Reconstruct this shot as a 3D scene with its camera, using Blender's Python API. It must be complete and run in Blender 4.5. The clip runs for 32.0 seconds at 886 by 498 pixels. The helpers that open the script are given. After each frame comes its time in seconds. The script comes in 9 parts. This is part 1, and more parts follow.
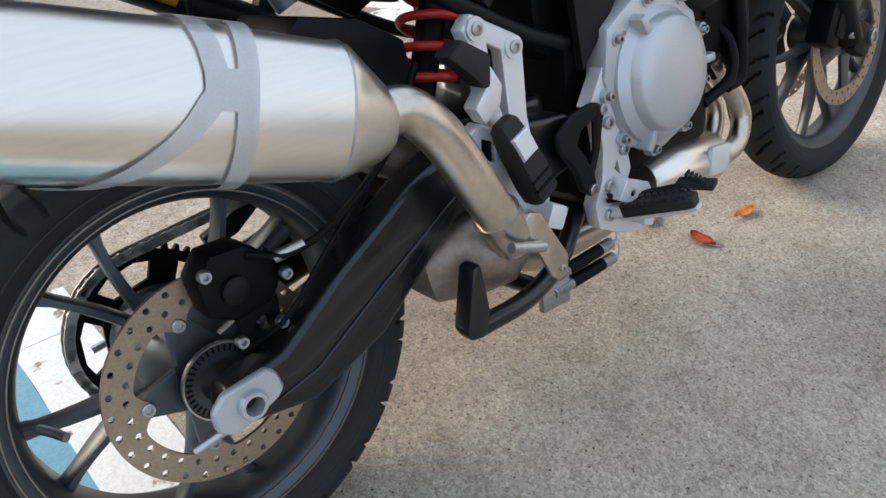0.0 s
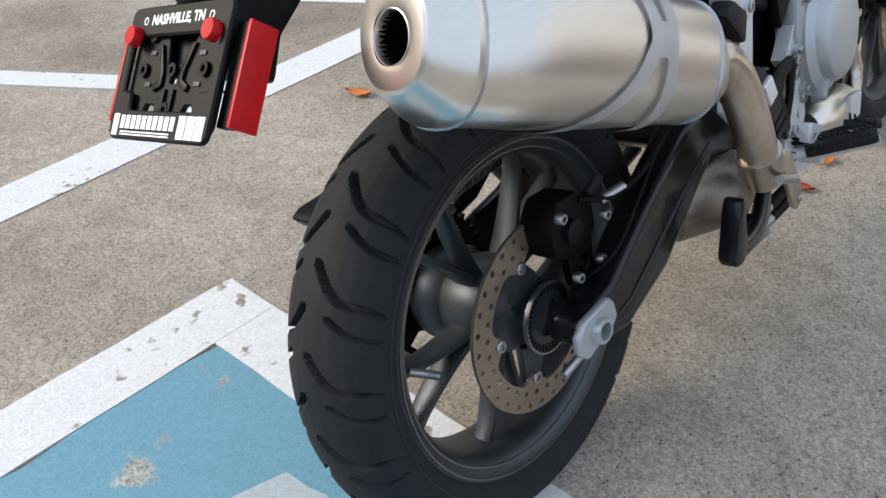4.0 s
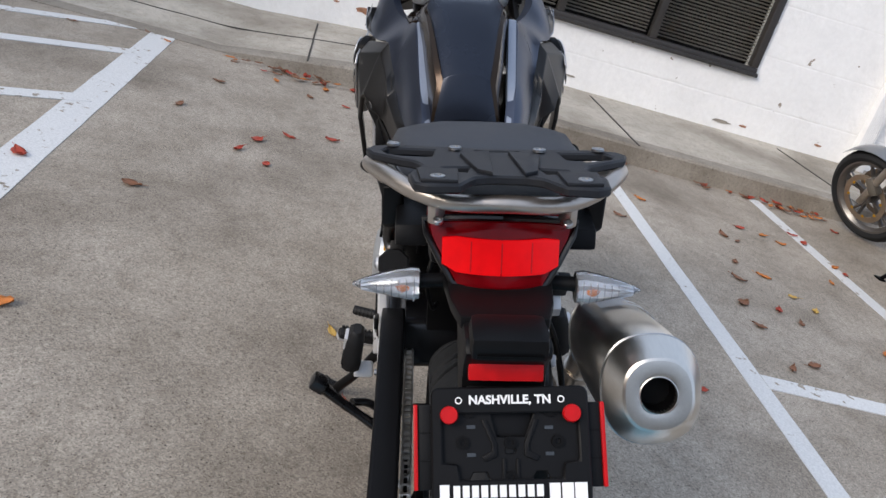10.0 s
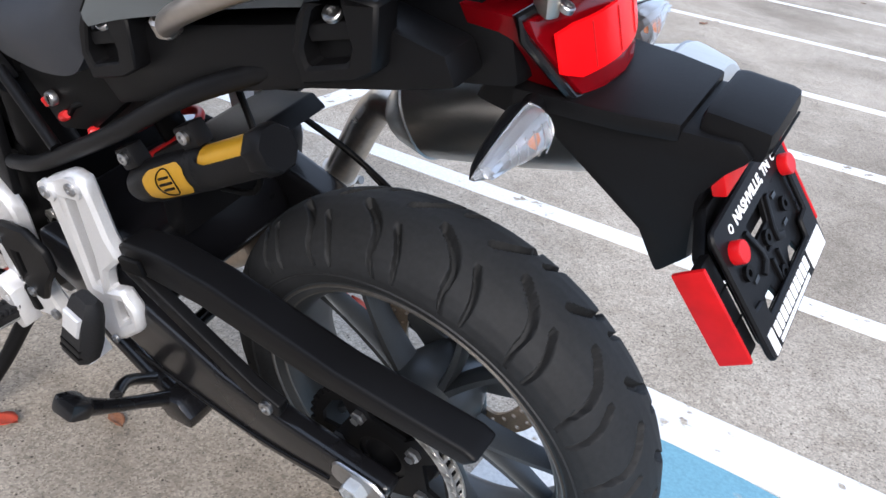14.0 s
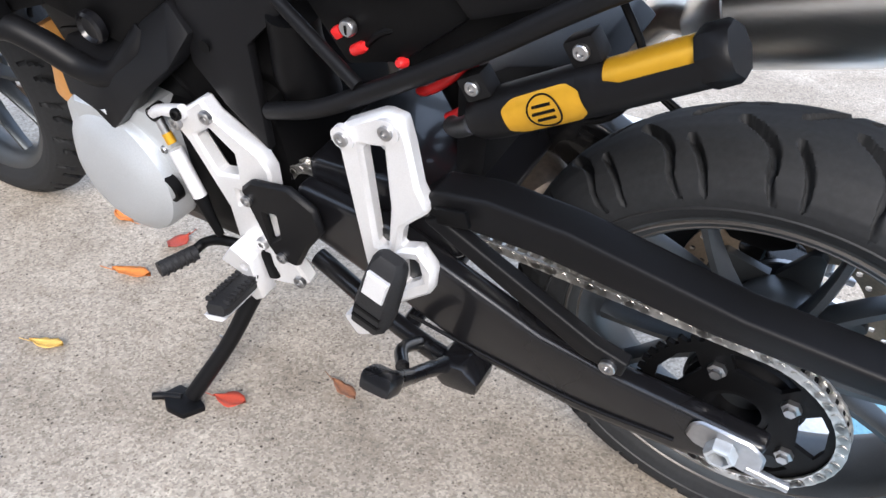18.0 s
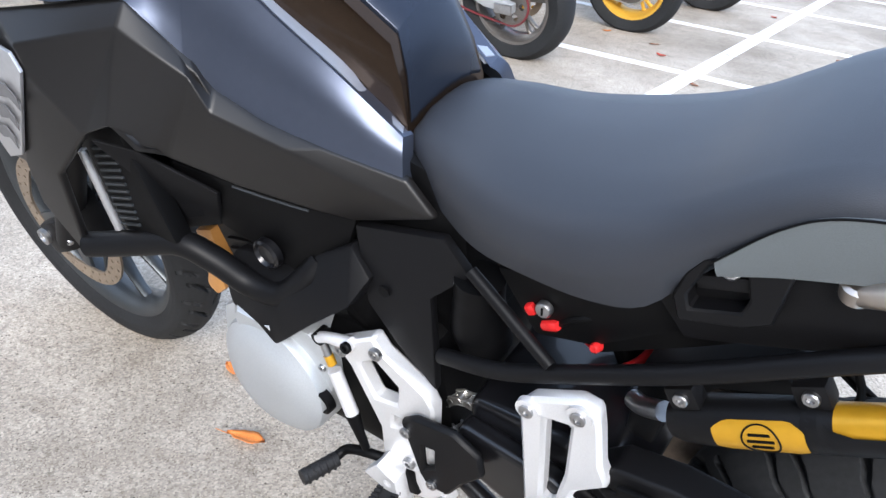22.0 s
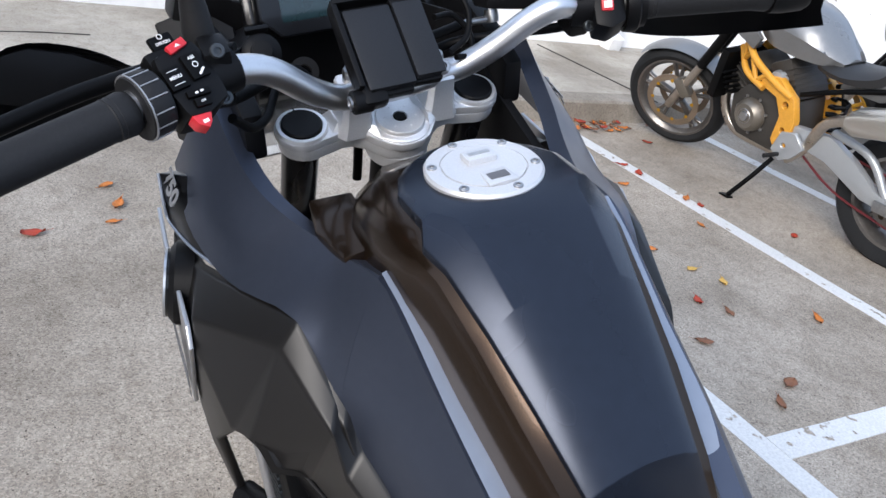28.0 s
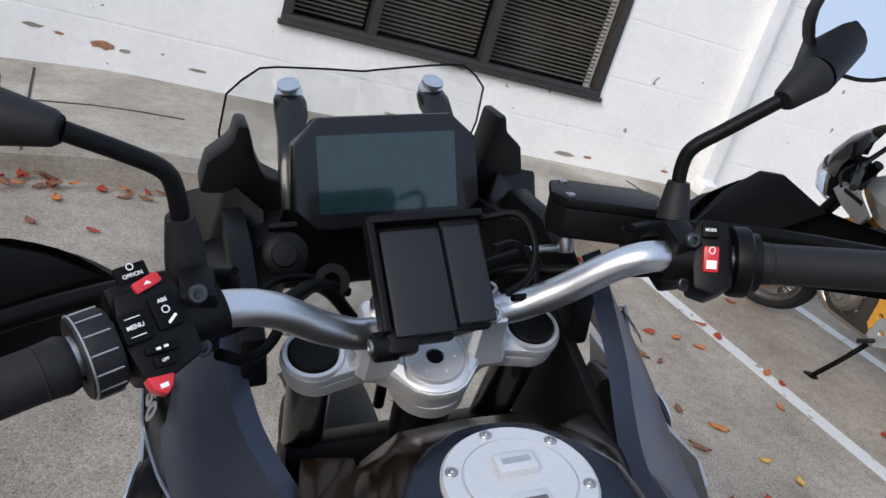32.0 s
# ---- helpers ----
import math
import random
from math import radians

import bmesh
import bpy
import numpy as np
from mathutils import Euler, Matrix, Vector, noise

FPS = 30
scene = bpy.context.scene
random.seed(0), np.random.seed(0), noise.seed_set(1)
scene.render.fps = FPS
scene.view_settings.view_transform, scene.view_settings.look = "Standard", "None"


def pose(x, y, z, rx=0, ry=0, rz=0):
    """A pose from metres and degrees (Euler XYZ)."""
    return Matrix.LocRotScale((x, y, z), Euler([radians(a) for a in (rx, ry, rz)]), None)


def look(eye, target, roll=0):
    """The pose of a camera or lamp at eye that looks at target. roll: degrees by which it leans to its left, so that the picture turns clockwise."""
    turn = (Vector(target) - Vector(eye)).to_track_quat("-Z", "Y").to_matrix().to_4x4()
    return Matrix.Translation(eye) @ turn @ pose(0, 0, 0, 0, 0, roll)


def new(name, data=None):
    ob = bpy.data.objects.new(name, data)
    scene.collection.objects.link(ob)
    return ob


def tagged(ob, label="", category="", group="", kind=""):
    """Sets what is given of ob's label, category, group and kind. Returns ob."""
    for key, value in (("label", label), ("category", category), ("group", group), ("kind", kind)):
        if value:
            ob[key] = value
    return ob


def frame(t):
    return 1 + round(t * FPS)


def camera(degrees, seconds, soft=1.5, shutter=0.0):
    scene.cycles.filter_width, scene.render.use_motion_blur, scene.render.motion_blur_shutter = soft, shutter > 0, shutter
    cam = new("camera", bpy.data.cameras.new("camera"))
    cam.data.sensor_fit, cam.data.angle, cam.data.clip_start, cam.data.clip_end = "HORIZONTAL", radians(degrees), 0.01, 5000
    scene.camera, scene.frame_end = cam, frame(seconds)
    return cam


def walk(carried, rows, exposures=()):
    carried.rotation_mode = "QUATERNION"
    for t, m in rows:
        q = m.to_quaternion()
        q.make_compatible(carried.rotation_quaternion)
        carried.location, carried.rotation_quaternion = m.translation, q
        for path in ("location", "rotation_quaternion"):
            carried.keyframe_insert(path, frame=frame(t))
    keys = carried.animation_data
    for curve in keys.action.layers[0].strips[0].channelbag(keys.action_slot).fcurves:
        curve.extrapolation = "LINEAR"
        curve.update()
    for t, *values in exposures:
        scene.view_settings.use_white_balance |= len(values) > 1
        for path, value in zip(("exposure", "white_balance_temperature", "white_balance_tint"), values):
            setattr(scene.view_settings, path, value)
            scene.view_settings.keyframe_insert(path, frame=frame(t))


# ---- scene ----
cam = camera(57.61, 32.0, soft=1.5)
ROWS = [
    (0.0, -0.2463, -0.6971, 0.9956, 54.315, 0.379, -41.238),
    (0.5, -0.2728, -0.6845, 0.9767, 54.948, -0.819, -42.470),
    (1.0, -0.2853, -0.6990, 0.9385, 56.447, -0.026, -40.098),
    (1.5, -0.3068, -0.7528, 0.9310, 55.731, 0.151, -36.582),
    (2.0, -0.3695, -0.7265, 0.9159, 55.463, 0.977, -38.179),
    (2.5, -0.4546, -0.6799, 0.9215, 53.710, 1.547, -40.655),
    (3.0, -0.5696, -0.5822, 0.9496, 53.328, 2.114, -43.333),
    (3.5, -0.6314, -0.5272, 0.9830, 54.144, 1.791, -45.120),
    (5.5, -0.7731, -0.0969, 1.0307, 51.076, -5.702, -67.198),
    (6.0, -0.7297, 0.0120, 1.0134, 50.413, -10.168, -72.027),
    (6.5, -0.7519, 0.0867, 1.0479, 53.638, -12.350, -76.498),
    (7.0, -0.8240, 0.1725, 1.0863, 56.332, -12.281, -83.824),
    (7.5, -0.8858, 0.2189, 1.1136, 58.036, -13.837, -85.792),
    (8.0, -0.9222, 0.2322, 1.1598, 60.923, -14.244, -86.489),
    (8.5, -0.9214, 0.2536, 1.1836, 63.003, -15.874, -87.793),
    (9.0, -0.9724, 0.3207, 1.2011, 63.684, -15.693, -89.295),
    (9.5, -1.0422, 0.3782, 1.2138, 65.907, -16.014, -91.368),
    (10.0, -1.0422, 0.4048, 1.2276, 66.284, -15.805, -91.345),
    (10.5, -0.9543, 0.4436, 1.2384, 67.701, -15.447, -93.718),
    (11.0, -0.9217, 0.5317, 1.2391, 68.409, -15.811, -98.123),
    (11.5, -0.8877, 0.6567, 1.2185, 67.618, -13.885, -108.294),
    (12.0, -0.7898, 0.7132, 1.1924, 66.980, -12.487, -115.770),
    (12.5, -0.6678, 0.7621, 1.1631, 64.230, -10.050, -122.203),
    (13.0, -0.5626, 0.8420, 1.1212, 62.958, -6.024, -133.925),
    (13.5, -0.4669, 0.8254, 1.0652, 61.989, -6.885, -142.308),
    (15.5, -0.2630, 0.8667, 0.8798, 58.128, -5.536, -154.172),
    (16.0, -0.2158, 0.8770, 0.8726, 58.098, -3.048, -153.593),
    (16.5, -0.1603, 0.9175, 0.8708, 58.807, -2.995, -152.684),
    (17.0, -0.1039, 0.9328, 0.8666, 58.961, -2.641, -148.947),
    (17.5, -0.0642, 0.9450, 0.8847, 59.283, -2.252, -148.442),
    (18.0, -0.0299, 0.9318, 0.8950, 57.485, -3.299, -148.985),
    (18.5, 0.0404, 0.8815, 0.8842, 53.607, -3.572, -150.056),
    (19.0, 0.1111, 0.8719, 0.9255, 56.832, -4.797, -153.501),
    (19.5, 0.1483, 0.8672, 0.9737, 57.933, -4.030, -157.874),
    (20.0, 0.1527, 0.8810, 1.0150, 61.639, -6.283, -161.004),
    (20.5, 0.1351, 0.8793, 1.0336, 62.621, -7.178, -160.687),
    (21.0, 0.1211, 0.8856, 1.0528, 62.599, -8.007, -159.331),
    (21.5, 0.1431, 0.9120, 1.0705, 62.590, -6.122, -152.495),
    (22.0, 0.1728, 0.9441, 1.0772, 61.910, -5.104, -145.277),
    (22.5, 0.1820, 0.9642, 1.0741, 60.559, -4.745, -138.948),
    (23.0, 0.1881, 0.9775, 1.0875, 60.399, -3.621, -133.598),
    (23.5, 0.2559, 0.9642, 1.0840, 59.647, -5.231, -137.159),
    (24.0, 0.3157, 0.9603, 1.0915, 60.219, -4.235, -138.113),
    (24.5, 0.3419, 0.9264, 1.1113, 61.350, -4.591, -136.233),
    (25.0, 0.3626, 0.8594, 1.1302, 61.337, -5.668, -130.532),
    (25.5, 0.3529, 0.8204, 1.1750, 61.332, -6.366, -126.020),
    (27.5, 0.3280, 0.6456, 1.2573, 63.440, -10.335, -117.904),
    (28.0, 0.3689, 0.6261, 1.2755, 63.618, -10.525, -117.027),
    (28.5, 0.4258, 0.6243, 1.2984, 65.874, -12.198, -118.798),
    (29.0, 0.4532, 0.5863, 1.3140, 67.228, -13.429, -116.230),
    (29.5, 0.4899, 0.5413, 1.3301, 67.634, -13.723, -109.998),
    (30.0, 0.5127, 0.5199, 1.3349, 68.350, -14.013, -109.163),
    (30.5, 0.5327, 0.5201, 1.3350, 68.134, -15.270, -109.126),
    (31.0, 0.5568, 0.5256, 1.3325, 68.261, -16.179, -109.432),
    (31.5, 0.5666, 0.5262, 1.3371, 68.079, -16.354, -108.825),
    (32.0, 0.5533, 0.5302, 1.3445, 68.748, -16.345, -108.828),
]
walk(cam, [(t, pose(x, y, z, rx, ry, rz)) for t, x, y, z, rx, ry, rz in ROWS],
     exposures=[(0.0, 0.58, 6520, 10), (1.0, 0.54, 6470, 10), (2.0, 0.70, 6350, 10), (3.0, 0.50, 6380, 10), (3.5, 0.36, 6380, 10), (6.0, 0.28, 6360, 13), (7.0, 0.26, 6300, 13), (9.0, -0.10, 6120, 13), (11.0, -0.12, 6090, 13), (12.0, -0.14, 6060, 13), (13.0, 0.5, 5820, 13), (16.0, 0.74, 5990, 13), (17.0, 0.82, 5960, 13), (18.0, 1.14, 5870, 13), (19.0, 1.06, 5710, 11), (20.0, 1.42, 5510, 11), (21.0, 1.32, 5580, 11), (22.0, 1.10, 5650, 11), (24.0, 0.72, 5810, 11), (26.0, 0.74, 5650, 11), (28.0, 0.32, 5780, 12), (29.0, 0.06, 5900, 12), (30.0, -0.10, 5940, 12), (32.0, -0.16, 5970, 12)])

# ---- light: a bright overcast evening sky and a weak, wide sun ----
world = bpy.data.worlds.new("overcast_sky")
scene.world = world
world.use_nodes = True
wn, wl = world.node_tree.nodes, world.node_tree.links
wn.clear()
sky = wn.new("ShaderNodeTexSky")
sky.sky_type, sky.sun_disc = "NISHITA", False
sky.sun_elevation, sky.sun_rotation = radians(29), radians(325)
sky.air_density, sky.dust_density, sky.ozone_density = 1.0, 4.0, 1.0
grey = wn.new("ShaderNodeMix")
grey.data_type, grey.inputs[0].default_value = "RGBA", 0.72
grey.inputs[7].default_value = (7.1, 8.3, 10.0, 1)
backg = wn.new("ShaderNodeBackground")
backg.inputs["Strength"].default_value = 0.125
wout = wn.new("ShaderNodeOutputWorld")
wl.new(sky.outputs[0], grey.inputs[6])
wl.new(grey.outputs[2], backg.inputs["Color"])
wl.new(backg.outputs[0], wout.inputs["Surface"])
sun_data = bpy.data.lights.new("sun", "SUN")
sun_data.energy, sun_data.angle, sun_data.color = 2.9, radians(30), (1.0, 0.89, 0.74)
sun = new("sun", sun_data)
sun.matrix_world = look((0, 0, 12), (10, -14.0, 2.4))

# ---- materials ----


def ramp(nodes, links, source, stops):
    node = nodes.new("ShaderNodeValToRGB")
    while len(node.color_ramp.elements) < len(stops):
        node.color_ramp.elements.new(0.5)
    for element, (at, colour) in zip(node.color_ramp.elements, stops):
        element.position, element.color = at, (*colour, 1)
    links.new(source, node.inputs[0])
    return node.outputs[0]


def texture(nodes, links, scale, detail=4, kind="ShaderNodeTexNoise"):
    coord = nodes.new("ShaderNodeTexCoord")
    node = nodes.new(kind)
    node.inputs["Scale"].default_value = scale
    if kind == "ShaderNodeTexNoise":
        node.inputs["Detail"].default_value = detail
    links.new(coord.outputs["Object"], node.inputs["Vector"])
    return node.outputs[0]


def material(name, colour, rough=0.5, metal=0.0, vary=0.12, grain=90, bump=0.02, coarse=7, coat=0.0, rough_vary=0.08, spec=0.5, stretch=None):
    """A principled surface with a fine grain, a coarse wear and a small relief."""
    m = bpy.data.materials.new(name)
    m.use_nodes = True
    nodes, links = m.node_tree.nodes, m.node_tree.links
    bsdf = nodes["Principled BSDF"]
    fine, wide = texture(nodes, links, grain, 3), texture(nodes, links, coarse, 3)
    if stretch:
        coord, mapping, node = nodes.new("ShaderNodeTexCoord"), nodes.new("ShaderNodeMapping"), nodes.new("ShaderNodeTexNoise")
        mapping.inputs["Scale"].default_value = stretch
        node.inputs["Scale"].default_value = 1
        links.new(coord.outputs["Object"], mapping.inputs["Vector"])
        links.new(mapping.outputs[0], node.inputs["Vector"])
        fine = node.outputs[0]
    mixed = nodes.new("ShaderNodeMath")
    mixed.operation = "ADD"
    links.new(fine, mixed.inputs[0])
    links.new(wide, mixed.inputs[1])
    half = nodes.new("ShaderNodeMath")
    half.operation, half.inputs[1].default_value = "MULTIPLY", 0.5
    links.new(mixed.outputs[0], half.inputs[0])
    low, high = [max(0, c * (1 - vary)) for c in colour], [min(1, c * (1 + vary)) for c in colour]
    links.new(ramp(nodes, links, half.outputs[0], [(0.32, low), (0.68, high)]), bsdf.inputs["Base Color"])
    span = nodes.new("ShaderNodeMapRange")
    span.inputs["To Min"].default_value, span.inputs["To Max"].default_value = max(0.02, rough - rough_vary), min(1, rough + rough_vary)
    links.new(wide, span.inputs["Value"])
    links.new(span.outputs[0], bsdf.inputs["Roughness"])
    bsdf.inputs["Metallic"].default_value = metal
    bsdf.inputs["Coat Weight"].default_value = coat
    bsdf.inputs["Specular IOR Level"].default_value = spec
    if bump:
        relief = nodes.new("ShaderNodeBump")
        relief.inputs["Strength"].default_value, relief.inputs["Distance"].default_value = min(1, bump * 10), 0.0006
        links.new(fine, relief.inputs["Height"])
        links.new(relief.outputs[0], bsdf.inputs["Normal"])
    return m


def concrete(name, base, pebble=0.5):
    """Exposed-aggregate concrete: pebbles, dark specks, broad stains."""
    m = bpy.data.materials.new(name)
    m.use_nodes = True
    nodes, links = m.node_tree.nodes, m.node_tree.links
    bsdf = nodes["Principled BSDF"]
    stones = texture(nodes, links, 300, 2)
    pits = texture(nodes, links, 46, kind="ShaderNodeTexVoronoi")
    cell = nodes.new("ShaderNodeTexVoronoi")
    cell.inputs["Scale"].default_value = 260
    coord = nodes.new("ShaderNodeTexCoord")
    links.new(coord.outputs["Object"], cell.inputs["Vector"])
    fine, mid, wide = texture(nodes, links, 75, 5), texture(nodes, links, 3.0, 6), texture(nodes, links, 0.9, 5)
    dark, light = [c * (1 - 0.62 * pebble) for c in base], [min(1, c * (1 + 0.62 * pebble)) for c in base]
    speck = ramp(nodes, links, cell.outputs["Color"], [(0.22, dark), (0.42, base), (0.60, base), (0.80, light)])
    stain = ramp(nodes, links, mid, [(0.3, (0.80, 0.78, 0.75)), (0.62, (1.04, 1.03, 1.02))])
    broad = ramp(nodes, links, wide, [(0.34, (0.66, 0.635, 0.60)), (0.50, (0.98, 0.97, 0.95)), (0.70, (1.12, 1.11, 1.09))])
    grit = ramp(nodes, links, fine, [(0.28, (0.70, 0.68, 0.66)), (0.44, (0.98, 0.98, 0.98)), (0.56, (1.0, 1.0, 1.0)), (0.72, (1.16, 1.16, 1.15))])
    hole = ramp(nodes, links, pits, [(0.07, (0.20, 0.18, 0.17)), (0.13, (1, 1, 1))])
    small = ramp(nodes, links, texture(nodes, links, 105, kind="ShaderNodeTexVoronoi"), [(0.10, (0.42, 0.39, 0.37)), (0.19, (1, 1, 1))])
    blotch = ramp(nodes, links, texture(nodes, links, 15, 6), [(0.32, (0.88, 0.865, 0.845)), (0.5, (1.0, 1.0, 0.99)), (0.66, (1.06, 1.055, 1.045))])
    out = speck
    for factor in (stain, broad, blotch, grit, hole, small):
        mul = nodes.new("ShaderNodeMix")
        mul.data_type, mul.blend_type, mul.inputs[0].default_value = "RGBA", "MULTIPLY", 1.0
        links.new(out, mul.inputs[6])
        links.new(factor, mul.inputs[7])
        out = mul.outputs[2]
    links.new(out, bsdf.inputs["Base Color"])
    bsdf.inputs["Roughness"].default_value = 0.9
    relief = nodes.new("ShaderNodeBump")
    relief.inputs["Strength"].default_value, relief.inputs["Distance"].default_value = 0.5, 0.0018
    links.new(stones, relief.inputs["Height"])
    links.new(relief.outputs[0], bsdf.inputs["Normal"])
    return m


def worn_paint(name, colour, under, amount=0.42, scale=26):
    """Road paint that is worn through to the concrete in patches."""
    m = concrete(name, under)
    nodes, links = m.node_tree.nodes, m.node_tree.links
    bsdf = nodes["Principled BSDF"]
    below = bsdf.inputs["Base Color"].links[0].from_socket
    chips, broad, fine = texture(nodes, links, scale, 7), texture(nodes, links, 3.1, 4), texture(nodes, links, 150, 3)
    add = nodes.new("ShaderNodeMath")
    add.operation = "MULTIPLY_ADD"
    add.inputs[1].default_value = 0.6
    links.new(broad, add.inputs[0])
    links.new(chips, add.inputs[2])
    mask = ramp(nodes, links, add.outputs[0], [(amount + 0.20, (0, 0, 0)), (amount + 0.26, (1, 1, 1))])
    tone = ramp(nodes, links, fine, [(0.3, [c * 0.82 for c in colour]), (0.65, colour)])
    mix = nodes.new("ShaderNodeMix")
    mix.data_type = "RGBA"
    links.new(mask, mix.inputs[0])
    links.new(below, mix.inputs[6])
    links.new(tone, mix.inputs[7])
    links.new(mix.outputs[2], bsdf.inputs["Base Color"])
    return m


M = {}
GROUND = (0.352, 0.315, 0.270)
M["ground"] = concrete("aggregate_concrete", GROUND, 0.48)
M["kerb"] = concrete("kerb_concrete", (0.30, 0.275, 0.24), 0.2)
M["walk"] = concrete("sidewalk_concrete", (0.47, 0.44, 0.39), 0.08)
M["white_line"] = worn_paint("white_line_paint", (0.70, 0.70, 0.69), GROUND, 0.39)
M["blue_paint"] = worn_paint("blue_bay_paint", (0.15, 0.32, 0.41), (0.42, 0.45, 0.44), 0.395, 9)
M["faded_white"] = worn_paint("faded_white_marking", (0.42, 0.47, 0.50), (0.26, 0.36, 0.40), 0.44, 13)
M["amber_brick"] = material("bare_brick", (0.34, 0.17, 0.10), 0.9, vary=0.4, grain=60, bump=0.08, coarse=25)
M["trim_white"] = material("white_trim_paint", (0.80, 0.80, 0.80), 0.6, vary=0.05, grain=40, bump=0.03)
M["window_dark"] = material("dark_bronze_window_frame", (0.035, 0.032, 0.030), 0.45, vary=0.15, bump=0.01)
# for the added walls that shut out the low sky
M["sky_blocker"] = material("dark_sky_blocker", (0.075, 0.07, 0.055), 0.9, vary=0.4, grain=20, bump=0.05, coarse=2)
M["blind"] = material("dusty_blind_slat", (0.50, 0.46, 0.40), 0.6, vary=0.1, bump=0.0)


def painted_brick(name):
    """White paint over rough brick: courses in relief, lumps, small flaked patches."""
    m = material(name, (0.86, 0.85, 0.83), 0.8, vary=0.05, grain=30, bump=0, coarse=3)
    nodes, links = m.node_tree.nodes, m.node_tree.links
    bsdf = nodes["Principled BSDF"]
    coord, swap, bricks = nodes.new("ShaderNodeTexCoord"), nodes.new("ShaderNodeMapping"), nodes.new("ShaderNodeTexBrick")
    swap.inputs["Rotation"].default_value = (math.pi / 2, 0, math.pi / 2)
    links.new(coord.outputs["Object"], swap.inputs["Vector"])
    links.new(swap.outputs[0], bricks.inputs["Vector"])
    bricks.inputs["Scale"].default_value = 1.0
    bricks.inputs["Brick Width"].default_value, bricks.inputs["Row Height"].default_value = 0.40, 0.20
    bricks.inputs["Mortar Size"].default_value, bricks.inputs["Mortar Smooth"].default_value = 0.012, 1.0
    lumps, rough_lumps = texture(nodes, links, 16, 5), texture(nodes, links, 70, 3)
    first, second, third = nodes.new("ShaderNodeBump"), nodes.new("ShaderNodeBump"), nodes.new("ShaderNodeBump")
    for node, source, strength, depth in ((first, bricks.outputs["Fac"], 0.35, -0.006), (second, lumps, 0.5, 0.014), (third, rough_lumps, 0.3, 0.004)):
        node.inputs["Strength"].default_value, node.inputs["Distance"].default_value = strength, depth
        links.new(source, node.inputs["Height"])
    links.new(first.outputs[0], second.inputs["Normal"])
    links.new(second.outputs[0], third.inputs["Normal"])
    links.new(third.outputs[0], bsdf.inputs["Normal"])
    below = bsdf.inputs["Base Color"].links[0].from_socket
    flakes = ramp(nodes, links, texture(nodes, links, 9, 8), [(0.70, (0, 0, 0)), (0.715, (1, 1, 1))])
    mix = nodes.new("ShaderNodeMix")
    mix.data_type, mix.inputs[7].default_value = "RGBA", (0.30, 0.25, 0.20, 1)
    links.new(flakes, mix.inputs[0])
    links.new(below, mix.inputs[6])
    links.new(mix.outputs[2], bsdf.inputs["Base Color"])
    return m


M["plaster"] = painted_brick("white_painted_brick")
M["black_plastic"] = material("matt_black_plastic", (0.004, 0.004, 0.0046), 0.47, spec=0.16, vary=0.2, grain=700, bump=0.02)
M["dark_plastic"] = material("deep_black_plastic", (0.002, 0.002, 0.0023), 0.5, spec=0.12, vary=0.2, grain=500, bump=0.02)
M["gloss_black"] = material("gloss_black_paint", (0.005, 0.005, 0.006), 0.28, spec=0.3, vary=0.1, bump=0.0, coat=0.3, rough_vary=0.04)
M["tank_black"] = material("satin_black_tank_paint", (0.019, 0.024, 0.037), 0.27, spec=0.45, metal=0.55, vary=0.1, bump=0.0, rough_vary=0.03)
M["tank_flank"] = material("gloss_brown_black_paint", (0.034, 0.021, 0.0125), 0.22, metal=0.8, spec=0.5, vary=0.1, bump=0.0, rough_vary=0.03, coat=0.15)
M["blue_grey"] = material("satin_dark_grey_paint", (0.068, 0.079, 0.111), 0.34, metal=0.75, vary=0.05, bump=0.0, rough_vary=0.03)
M["strip_grey"] = material("satin_light_grey_paint", (0.27, 0.30, 0.36), 0.42, metal=0.55, vary=0.05, bump=0.0)
M["bronze_black"] = material("satin_bronze_black_panel", (0.0075, 0.0070, 0.0070), 0.38, spec=0.36, vary=0.1, bump=0.0)
M["seat"] = material("dark_grey_vinyl", (0.019, 0.0215, 0.028), 0.52, vary=0.12, grain=900, bump=0.03)
M["seat_grey"] = material("light_grey_vinyl", (0.085, 0.095, 0.10), 0.55, vary=0.1, grain=900, bump=0.03)
M["rubber"] = material("tyre_rubber", (0.0150, 0.0158, 0.0172), 0.70, spec=0.22, vary=0.25, grain=160, bump=0.04, coarse=9)
M["rubber_side"] = material("tyre_sidewall_rubber", (0.012, 0.012, 0.013), 0.6, vary=0.2, grain=200, bump=0.02)
M["rim"] = material("dark_grey_cast_alloy", (0.066, 0.073, 0.080), 0.42, metal=0.75, vary=0.1, grain=500, bump=0.01)
M["silver"] = material("bead_blasted_aluminium", (0.63, 0.63, 0.64), 0.42, metal=0.45, vary=0.08, grain=600, bump=0.015)
M["machined"] = material("machined_aluminium", (0.76, 0.76, 0.765), 0.42, metal=0.7, vary=0.06, grain=500, bump=0.01)
M["alloy"] = material("silver_painted_casing", (0.42, 0.44, 0.46), 0.38, metal=0.5, vary=0.08, grain=500, bump=0.012)
M["steel"] = material("brushed_stainless_steel", (0.66, 0.635, 0.59), 0.30, metal=1.0, vary=0.05, bump=0.005, stretch=(6, 320, 320), rough_vary=0.04)
M["pipe"] = material("heat_tinted_steel_pipe", (0.50, 0.45, 0.39), 0.3, metal=1.0, vary=0.18, bump=0.01, coarse=14)
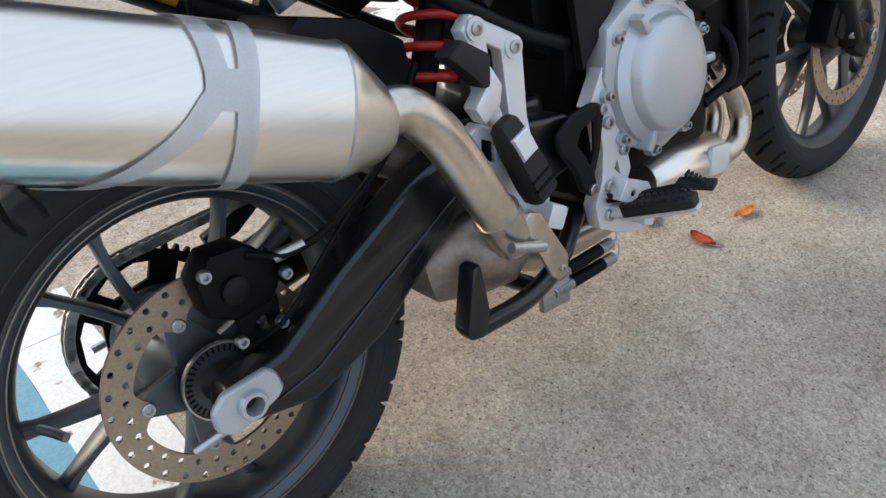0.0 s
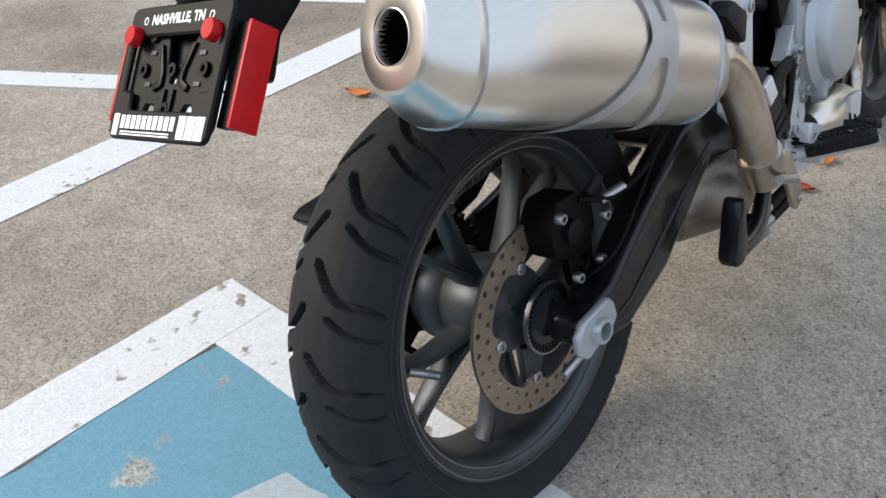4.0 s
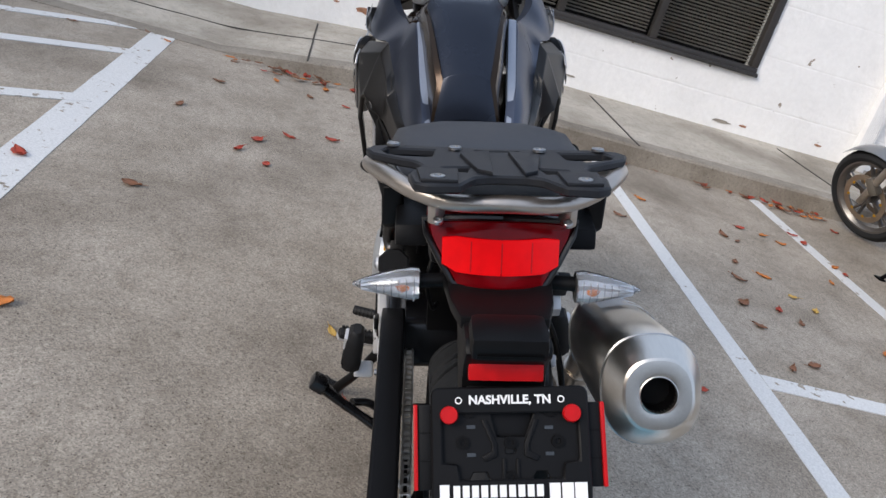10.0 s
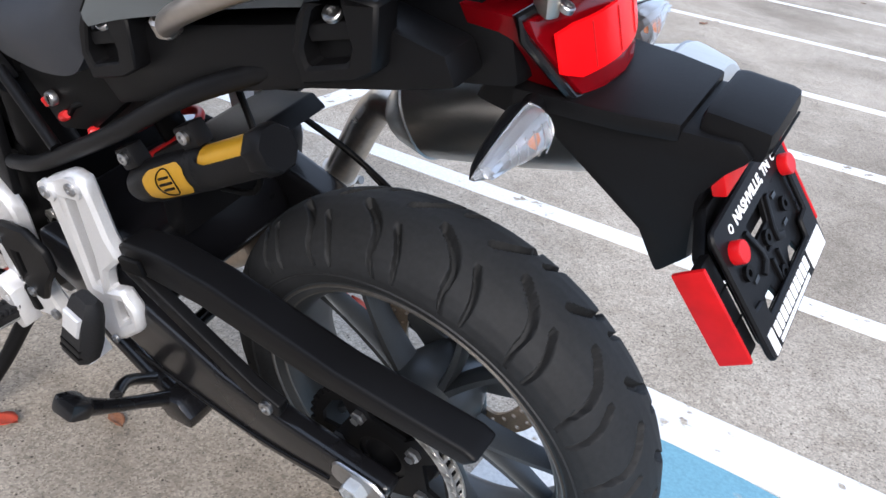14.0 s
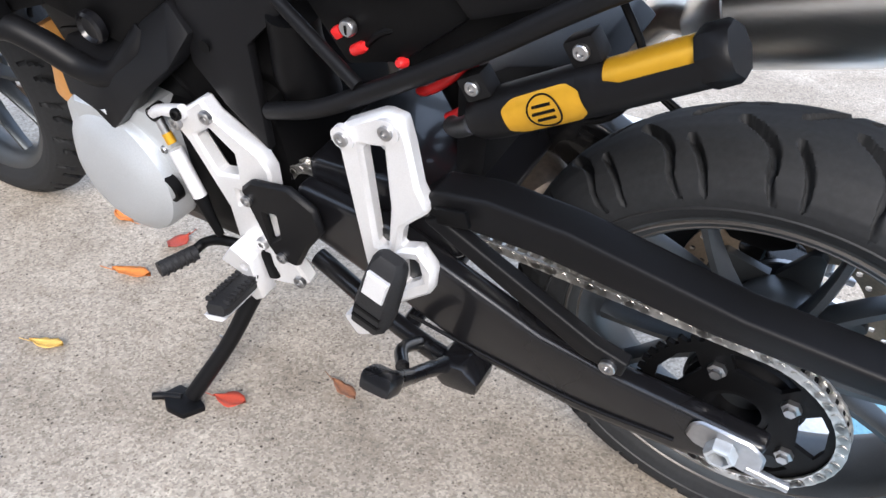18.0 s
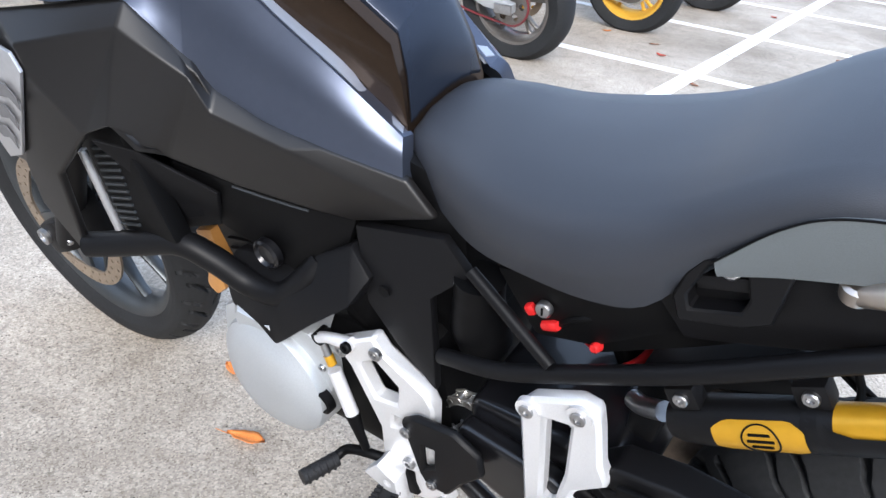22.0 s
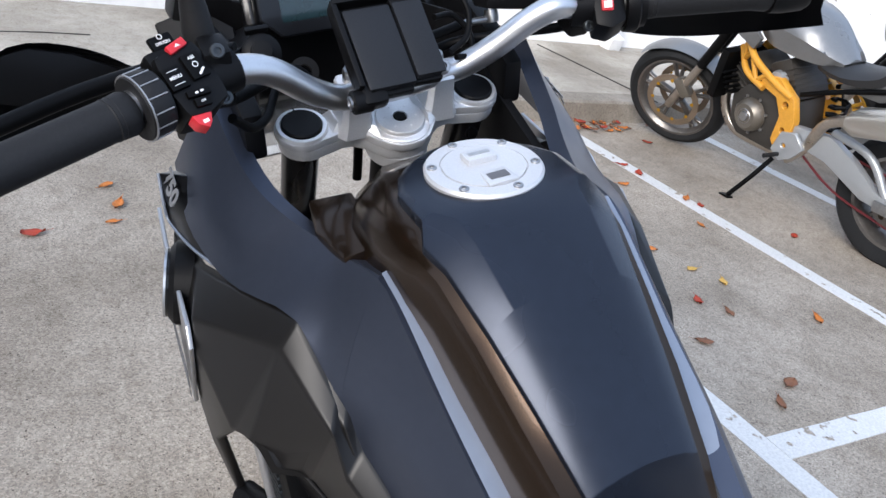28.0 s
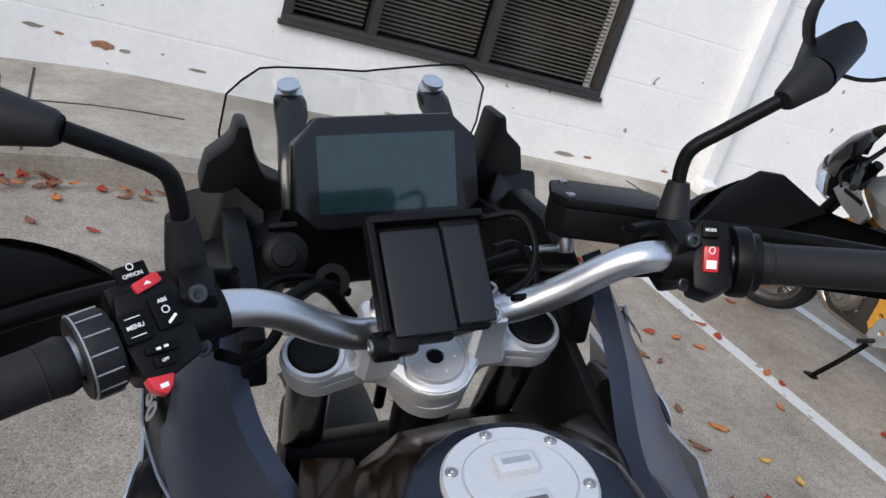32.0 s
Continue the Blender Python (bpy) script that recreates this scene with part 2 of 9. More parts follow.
M["bolt"] = material("zinc_bolt", (0.40, 0.40, 0.405), 0.36, metal=1.0, vary=0.15, bump=0.0)
M["disc"] = material("brake_disc_steel", (0.30, 0.24, 0.18), 0.42, metal=0.75, vary=0.2, grain=260, bump=0.02)
M["chain"] = material("chain_steel", (0.56, 0.55, 0.53), 0.38, metal=0.9, vary=0.2, bump=0.0)
M["gold"] = material("gold_anodised_label", (0.50, 0.27, 0.012), 0.36, metal=0.45, vary=0.08, bump=0.0)
M["red"] = material("red_spring_paint", (0.48, 0.015, 0.015), 0.35, vary=0.08, bump=0.0)
M["red_btn"] = material("red_button", (0.55, 0.02, 0.03), 0.4, vary=0.06, bump=0.0)
M["white"] = material("white_print", (0.82, 0.82, 0.82), 0.5, vary=0.03, bump=0.0)
M["emblem_blue"] = material("emblem_blue", (0.03, 0.22, 0.55), 0.35, vary=0.03, bump=0.0)
M["amber_plastic"] = material("orange_brown_plastic", (0.42, 0.20, 0.05), 0.45, vary=0.1, bump=0.0)
M["bike_silver"] = material("silver_motorcycle_paint", (0.23, 0.235, 0.24), 0.3, metal=0.6, vary=0.05, bump=0.0)
M["bike_orange"] = material("golden_orange_frame_paint", (0.62, 0.30, 0.03), 0.38, vary=0.12, bump=0.0)
M["bike_red"] = material("red_motorcycle_paint", (0.50, 0.012, 0.025), 0.25, vary=0.05, bump=0.0, coat=0.4)
M["bike_yellow"] = material("yellow_spring_paint", (0.75, 0.50, 0.03), 0.4, vary=0.05, bump=0.0)
M["red_chain"] = material("dull_red_chain", (0.12, 0.014, 0.018), 0.5, vary=0.15, bump=0.0)
M["rim_dark"] = material("dark_polished_rim", (0.18, 0.17, 0.16), 0.35, metal=0.8, vary=0.15, bump=0.0)
M["case_dark"] = material("stained_dark_engine_casting", (0.065, 0.060, 0.054), 0.5, metal=0.5, vary=0.3, grain=300, bump=0.03)
M["case_bronze"] = material("tarnished_engine_cover", (0.21, 0.19, 0.16), 0.42, metal=0.7, vary=0.2, grain=300, bump=0.02)
M["rim_gold"] = material("gold_rim_paint", (0.62, 0.36, 0.04), 0.38, metal=0.4, vary=0.1, bump=0.0)
M["seat_black"] = material("worn_black_seat_vinyl", (0.018, 0.018, 0.019), 0.55, vary=0.2, grain=500, bump=0.03)
M["smoke"] = material("smoked_fly_screen", (0.02, 0.02, 0.022), 0.15, vary=0.1, bump=0.0)
M["joint"] = material("dirty_joint", (0.05, 0.045, 0.04), 0.95, vary=0.3, bump=0.0)
M["grey_pad"] = material("grey_print", (0.10, 0.10, 0.105), 0.5, vary=0.05, bump=0.0)
M["grip"] = material("grip_rubber", (0.011, 0.011, 0.012), 0.6, spec=0.3, vary=0.2, grain=300, bump=0.05)
M["bar"] = material("satin_aluminium_handlebar", (0.62, 0.63, 0.65), 0.36, metal=1.0, vary=0.05, grain=400, bump=0.006)
M["rack_rail"] = material("champagne_grab_rail", (0.44, 0.40, 0.36), 0.34, metal=0.9, vary=0.06, bump=0.0)
M["rack"] = material("black_rack_plastic", (0.011, 0.012, 0.015), 0.5, spec=0.3, vary=0.15, grain=500, bump=0.03)
M["titan"] = material("titanium_grey_panel", (0.42, 0.42, 0.43), 0.38, metal=0.7, vary=0.06, bump=0.0)


def lens(name, colour, rough=0.08, glow=0.0, transmission=0.25):
    m = bpy.data.materials.new(name)
    m.use_nodes = True
    bsdf = m.node_tree.nodes["Principled BSDF"]
    fine = texture(m.node_tree.nodes, m.node_tree.links, 60, 2)
    m.node_tree.links.new(ramp(m.node_tree.nodes, m.node_tree.links, fine, [(0.3, [c * 0.8 for c in colour]), (0.7, colour)]), bsdf.inputs["Base Color"])
    bsdf.inputs["Roughness"].default_value = rough
    bsdf.inputs["Transmission Weight"].default_value = transmission
    bsdf.inputs["Coat Weight"].default_value = 0.5
    if glow:
        bsdf.inputs["Emission Color"].default_value = (*colour, 1)
        bsdf.inputs["Emission Strength"].default_value = glow
    return m


M["red_lens"] = lens("red_lamp_lens", (0.13, 0.001, 0.003), 0.14, 0.05, 0.0)
M["red_lit"] = lens("lit_tail_lamp", (0.45, 0.002, 0.003), 0.22, 0.85, 0.0)
M["reflector"] = lens("red_reflector", (0.50, 0.006, 0.008), 0.35, 0, 0.0)
for key in ("red_lit", "reflector", "red_lens"):
    M[key].node_tree.nodes["Principled BSDF"].inputs["Coat Weight"].default_value = 0.0
    M[key].node_tree.nodes["Principled BSDF"].inputs["Specular IOR Level"].default_value = 0.2
M["clear_lens"] = lens("clear_indicator_lens", (0.93, 0.94, 0.96), 0.05, 0, 0.88)
M["amber"] = lens("amber_bulb", (0.85, 0.22, 0.03), 0.2, 0, 0.0)
M["screen"] = lens("dark_display_glass", (0.012, 0.028, 0.032), 0.12, 0, 0.0)
M["mirror"] = material("mirror_glass", (0.9, 0.9, 0.9), 0.03, metal=1.0, vary=0.0, bump=0.0, rough_vary=0.01)


def acrylic(name, clear=0.95):
    """Thin clear sheet: light passes straight through, the gloss follows the angle."""
    m = bpy.data.materials.new(name)
    m.use_nodes = True
    nodes, links = m.node_tree.nodes, m.node_tree.links
    through_it, gloss, fresnel, mix = nodes.new("ShaderNodeBsdfTransparent"), nodes.new("ShaderNodeBsdfGlossy"), nodes.new("ShaderNodeLayerWeight"), nodes.new("ShaderNodeMixShader")
    through_it.inputs[0].default_value = (clear, clear + 0.01, clear + 0.01, 1)
    gloss.inputs["Roughness"].default_value = 0.04
    fresnel.inputs["Blend"].default_value = 0.25
    weak = nodes.new("ShaderNodeMath")
    weak.operation, weak.inputs[1].default_value = "MULTIPLY", 0.35
    links.new(fresnel.outputs["Facing"], weak.inputs[0])
    links.new(weak.outputs[0], mix.inputs[0])
    links.new(through_it.outputs[0], mix.inputs[1])
    links.new(gloss.outputs[0], mix.inputs[2])
    links.new(mix.outputs[0], nodes["Material Output"].inputs["Surface"])
    return m


M["clear"] = acrylic("clear_acrylic")
M["pane"] = acrylic("window_glass", 0.8)
for n, colour in {"leaf_red": (0.36, 0.045, 0.02), "leaf_orange": (0.52, 0.17, 0.03), "leaf_brown": (0.20, 0.085, 0.04), "leaf_yellow": (0.58, 0.36, 0.08)}.items():
    M[n] = material("dry_" + n, colour, 0.6, vary=0.3, grain=60, bump=0.03, coarse=30)

# ---- geometry helpers ----


def part(name, bm, mat, parent=None, label="", angle=38):
    mesh = bpy.data.meshes.new(name)
    bmesh.ops.recalc_face_normals(bm, faces=bm.faces)
    for f in bm.faces:
        f.smooth = True
    bm.to_mesh(mesh)
    bm.free()
    mesh.set_sharp_from_angle(angle=radians(angle))
    mesh.materials.append(mat if not isinstance(mat, str) else M[mat])
    ob = new(name, mesh)
    if parent is not None:
        ob.parent = parent
    return tagged(ob, label)


def join(*bms):
    """Several bmeshes as one."""
    out = bmesh.new()
    for b in bms:
        me = bpy.data.meshes.new("tmp")
        b.to_mesh(me)
        b.free()
        out.from_mesh(me)
        bpy.data.meshes.remove(me)
    return out


def moved(bm, m):
    bmesh.ops.transform(bm, matrix=m, verts=bm.verts)
    return bm


def mirrored(bm):
    for v in bm.verts:
        v.co.y = -v.co.y
    bmesh.ops.reverse_faces(bm, faces=bm.faces)
    return bm


def sided(bm, s):
    return bm if s > 0 else mirrored(bm)


def soften(bm, width, segments=2, limit=30):
    if width:
        bmesh.ops.recalc_face_normals(bm, faces=bm.faces)
        edges = [e for e in bm.edges if len(e.link_faces) == 2 and e.calc_face_angle(0) > radians(limit)]
        bmesh.ops.bevel(bm, geom=edges, offset=width, segments=segments, profile=0.6, affect="EDGES", clamp_overlap=True)
    return bm


def block(centre, size, bevel=0.003, turn=(0, 0, 0), taper=None):
    """A rounded block; taper: factors (x, y) of its top face."""
    bm = bmesh.new()
    bmesh.ops.create_cube(bm, size=1)
    for v in bm.verts:
        if taper and v.co.z > 0:
            v.co.x *= taper[0]
            v.co.y *= taper[1]
        v.co = Vector((v.co.x * size[0], v.co.y * size[1], v.co.z * size[2]))
    soften(bm, bevel)
    return moved(bm, pose(*centre, *turn))


def outline(points, y0, y1, bevel=0.002, axes="xz", segments=2):
    """A polygon in two axes, given thickness along the third from y0 to y1."""
    bm = bmesh.new()
    order = {"xz": (0, 2, 1), "xy": (0, 1, 2), "yz": (1, 2, 0)}[axes]

    def at(p, d):
        v = [0, 0, 0]
        v[order[0]], v[order[1]], v[order[2]] = p[0], p[1], d
        return v
    a, b = [bm.verts.new(at(p, y0)) for p in points], [bm.verts.new(at(p, y1)) for p in points]
    n = len(points)
    bm.faces.new(a)
    bm.faces.new(b[::-1])
    for i in range(n):
        bm.faces.new((a[i], b[i], b[(i + 1) % n], a[(i + 1) % n]))
    return soften(bm, bevel, segments)


def frame_plate(outer, holes, y0, y1, bevel=0.0015, axes="xz"):
    """A flat plate with holes through it, made by filling between the outlines."""
    bm = bmesh.new()
    order = {"xz": (0, 2, 1), "xy": (0, 1, 2), "yz": (1, 2, 0)}[axes]
    edges = []
    for loop in (outer, *holes):
        vs = []
        for p in loop:
            v = [0, 0, 0]
            v[order[0]], v[order[1]], v[order[2]] = p[0], p[1], y0
            vs.append(bm.verts.new(v))
        edges += [bm.edges.new((vs[i], vs[(i + 1) % len(vs)])) for i in range(len(vs))]
    bmesh.ops.triangle_fill(bm, edges=edges, use_beauty=True)
    bmesh.ops.dissolve_limit(bm, angle_limit=0.01, verts=bm.verts, edges=bm.edges)
    res = bmesh.ops.extrude_face_region(bm, geom=bm.faces[:])
    d = [0, 0, 0]
    d[order[2]] = y1 - y0
    bmesh.ops.translate(bm, vec=d, verts=[g for g in res["geom"] if isinstance(g, bmesh.types.BMVert)])
    return soften(bm, bevel, 1)


def smooth_path(points, steps=6):
    """Catmull-Rom through the points."""
    p = [Vector(q) for q in points]
    p = [2 * p[0] - p[1], *p, 2 * p[-1] - p[-2]]
    out = []
    for i in range(1, len(p) - 2):
        for k in range(steps):
            t = k / steps
            a, b, c, d = p[i - 1], p[i], p[i + 1], p[i + 2]
            out.append(0.5 * (2 * b + (c - a) * t + (2 * a - 5 * b + 4 * c - d) * t * t + (3 * b - a - 3 * c + d) * t ** 3))
    out.append(p[-2])
    return out


def tube(points, radius, sides=14, steps=6, smooth=True, flat=1.0):
    """A round bar along a path; radius: a number or one for each end; flat: squeeze across."""
    path = smooth_path(points, steps) if smooth and len(points) > 2 else [Vector(q) for q in points]
    n = len(path)
    bm, rings, up = bmesh.new(), [], None
    for i, c in enumerate(path):
        d = (path[min(i + 1, n - 1)] - path[max(i - 1, 0)]).normalized()
        if up is None:
            up = d.orthogonal().normalized()
        up = (up - d * up.dot(d)).normalized()
        side = d.cross(up)
        if isinstance(radius, (int, float)):
            r = radius
        else:
            f = i / (n - 1) * (len(radius) - 1)
            k = min(int(f), len(radius) - 2)
            r = radius[k] + (radius[k + 1] - radius[k]) * (f - k)
        rings.append([bm.verts.new(c + r * (up * math.cos(a) + flat * side * math.sin(a))) for a in [2 * math.pi * j / sides for j in range(sides)]])
    for a, b in zip(rings, rings[1:]):
        for j in range(sides):
            bm.faces.new((a[j], a[(j + 1) % sides], b[(j + 1) % sides], b[j]))
    bm.faces.new(rings[0][::-1])
    bm.faces.new(rings[-1])
    return bm


def lathe(profile, centre, axis, segments=40, close=False, cap=True):
    """A turned form: profile of (radius, height along the axis)."""
    bm, rings = bmesh.new(), []
    m = Matrix.Translation(centre) @ Vector((0, 0, 1)).rotation_difference(Vector(axis)).to_matrix().to_4x4()
    for r, h in profile:
        if r < 1e-6:
            rings.append([bm.verts.new(m @ Vector((0, 0, h)))])
        else:
            rings.append([bm.verts.new(m @ Vector((r * math.cos(a), r * math.sin(a), h))) for a in [2 * math.pi * j / segments for j in range(segments)]])
    pairs = list(zip(rings, rings[1:])) + ([(rings[-1], rings[0])] if close else [])
    for a, b in pairs:
        for j in range(segments):
            k = (j + 1) % segments
            if len(a) == 1 and len(b) == 1:
                continue
            if len(a) == 1:
                bm.faces.new((a[0], b[k], b[j]))
            elif len(b) == 1:
                bm.faces.new((a[j], a[k], b[0]))
            else:
                bm.faces.new((a[j], a[k], b[k], b[j]))
    if not close and cap:
        for ring, flip in ((rings[0], True), (rings[-1], False)):
            if len(ring) > 2:
                bm.faces.new(ring[::-1] if flip else ring)
    return bm


def bolt(centre, axis, radius=0.006, depth=0.005, socket=True):
    """A socket-head bolt."""
    r, d = radius, depth
    prof = [(0, 0), (r, 0), (r, d * 0.8), (r * 0.85, d)]
    prof += [(r * 0.5, d), (r * 0.45, d * 0.4), (0, d * 0.4)] if socket else [(r * 0.3, d * 1.1), (0, d * 1.12)]
    return lathe(prof, centre, axis, 12)


def loft(rings, closed=True, cap=True):
    """A skin through rings of equally many points."""
    bm = bmesh.new()
    vs = [[bm.verts.new(p) for p in ring] for ring in rings]
    n = len(vs[0])
    for a, b in zip(vs, vs[1:]):
        for j in range(n if closed else n - 1):
            bm.faces.new((a[j], a[(j + 1) % n], b[(j + 1) % n], b[j]))
    if cap and closed:
        bm.faces.new(vs[0][::-1])
        bm.faces.new(vs[-1])
    return bm


def facets(verts, faces, thick=0.004, bevel=0.002, inward=None, subdivide=0):
    """A faceted shell panel with thickness. inward: direction in which it is thickened."""
    bm = bmesh.new()
    vs = [bm.verts.new(v) for v in verts]
    for f in faces:
        bm.faces.new([vs[i] for i in f])
    bmesh.ops.recalc_face_normals(bm, faces=bm.faces)
    if subdivide:
        bmesh.ops.subdivide_edges(bm, edges=bm.edges, cuts=subdivide, use_grid_fill=True, smooth=0.6)
    geom = bmesh.ops.extrude_face_region(bm, geom=bm.faces[:])
    moved_verts = [g for g in geom["geom"] if isinstance(g, bmesh.types.BMVert)]
    bmesh.ops.translate(bm, vec=Vector(inward or (0, -1, 0)).normalized() * thick, verts=moved_verts)
    return soften(bm, bevel, 2, 22)


def rounded(w, h, r, n=5, cx=0, cy=0):
    """A rounded rectangle as points."""
    out = []
    for qx, qy, a0 in ((1, 1, 0), (-1, 1, 90), (-1, -1, 180), (1, -1, 270)):
        for k in range(n + 1):
            a = radians(a0 + 90 * k / n)
            out.append((cx + qx * (w / 2 - r) + r * math.cos(a), cy + qy * (h / 2 - r) + r * math.sin(a)))
    return out


def circle(r, n=20, cx=0, cy=0):
    return [(cx + r * math.cos(2 * math.pi * k / n), cy + r * math.sin(2 * math.pi * k / n)) for k in range(n)]


def lettering(text, size, m, mat, parent, name="lettering", depth=0.0004, spacing=1.0):
    """Words in the built-in font as a mesh, in the plane of the pose m."""
    curve = bpy.data.curves.new(name, "FONT")
    curve.body, curve.size, curve.extrude, curve.align_x, curve.align_y, curve.space_character = text, size, depth, "CENTER", "CENTER", spacing
    curve.offset = size * (0.035 if size > 0.01 else 0.022)
    tmp = bpy.data.objects.new("tmp", curve)
    mesh = bpy.data.meshes.new_from_object(tmp)
    bpy.data.objects.remove(tmp)
    mesh.transform(m)
    mesh.name = name
    mesh.materials.clear()
    mesh.materials.append(M[mat])
    ob = new(name, mesh)
    ob.parent = parent
    return ob


def thing(name, label, category, group="", m=None, kind=""):
    ob = new(name)
    ob.empty_display_size = 0.1
    if m is not None:
        ob.matrix_world = m
    return tagged(ob, label, category, group, kind)

# ---- the lot: ground, kerb, walk, wall ----
bm = bmesh.new()
bmesh.ops.create_grid(bm, x_segments=40, y_segments=40, size=60)
ground = tagged(part("ground", bm, "ground"), "tan-grey exposed-aggregate concrete parking lot", "ground", kind="structure")


def stripe(name, a, b, width, label, mat="white_line", lift=0.003):
    a, b = Vector((*a, 0)), Vector((*b, 0))
    d = (b - a).normalized()
    n = Vector((-d.y, d.x, 0)) * width / 2
    k = max(2, int((b - a).length / 0.12))
    left, right = [], []
    for i in range(k + 1):
        c = a + (b - a) * i / k
        left.append(c + n * (1 + 0.06 * noise.noise(c * 7)))
        right.append(c - n * (1 + 0.06 * noise.noise(c * 7 + Vector((9, 2, 0)))))
    bm = bmesh.new()
    vl, vr = [bm.verts.new((*v.xy, lift)) for v in left], [bm.verts.new((*v.xy, lift)) for v in right]
    for i in range(k):
        bm.faces.new((vr[i], vr[i + 1], vl[i + 1], vl[i]))
    geom = bmesh.ops.extrude_face_region(bm, geom=bm.faces[:])
    bmesh.ops.translate(bm, vec=(0, 0, -lift + 0.0005), verts=[g for g in geom["geom"] if isinstance(g, bmesh.types.BMVert)])
    return tagged(part(name, bm, mat), label, "road marking", kind="structure")


LINE = "worn white painted parking line on the concrete"
for y, slope, x0, x1 in ((-1.206, 0.035, -3.2, 3.95), (-2.405, 0.050, -3.2, 3.95), (-3.385, 0.045, -3.2, 3.95), (-4.70, 0.045, -3.2, 3.95), (-6.0, 0.045, -3.2, 3.95), (-7.3, 0.045, -3.2, 3.95)):
    stripe("parking_line", (x0, y + slope * x0), (x1, y + slope * x1), 0.085, LINE)
stripe("cross_line", (1.378, -1.20), (1.45, -9.0), 0.09, "worn white cross line painted over the stalls", lift=0.0045)
stripe("edge_line", (-1.2, 1.345), (4.22, 1.735), 0.15, "broad worn white line beside the hatched strip")
for x in (-0.35, 0.62, 1.58, 2.54, 3.52, 4.2):
    stripe("hatch_line", (x, 1.46 + 0.06 * x), (x - 0.95, 1.46 + 0.06 * x + 1.45), 0.10, "worn white diagonal hatch line", lift=0.0045)
# the blue bay with its white border
stripe("bay_border", (-0.06, 0.755), (-0.06, -0.60), 0.14, "worn white border of the painted blue bay", lift=0.0035)
stripe("bay_border", (0.0, 0.687), (-2.6, 0.687), 0.14, "worn white border of the painted blue bay", lift=0.0042)
stripe("bay_border", (0.0, -0.52), (-2.6, -0.52), 0.14, "worn white border of the painted blue bay", lift=0.0042)
stripe("blue_bay", (-0.13, 0.085), (-2.6, 0.085), 1.069, "faded blue painted parking bay, worn to the concrete", "blue_paint", 0.0025)

# remains of a white sign on the blue
bm = bmesh.new()
ring = smooth_path([Vector(p) for p in ((-0.24, 0.29, 0), (-0.235, 0.17, 0), (-0.29, 0.06, 0), (-0.43, -0.03, 0), (-0.60, -0.05, 0), (-0.70, 0.09, 0), (-0.62, 0.25, 0), (-0.46, 0.285, 0), (-0.34, 0.32, 0))], 4)
bm.faces.new([bm.verts.new((p.x + 0.014 * noise.noise(p * 23), p.y + 0.014 * noise.noise(p * 23 + Vector((4, 7, 0))), 0.0031)) for p in ring])
geom = bmesh.ops.extrude_face_region(bm, geom=bm.faces[:])
bmesh.ops.translate(bm, vec=(0, 0, -0.002), verts=[g for g in geom["geom"] if isinstance(g, bmesh.types.BMVert)])
tagged(part("bay_marking", bm, "faded_white"), "faded white sign worn into the blue bay", "road marking", kind="structure")

# kerb with a dropped end, and the walk behind it
KERB, WALL = 4.0, 5.42
def kerb_height(y):
    return 0.13 * min(1, max(0.05, (1.45 - y) / 0.9))


bm = bmesh.new()
rows = []
for i in range(61):
    y = 4.0 - 0.2 * i
    h = kerb_height(y) if y < 1.4 else 0.006
    x = KERB + 0.02 * noise.noise((0, y * 0.8, 0)) + 0.02 * (y > 0.8)
    rows.append([bm.verts.new(p) for p in ((x, y, -0.02), (x, y, h * 0.9), (x + 0.012, y, h), (x + 0.16, y, h + 0.002), (x + 0.16, y, -0.02))])
for a, b in zip(rows, rows[1:]):
    for j in range(4):
        bm.faces.new((a[j], b[j], b[j + 1], a[j + 1]))
tagged(part("kerb", bm, "kerb"), "stained concrete kerb with a dropped end", "kerb", kind="structure")
bm = bmesh.new()
rows = []
for i in range(61):
    y = 4.0 - 0.2 * i
    h = kerb_height(y) if y < 1.4 else 0.006
    rows.append([bm.verts.new((KERB + 0.162 + (WALL - KERB) * j / 6, y, h + (0.15 - h) * 0.45 * j / 6)) for j in range(7)])
for a, b in zip(rows, rows[1:]):
    for j in range(6):
        bm.faces.new((a[j], b[j], b[j + 1], a[j + 1]))
tagged(part("sidewalk", bm, "walk"), "smooth pale concrete walk sloping to a driveway", "sidewalk", kind="structure")

# ---- the building ----
WY0, WY1, WZ0, WZ1 = -0.30, -2.53, 0.625, 1.78
bm = frame_plate([(4.2, -0.05), (4.2, 3.2), (-9.0, 3.2), (-9.0, -0.05)], [[(WY0, WZ0), (WY0, WZ1), (WY1, WZ1), (WY1, WZ0)]], WALL, WALL + 0.25, 0.0, "yz")
wall = tagged(part("wall_front", bm, "plaster"), "rough white painted brick wall with flaking paint near the walk", "wall", kind="structure")
window = thing("window_1", "dark-framed window with lowered horizontal blinds", "window", kind="structure")
for z, h in ((WZ0 + 0.03, 0.06), (WZ1 - 0.03, 0.06)):
    part("window_frame", block((WALL + 0.02, (WY0 + WY1) / 2, z), (0.09, WY0 - WY1, h), 0.006), "window_dark", window)
for y in (WY0 - 0.03, WY1 + 0.03, -0.85, -1.62):
    part("window_frame", block((WALL + 0.022, y, (WZ0 + WZ1) / 2), (0.085, 0.06, WZ1 - WZ0 - 0.124), 0.006), "window_dark", window)
part("window_sill", block((WALL - 0.012, (WY0 + WY1) / 2, WZ0 + 0.008), (0.06, WY0 - WY1 + 0.03, 0.03), 0.004), "window_dark", window, "dark metal sill")
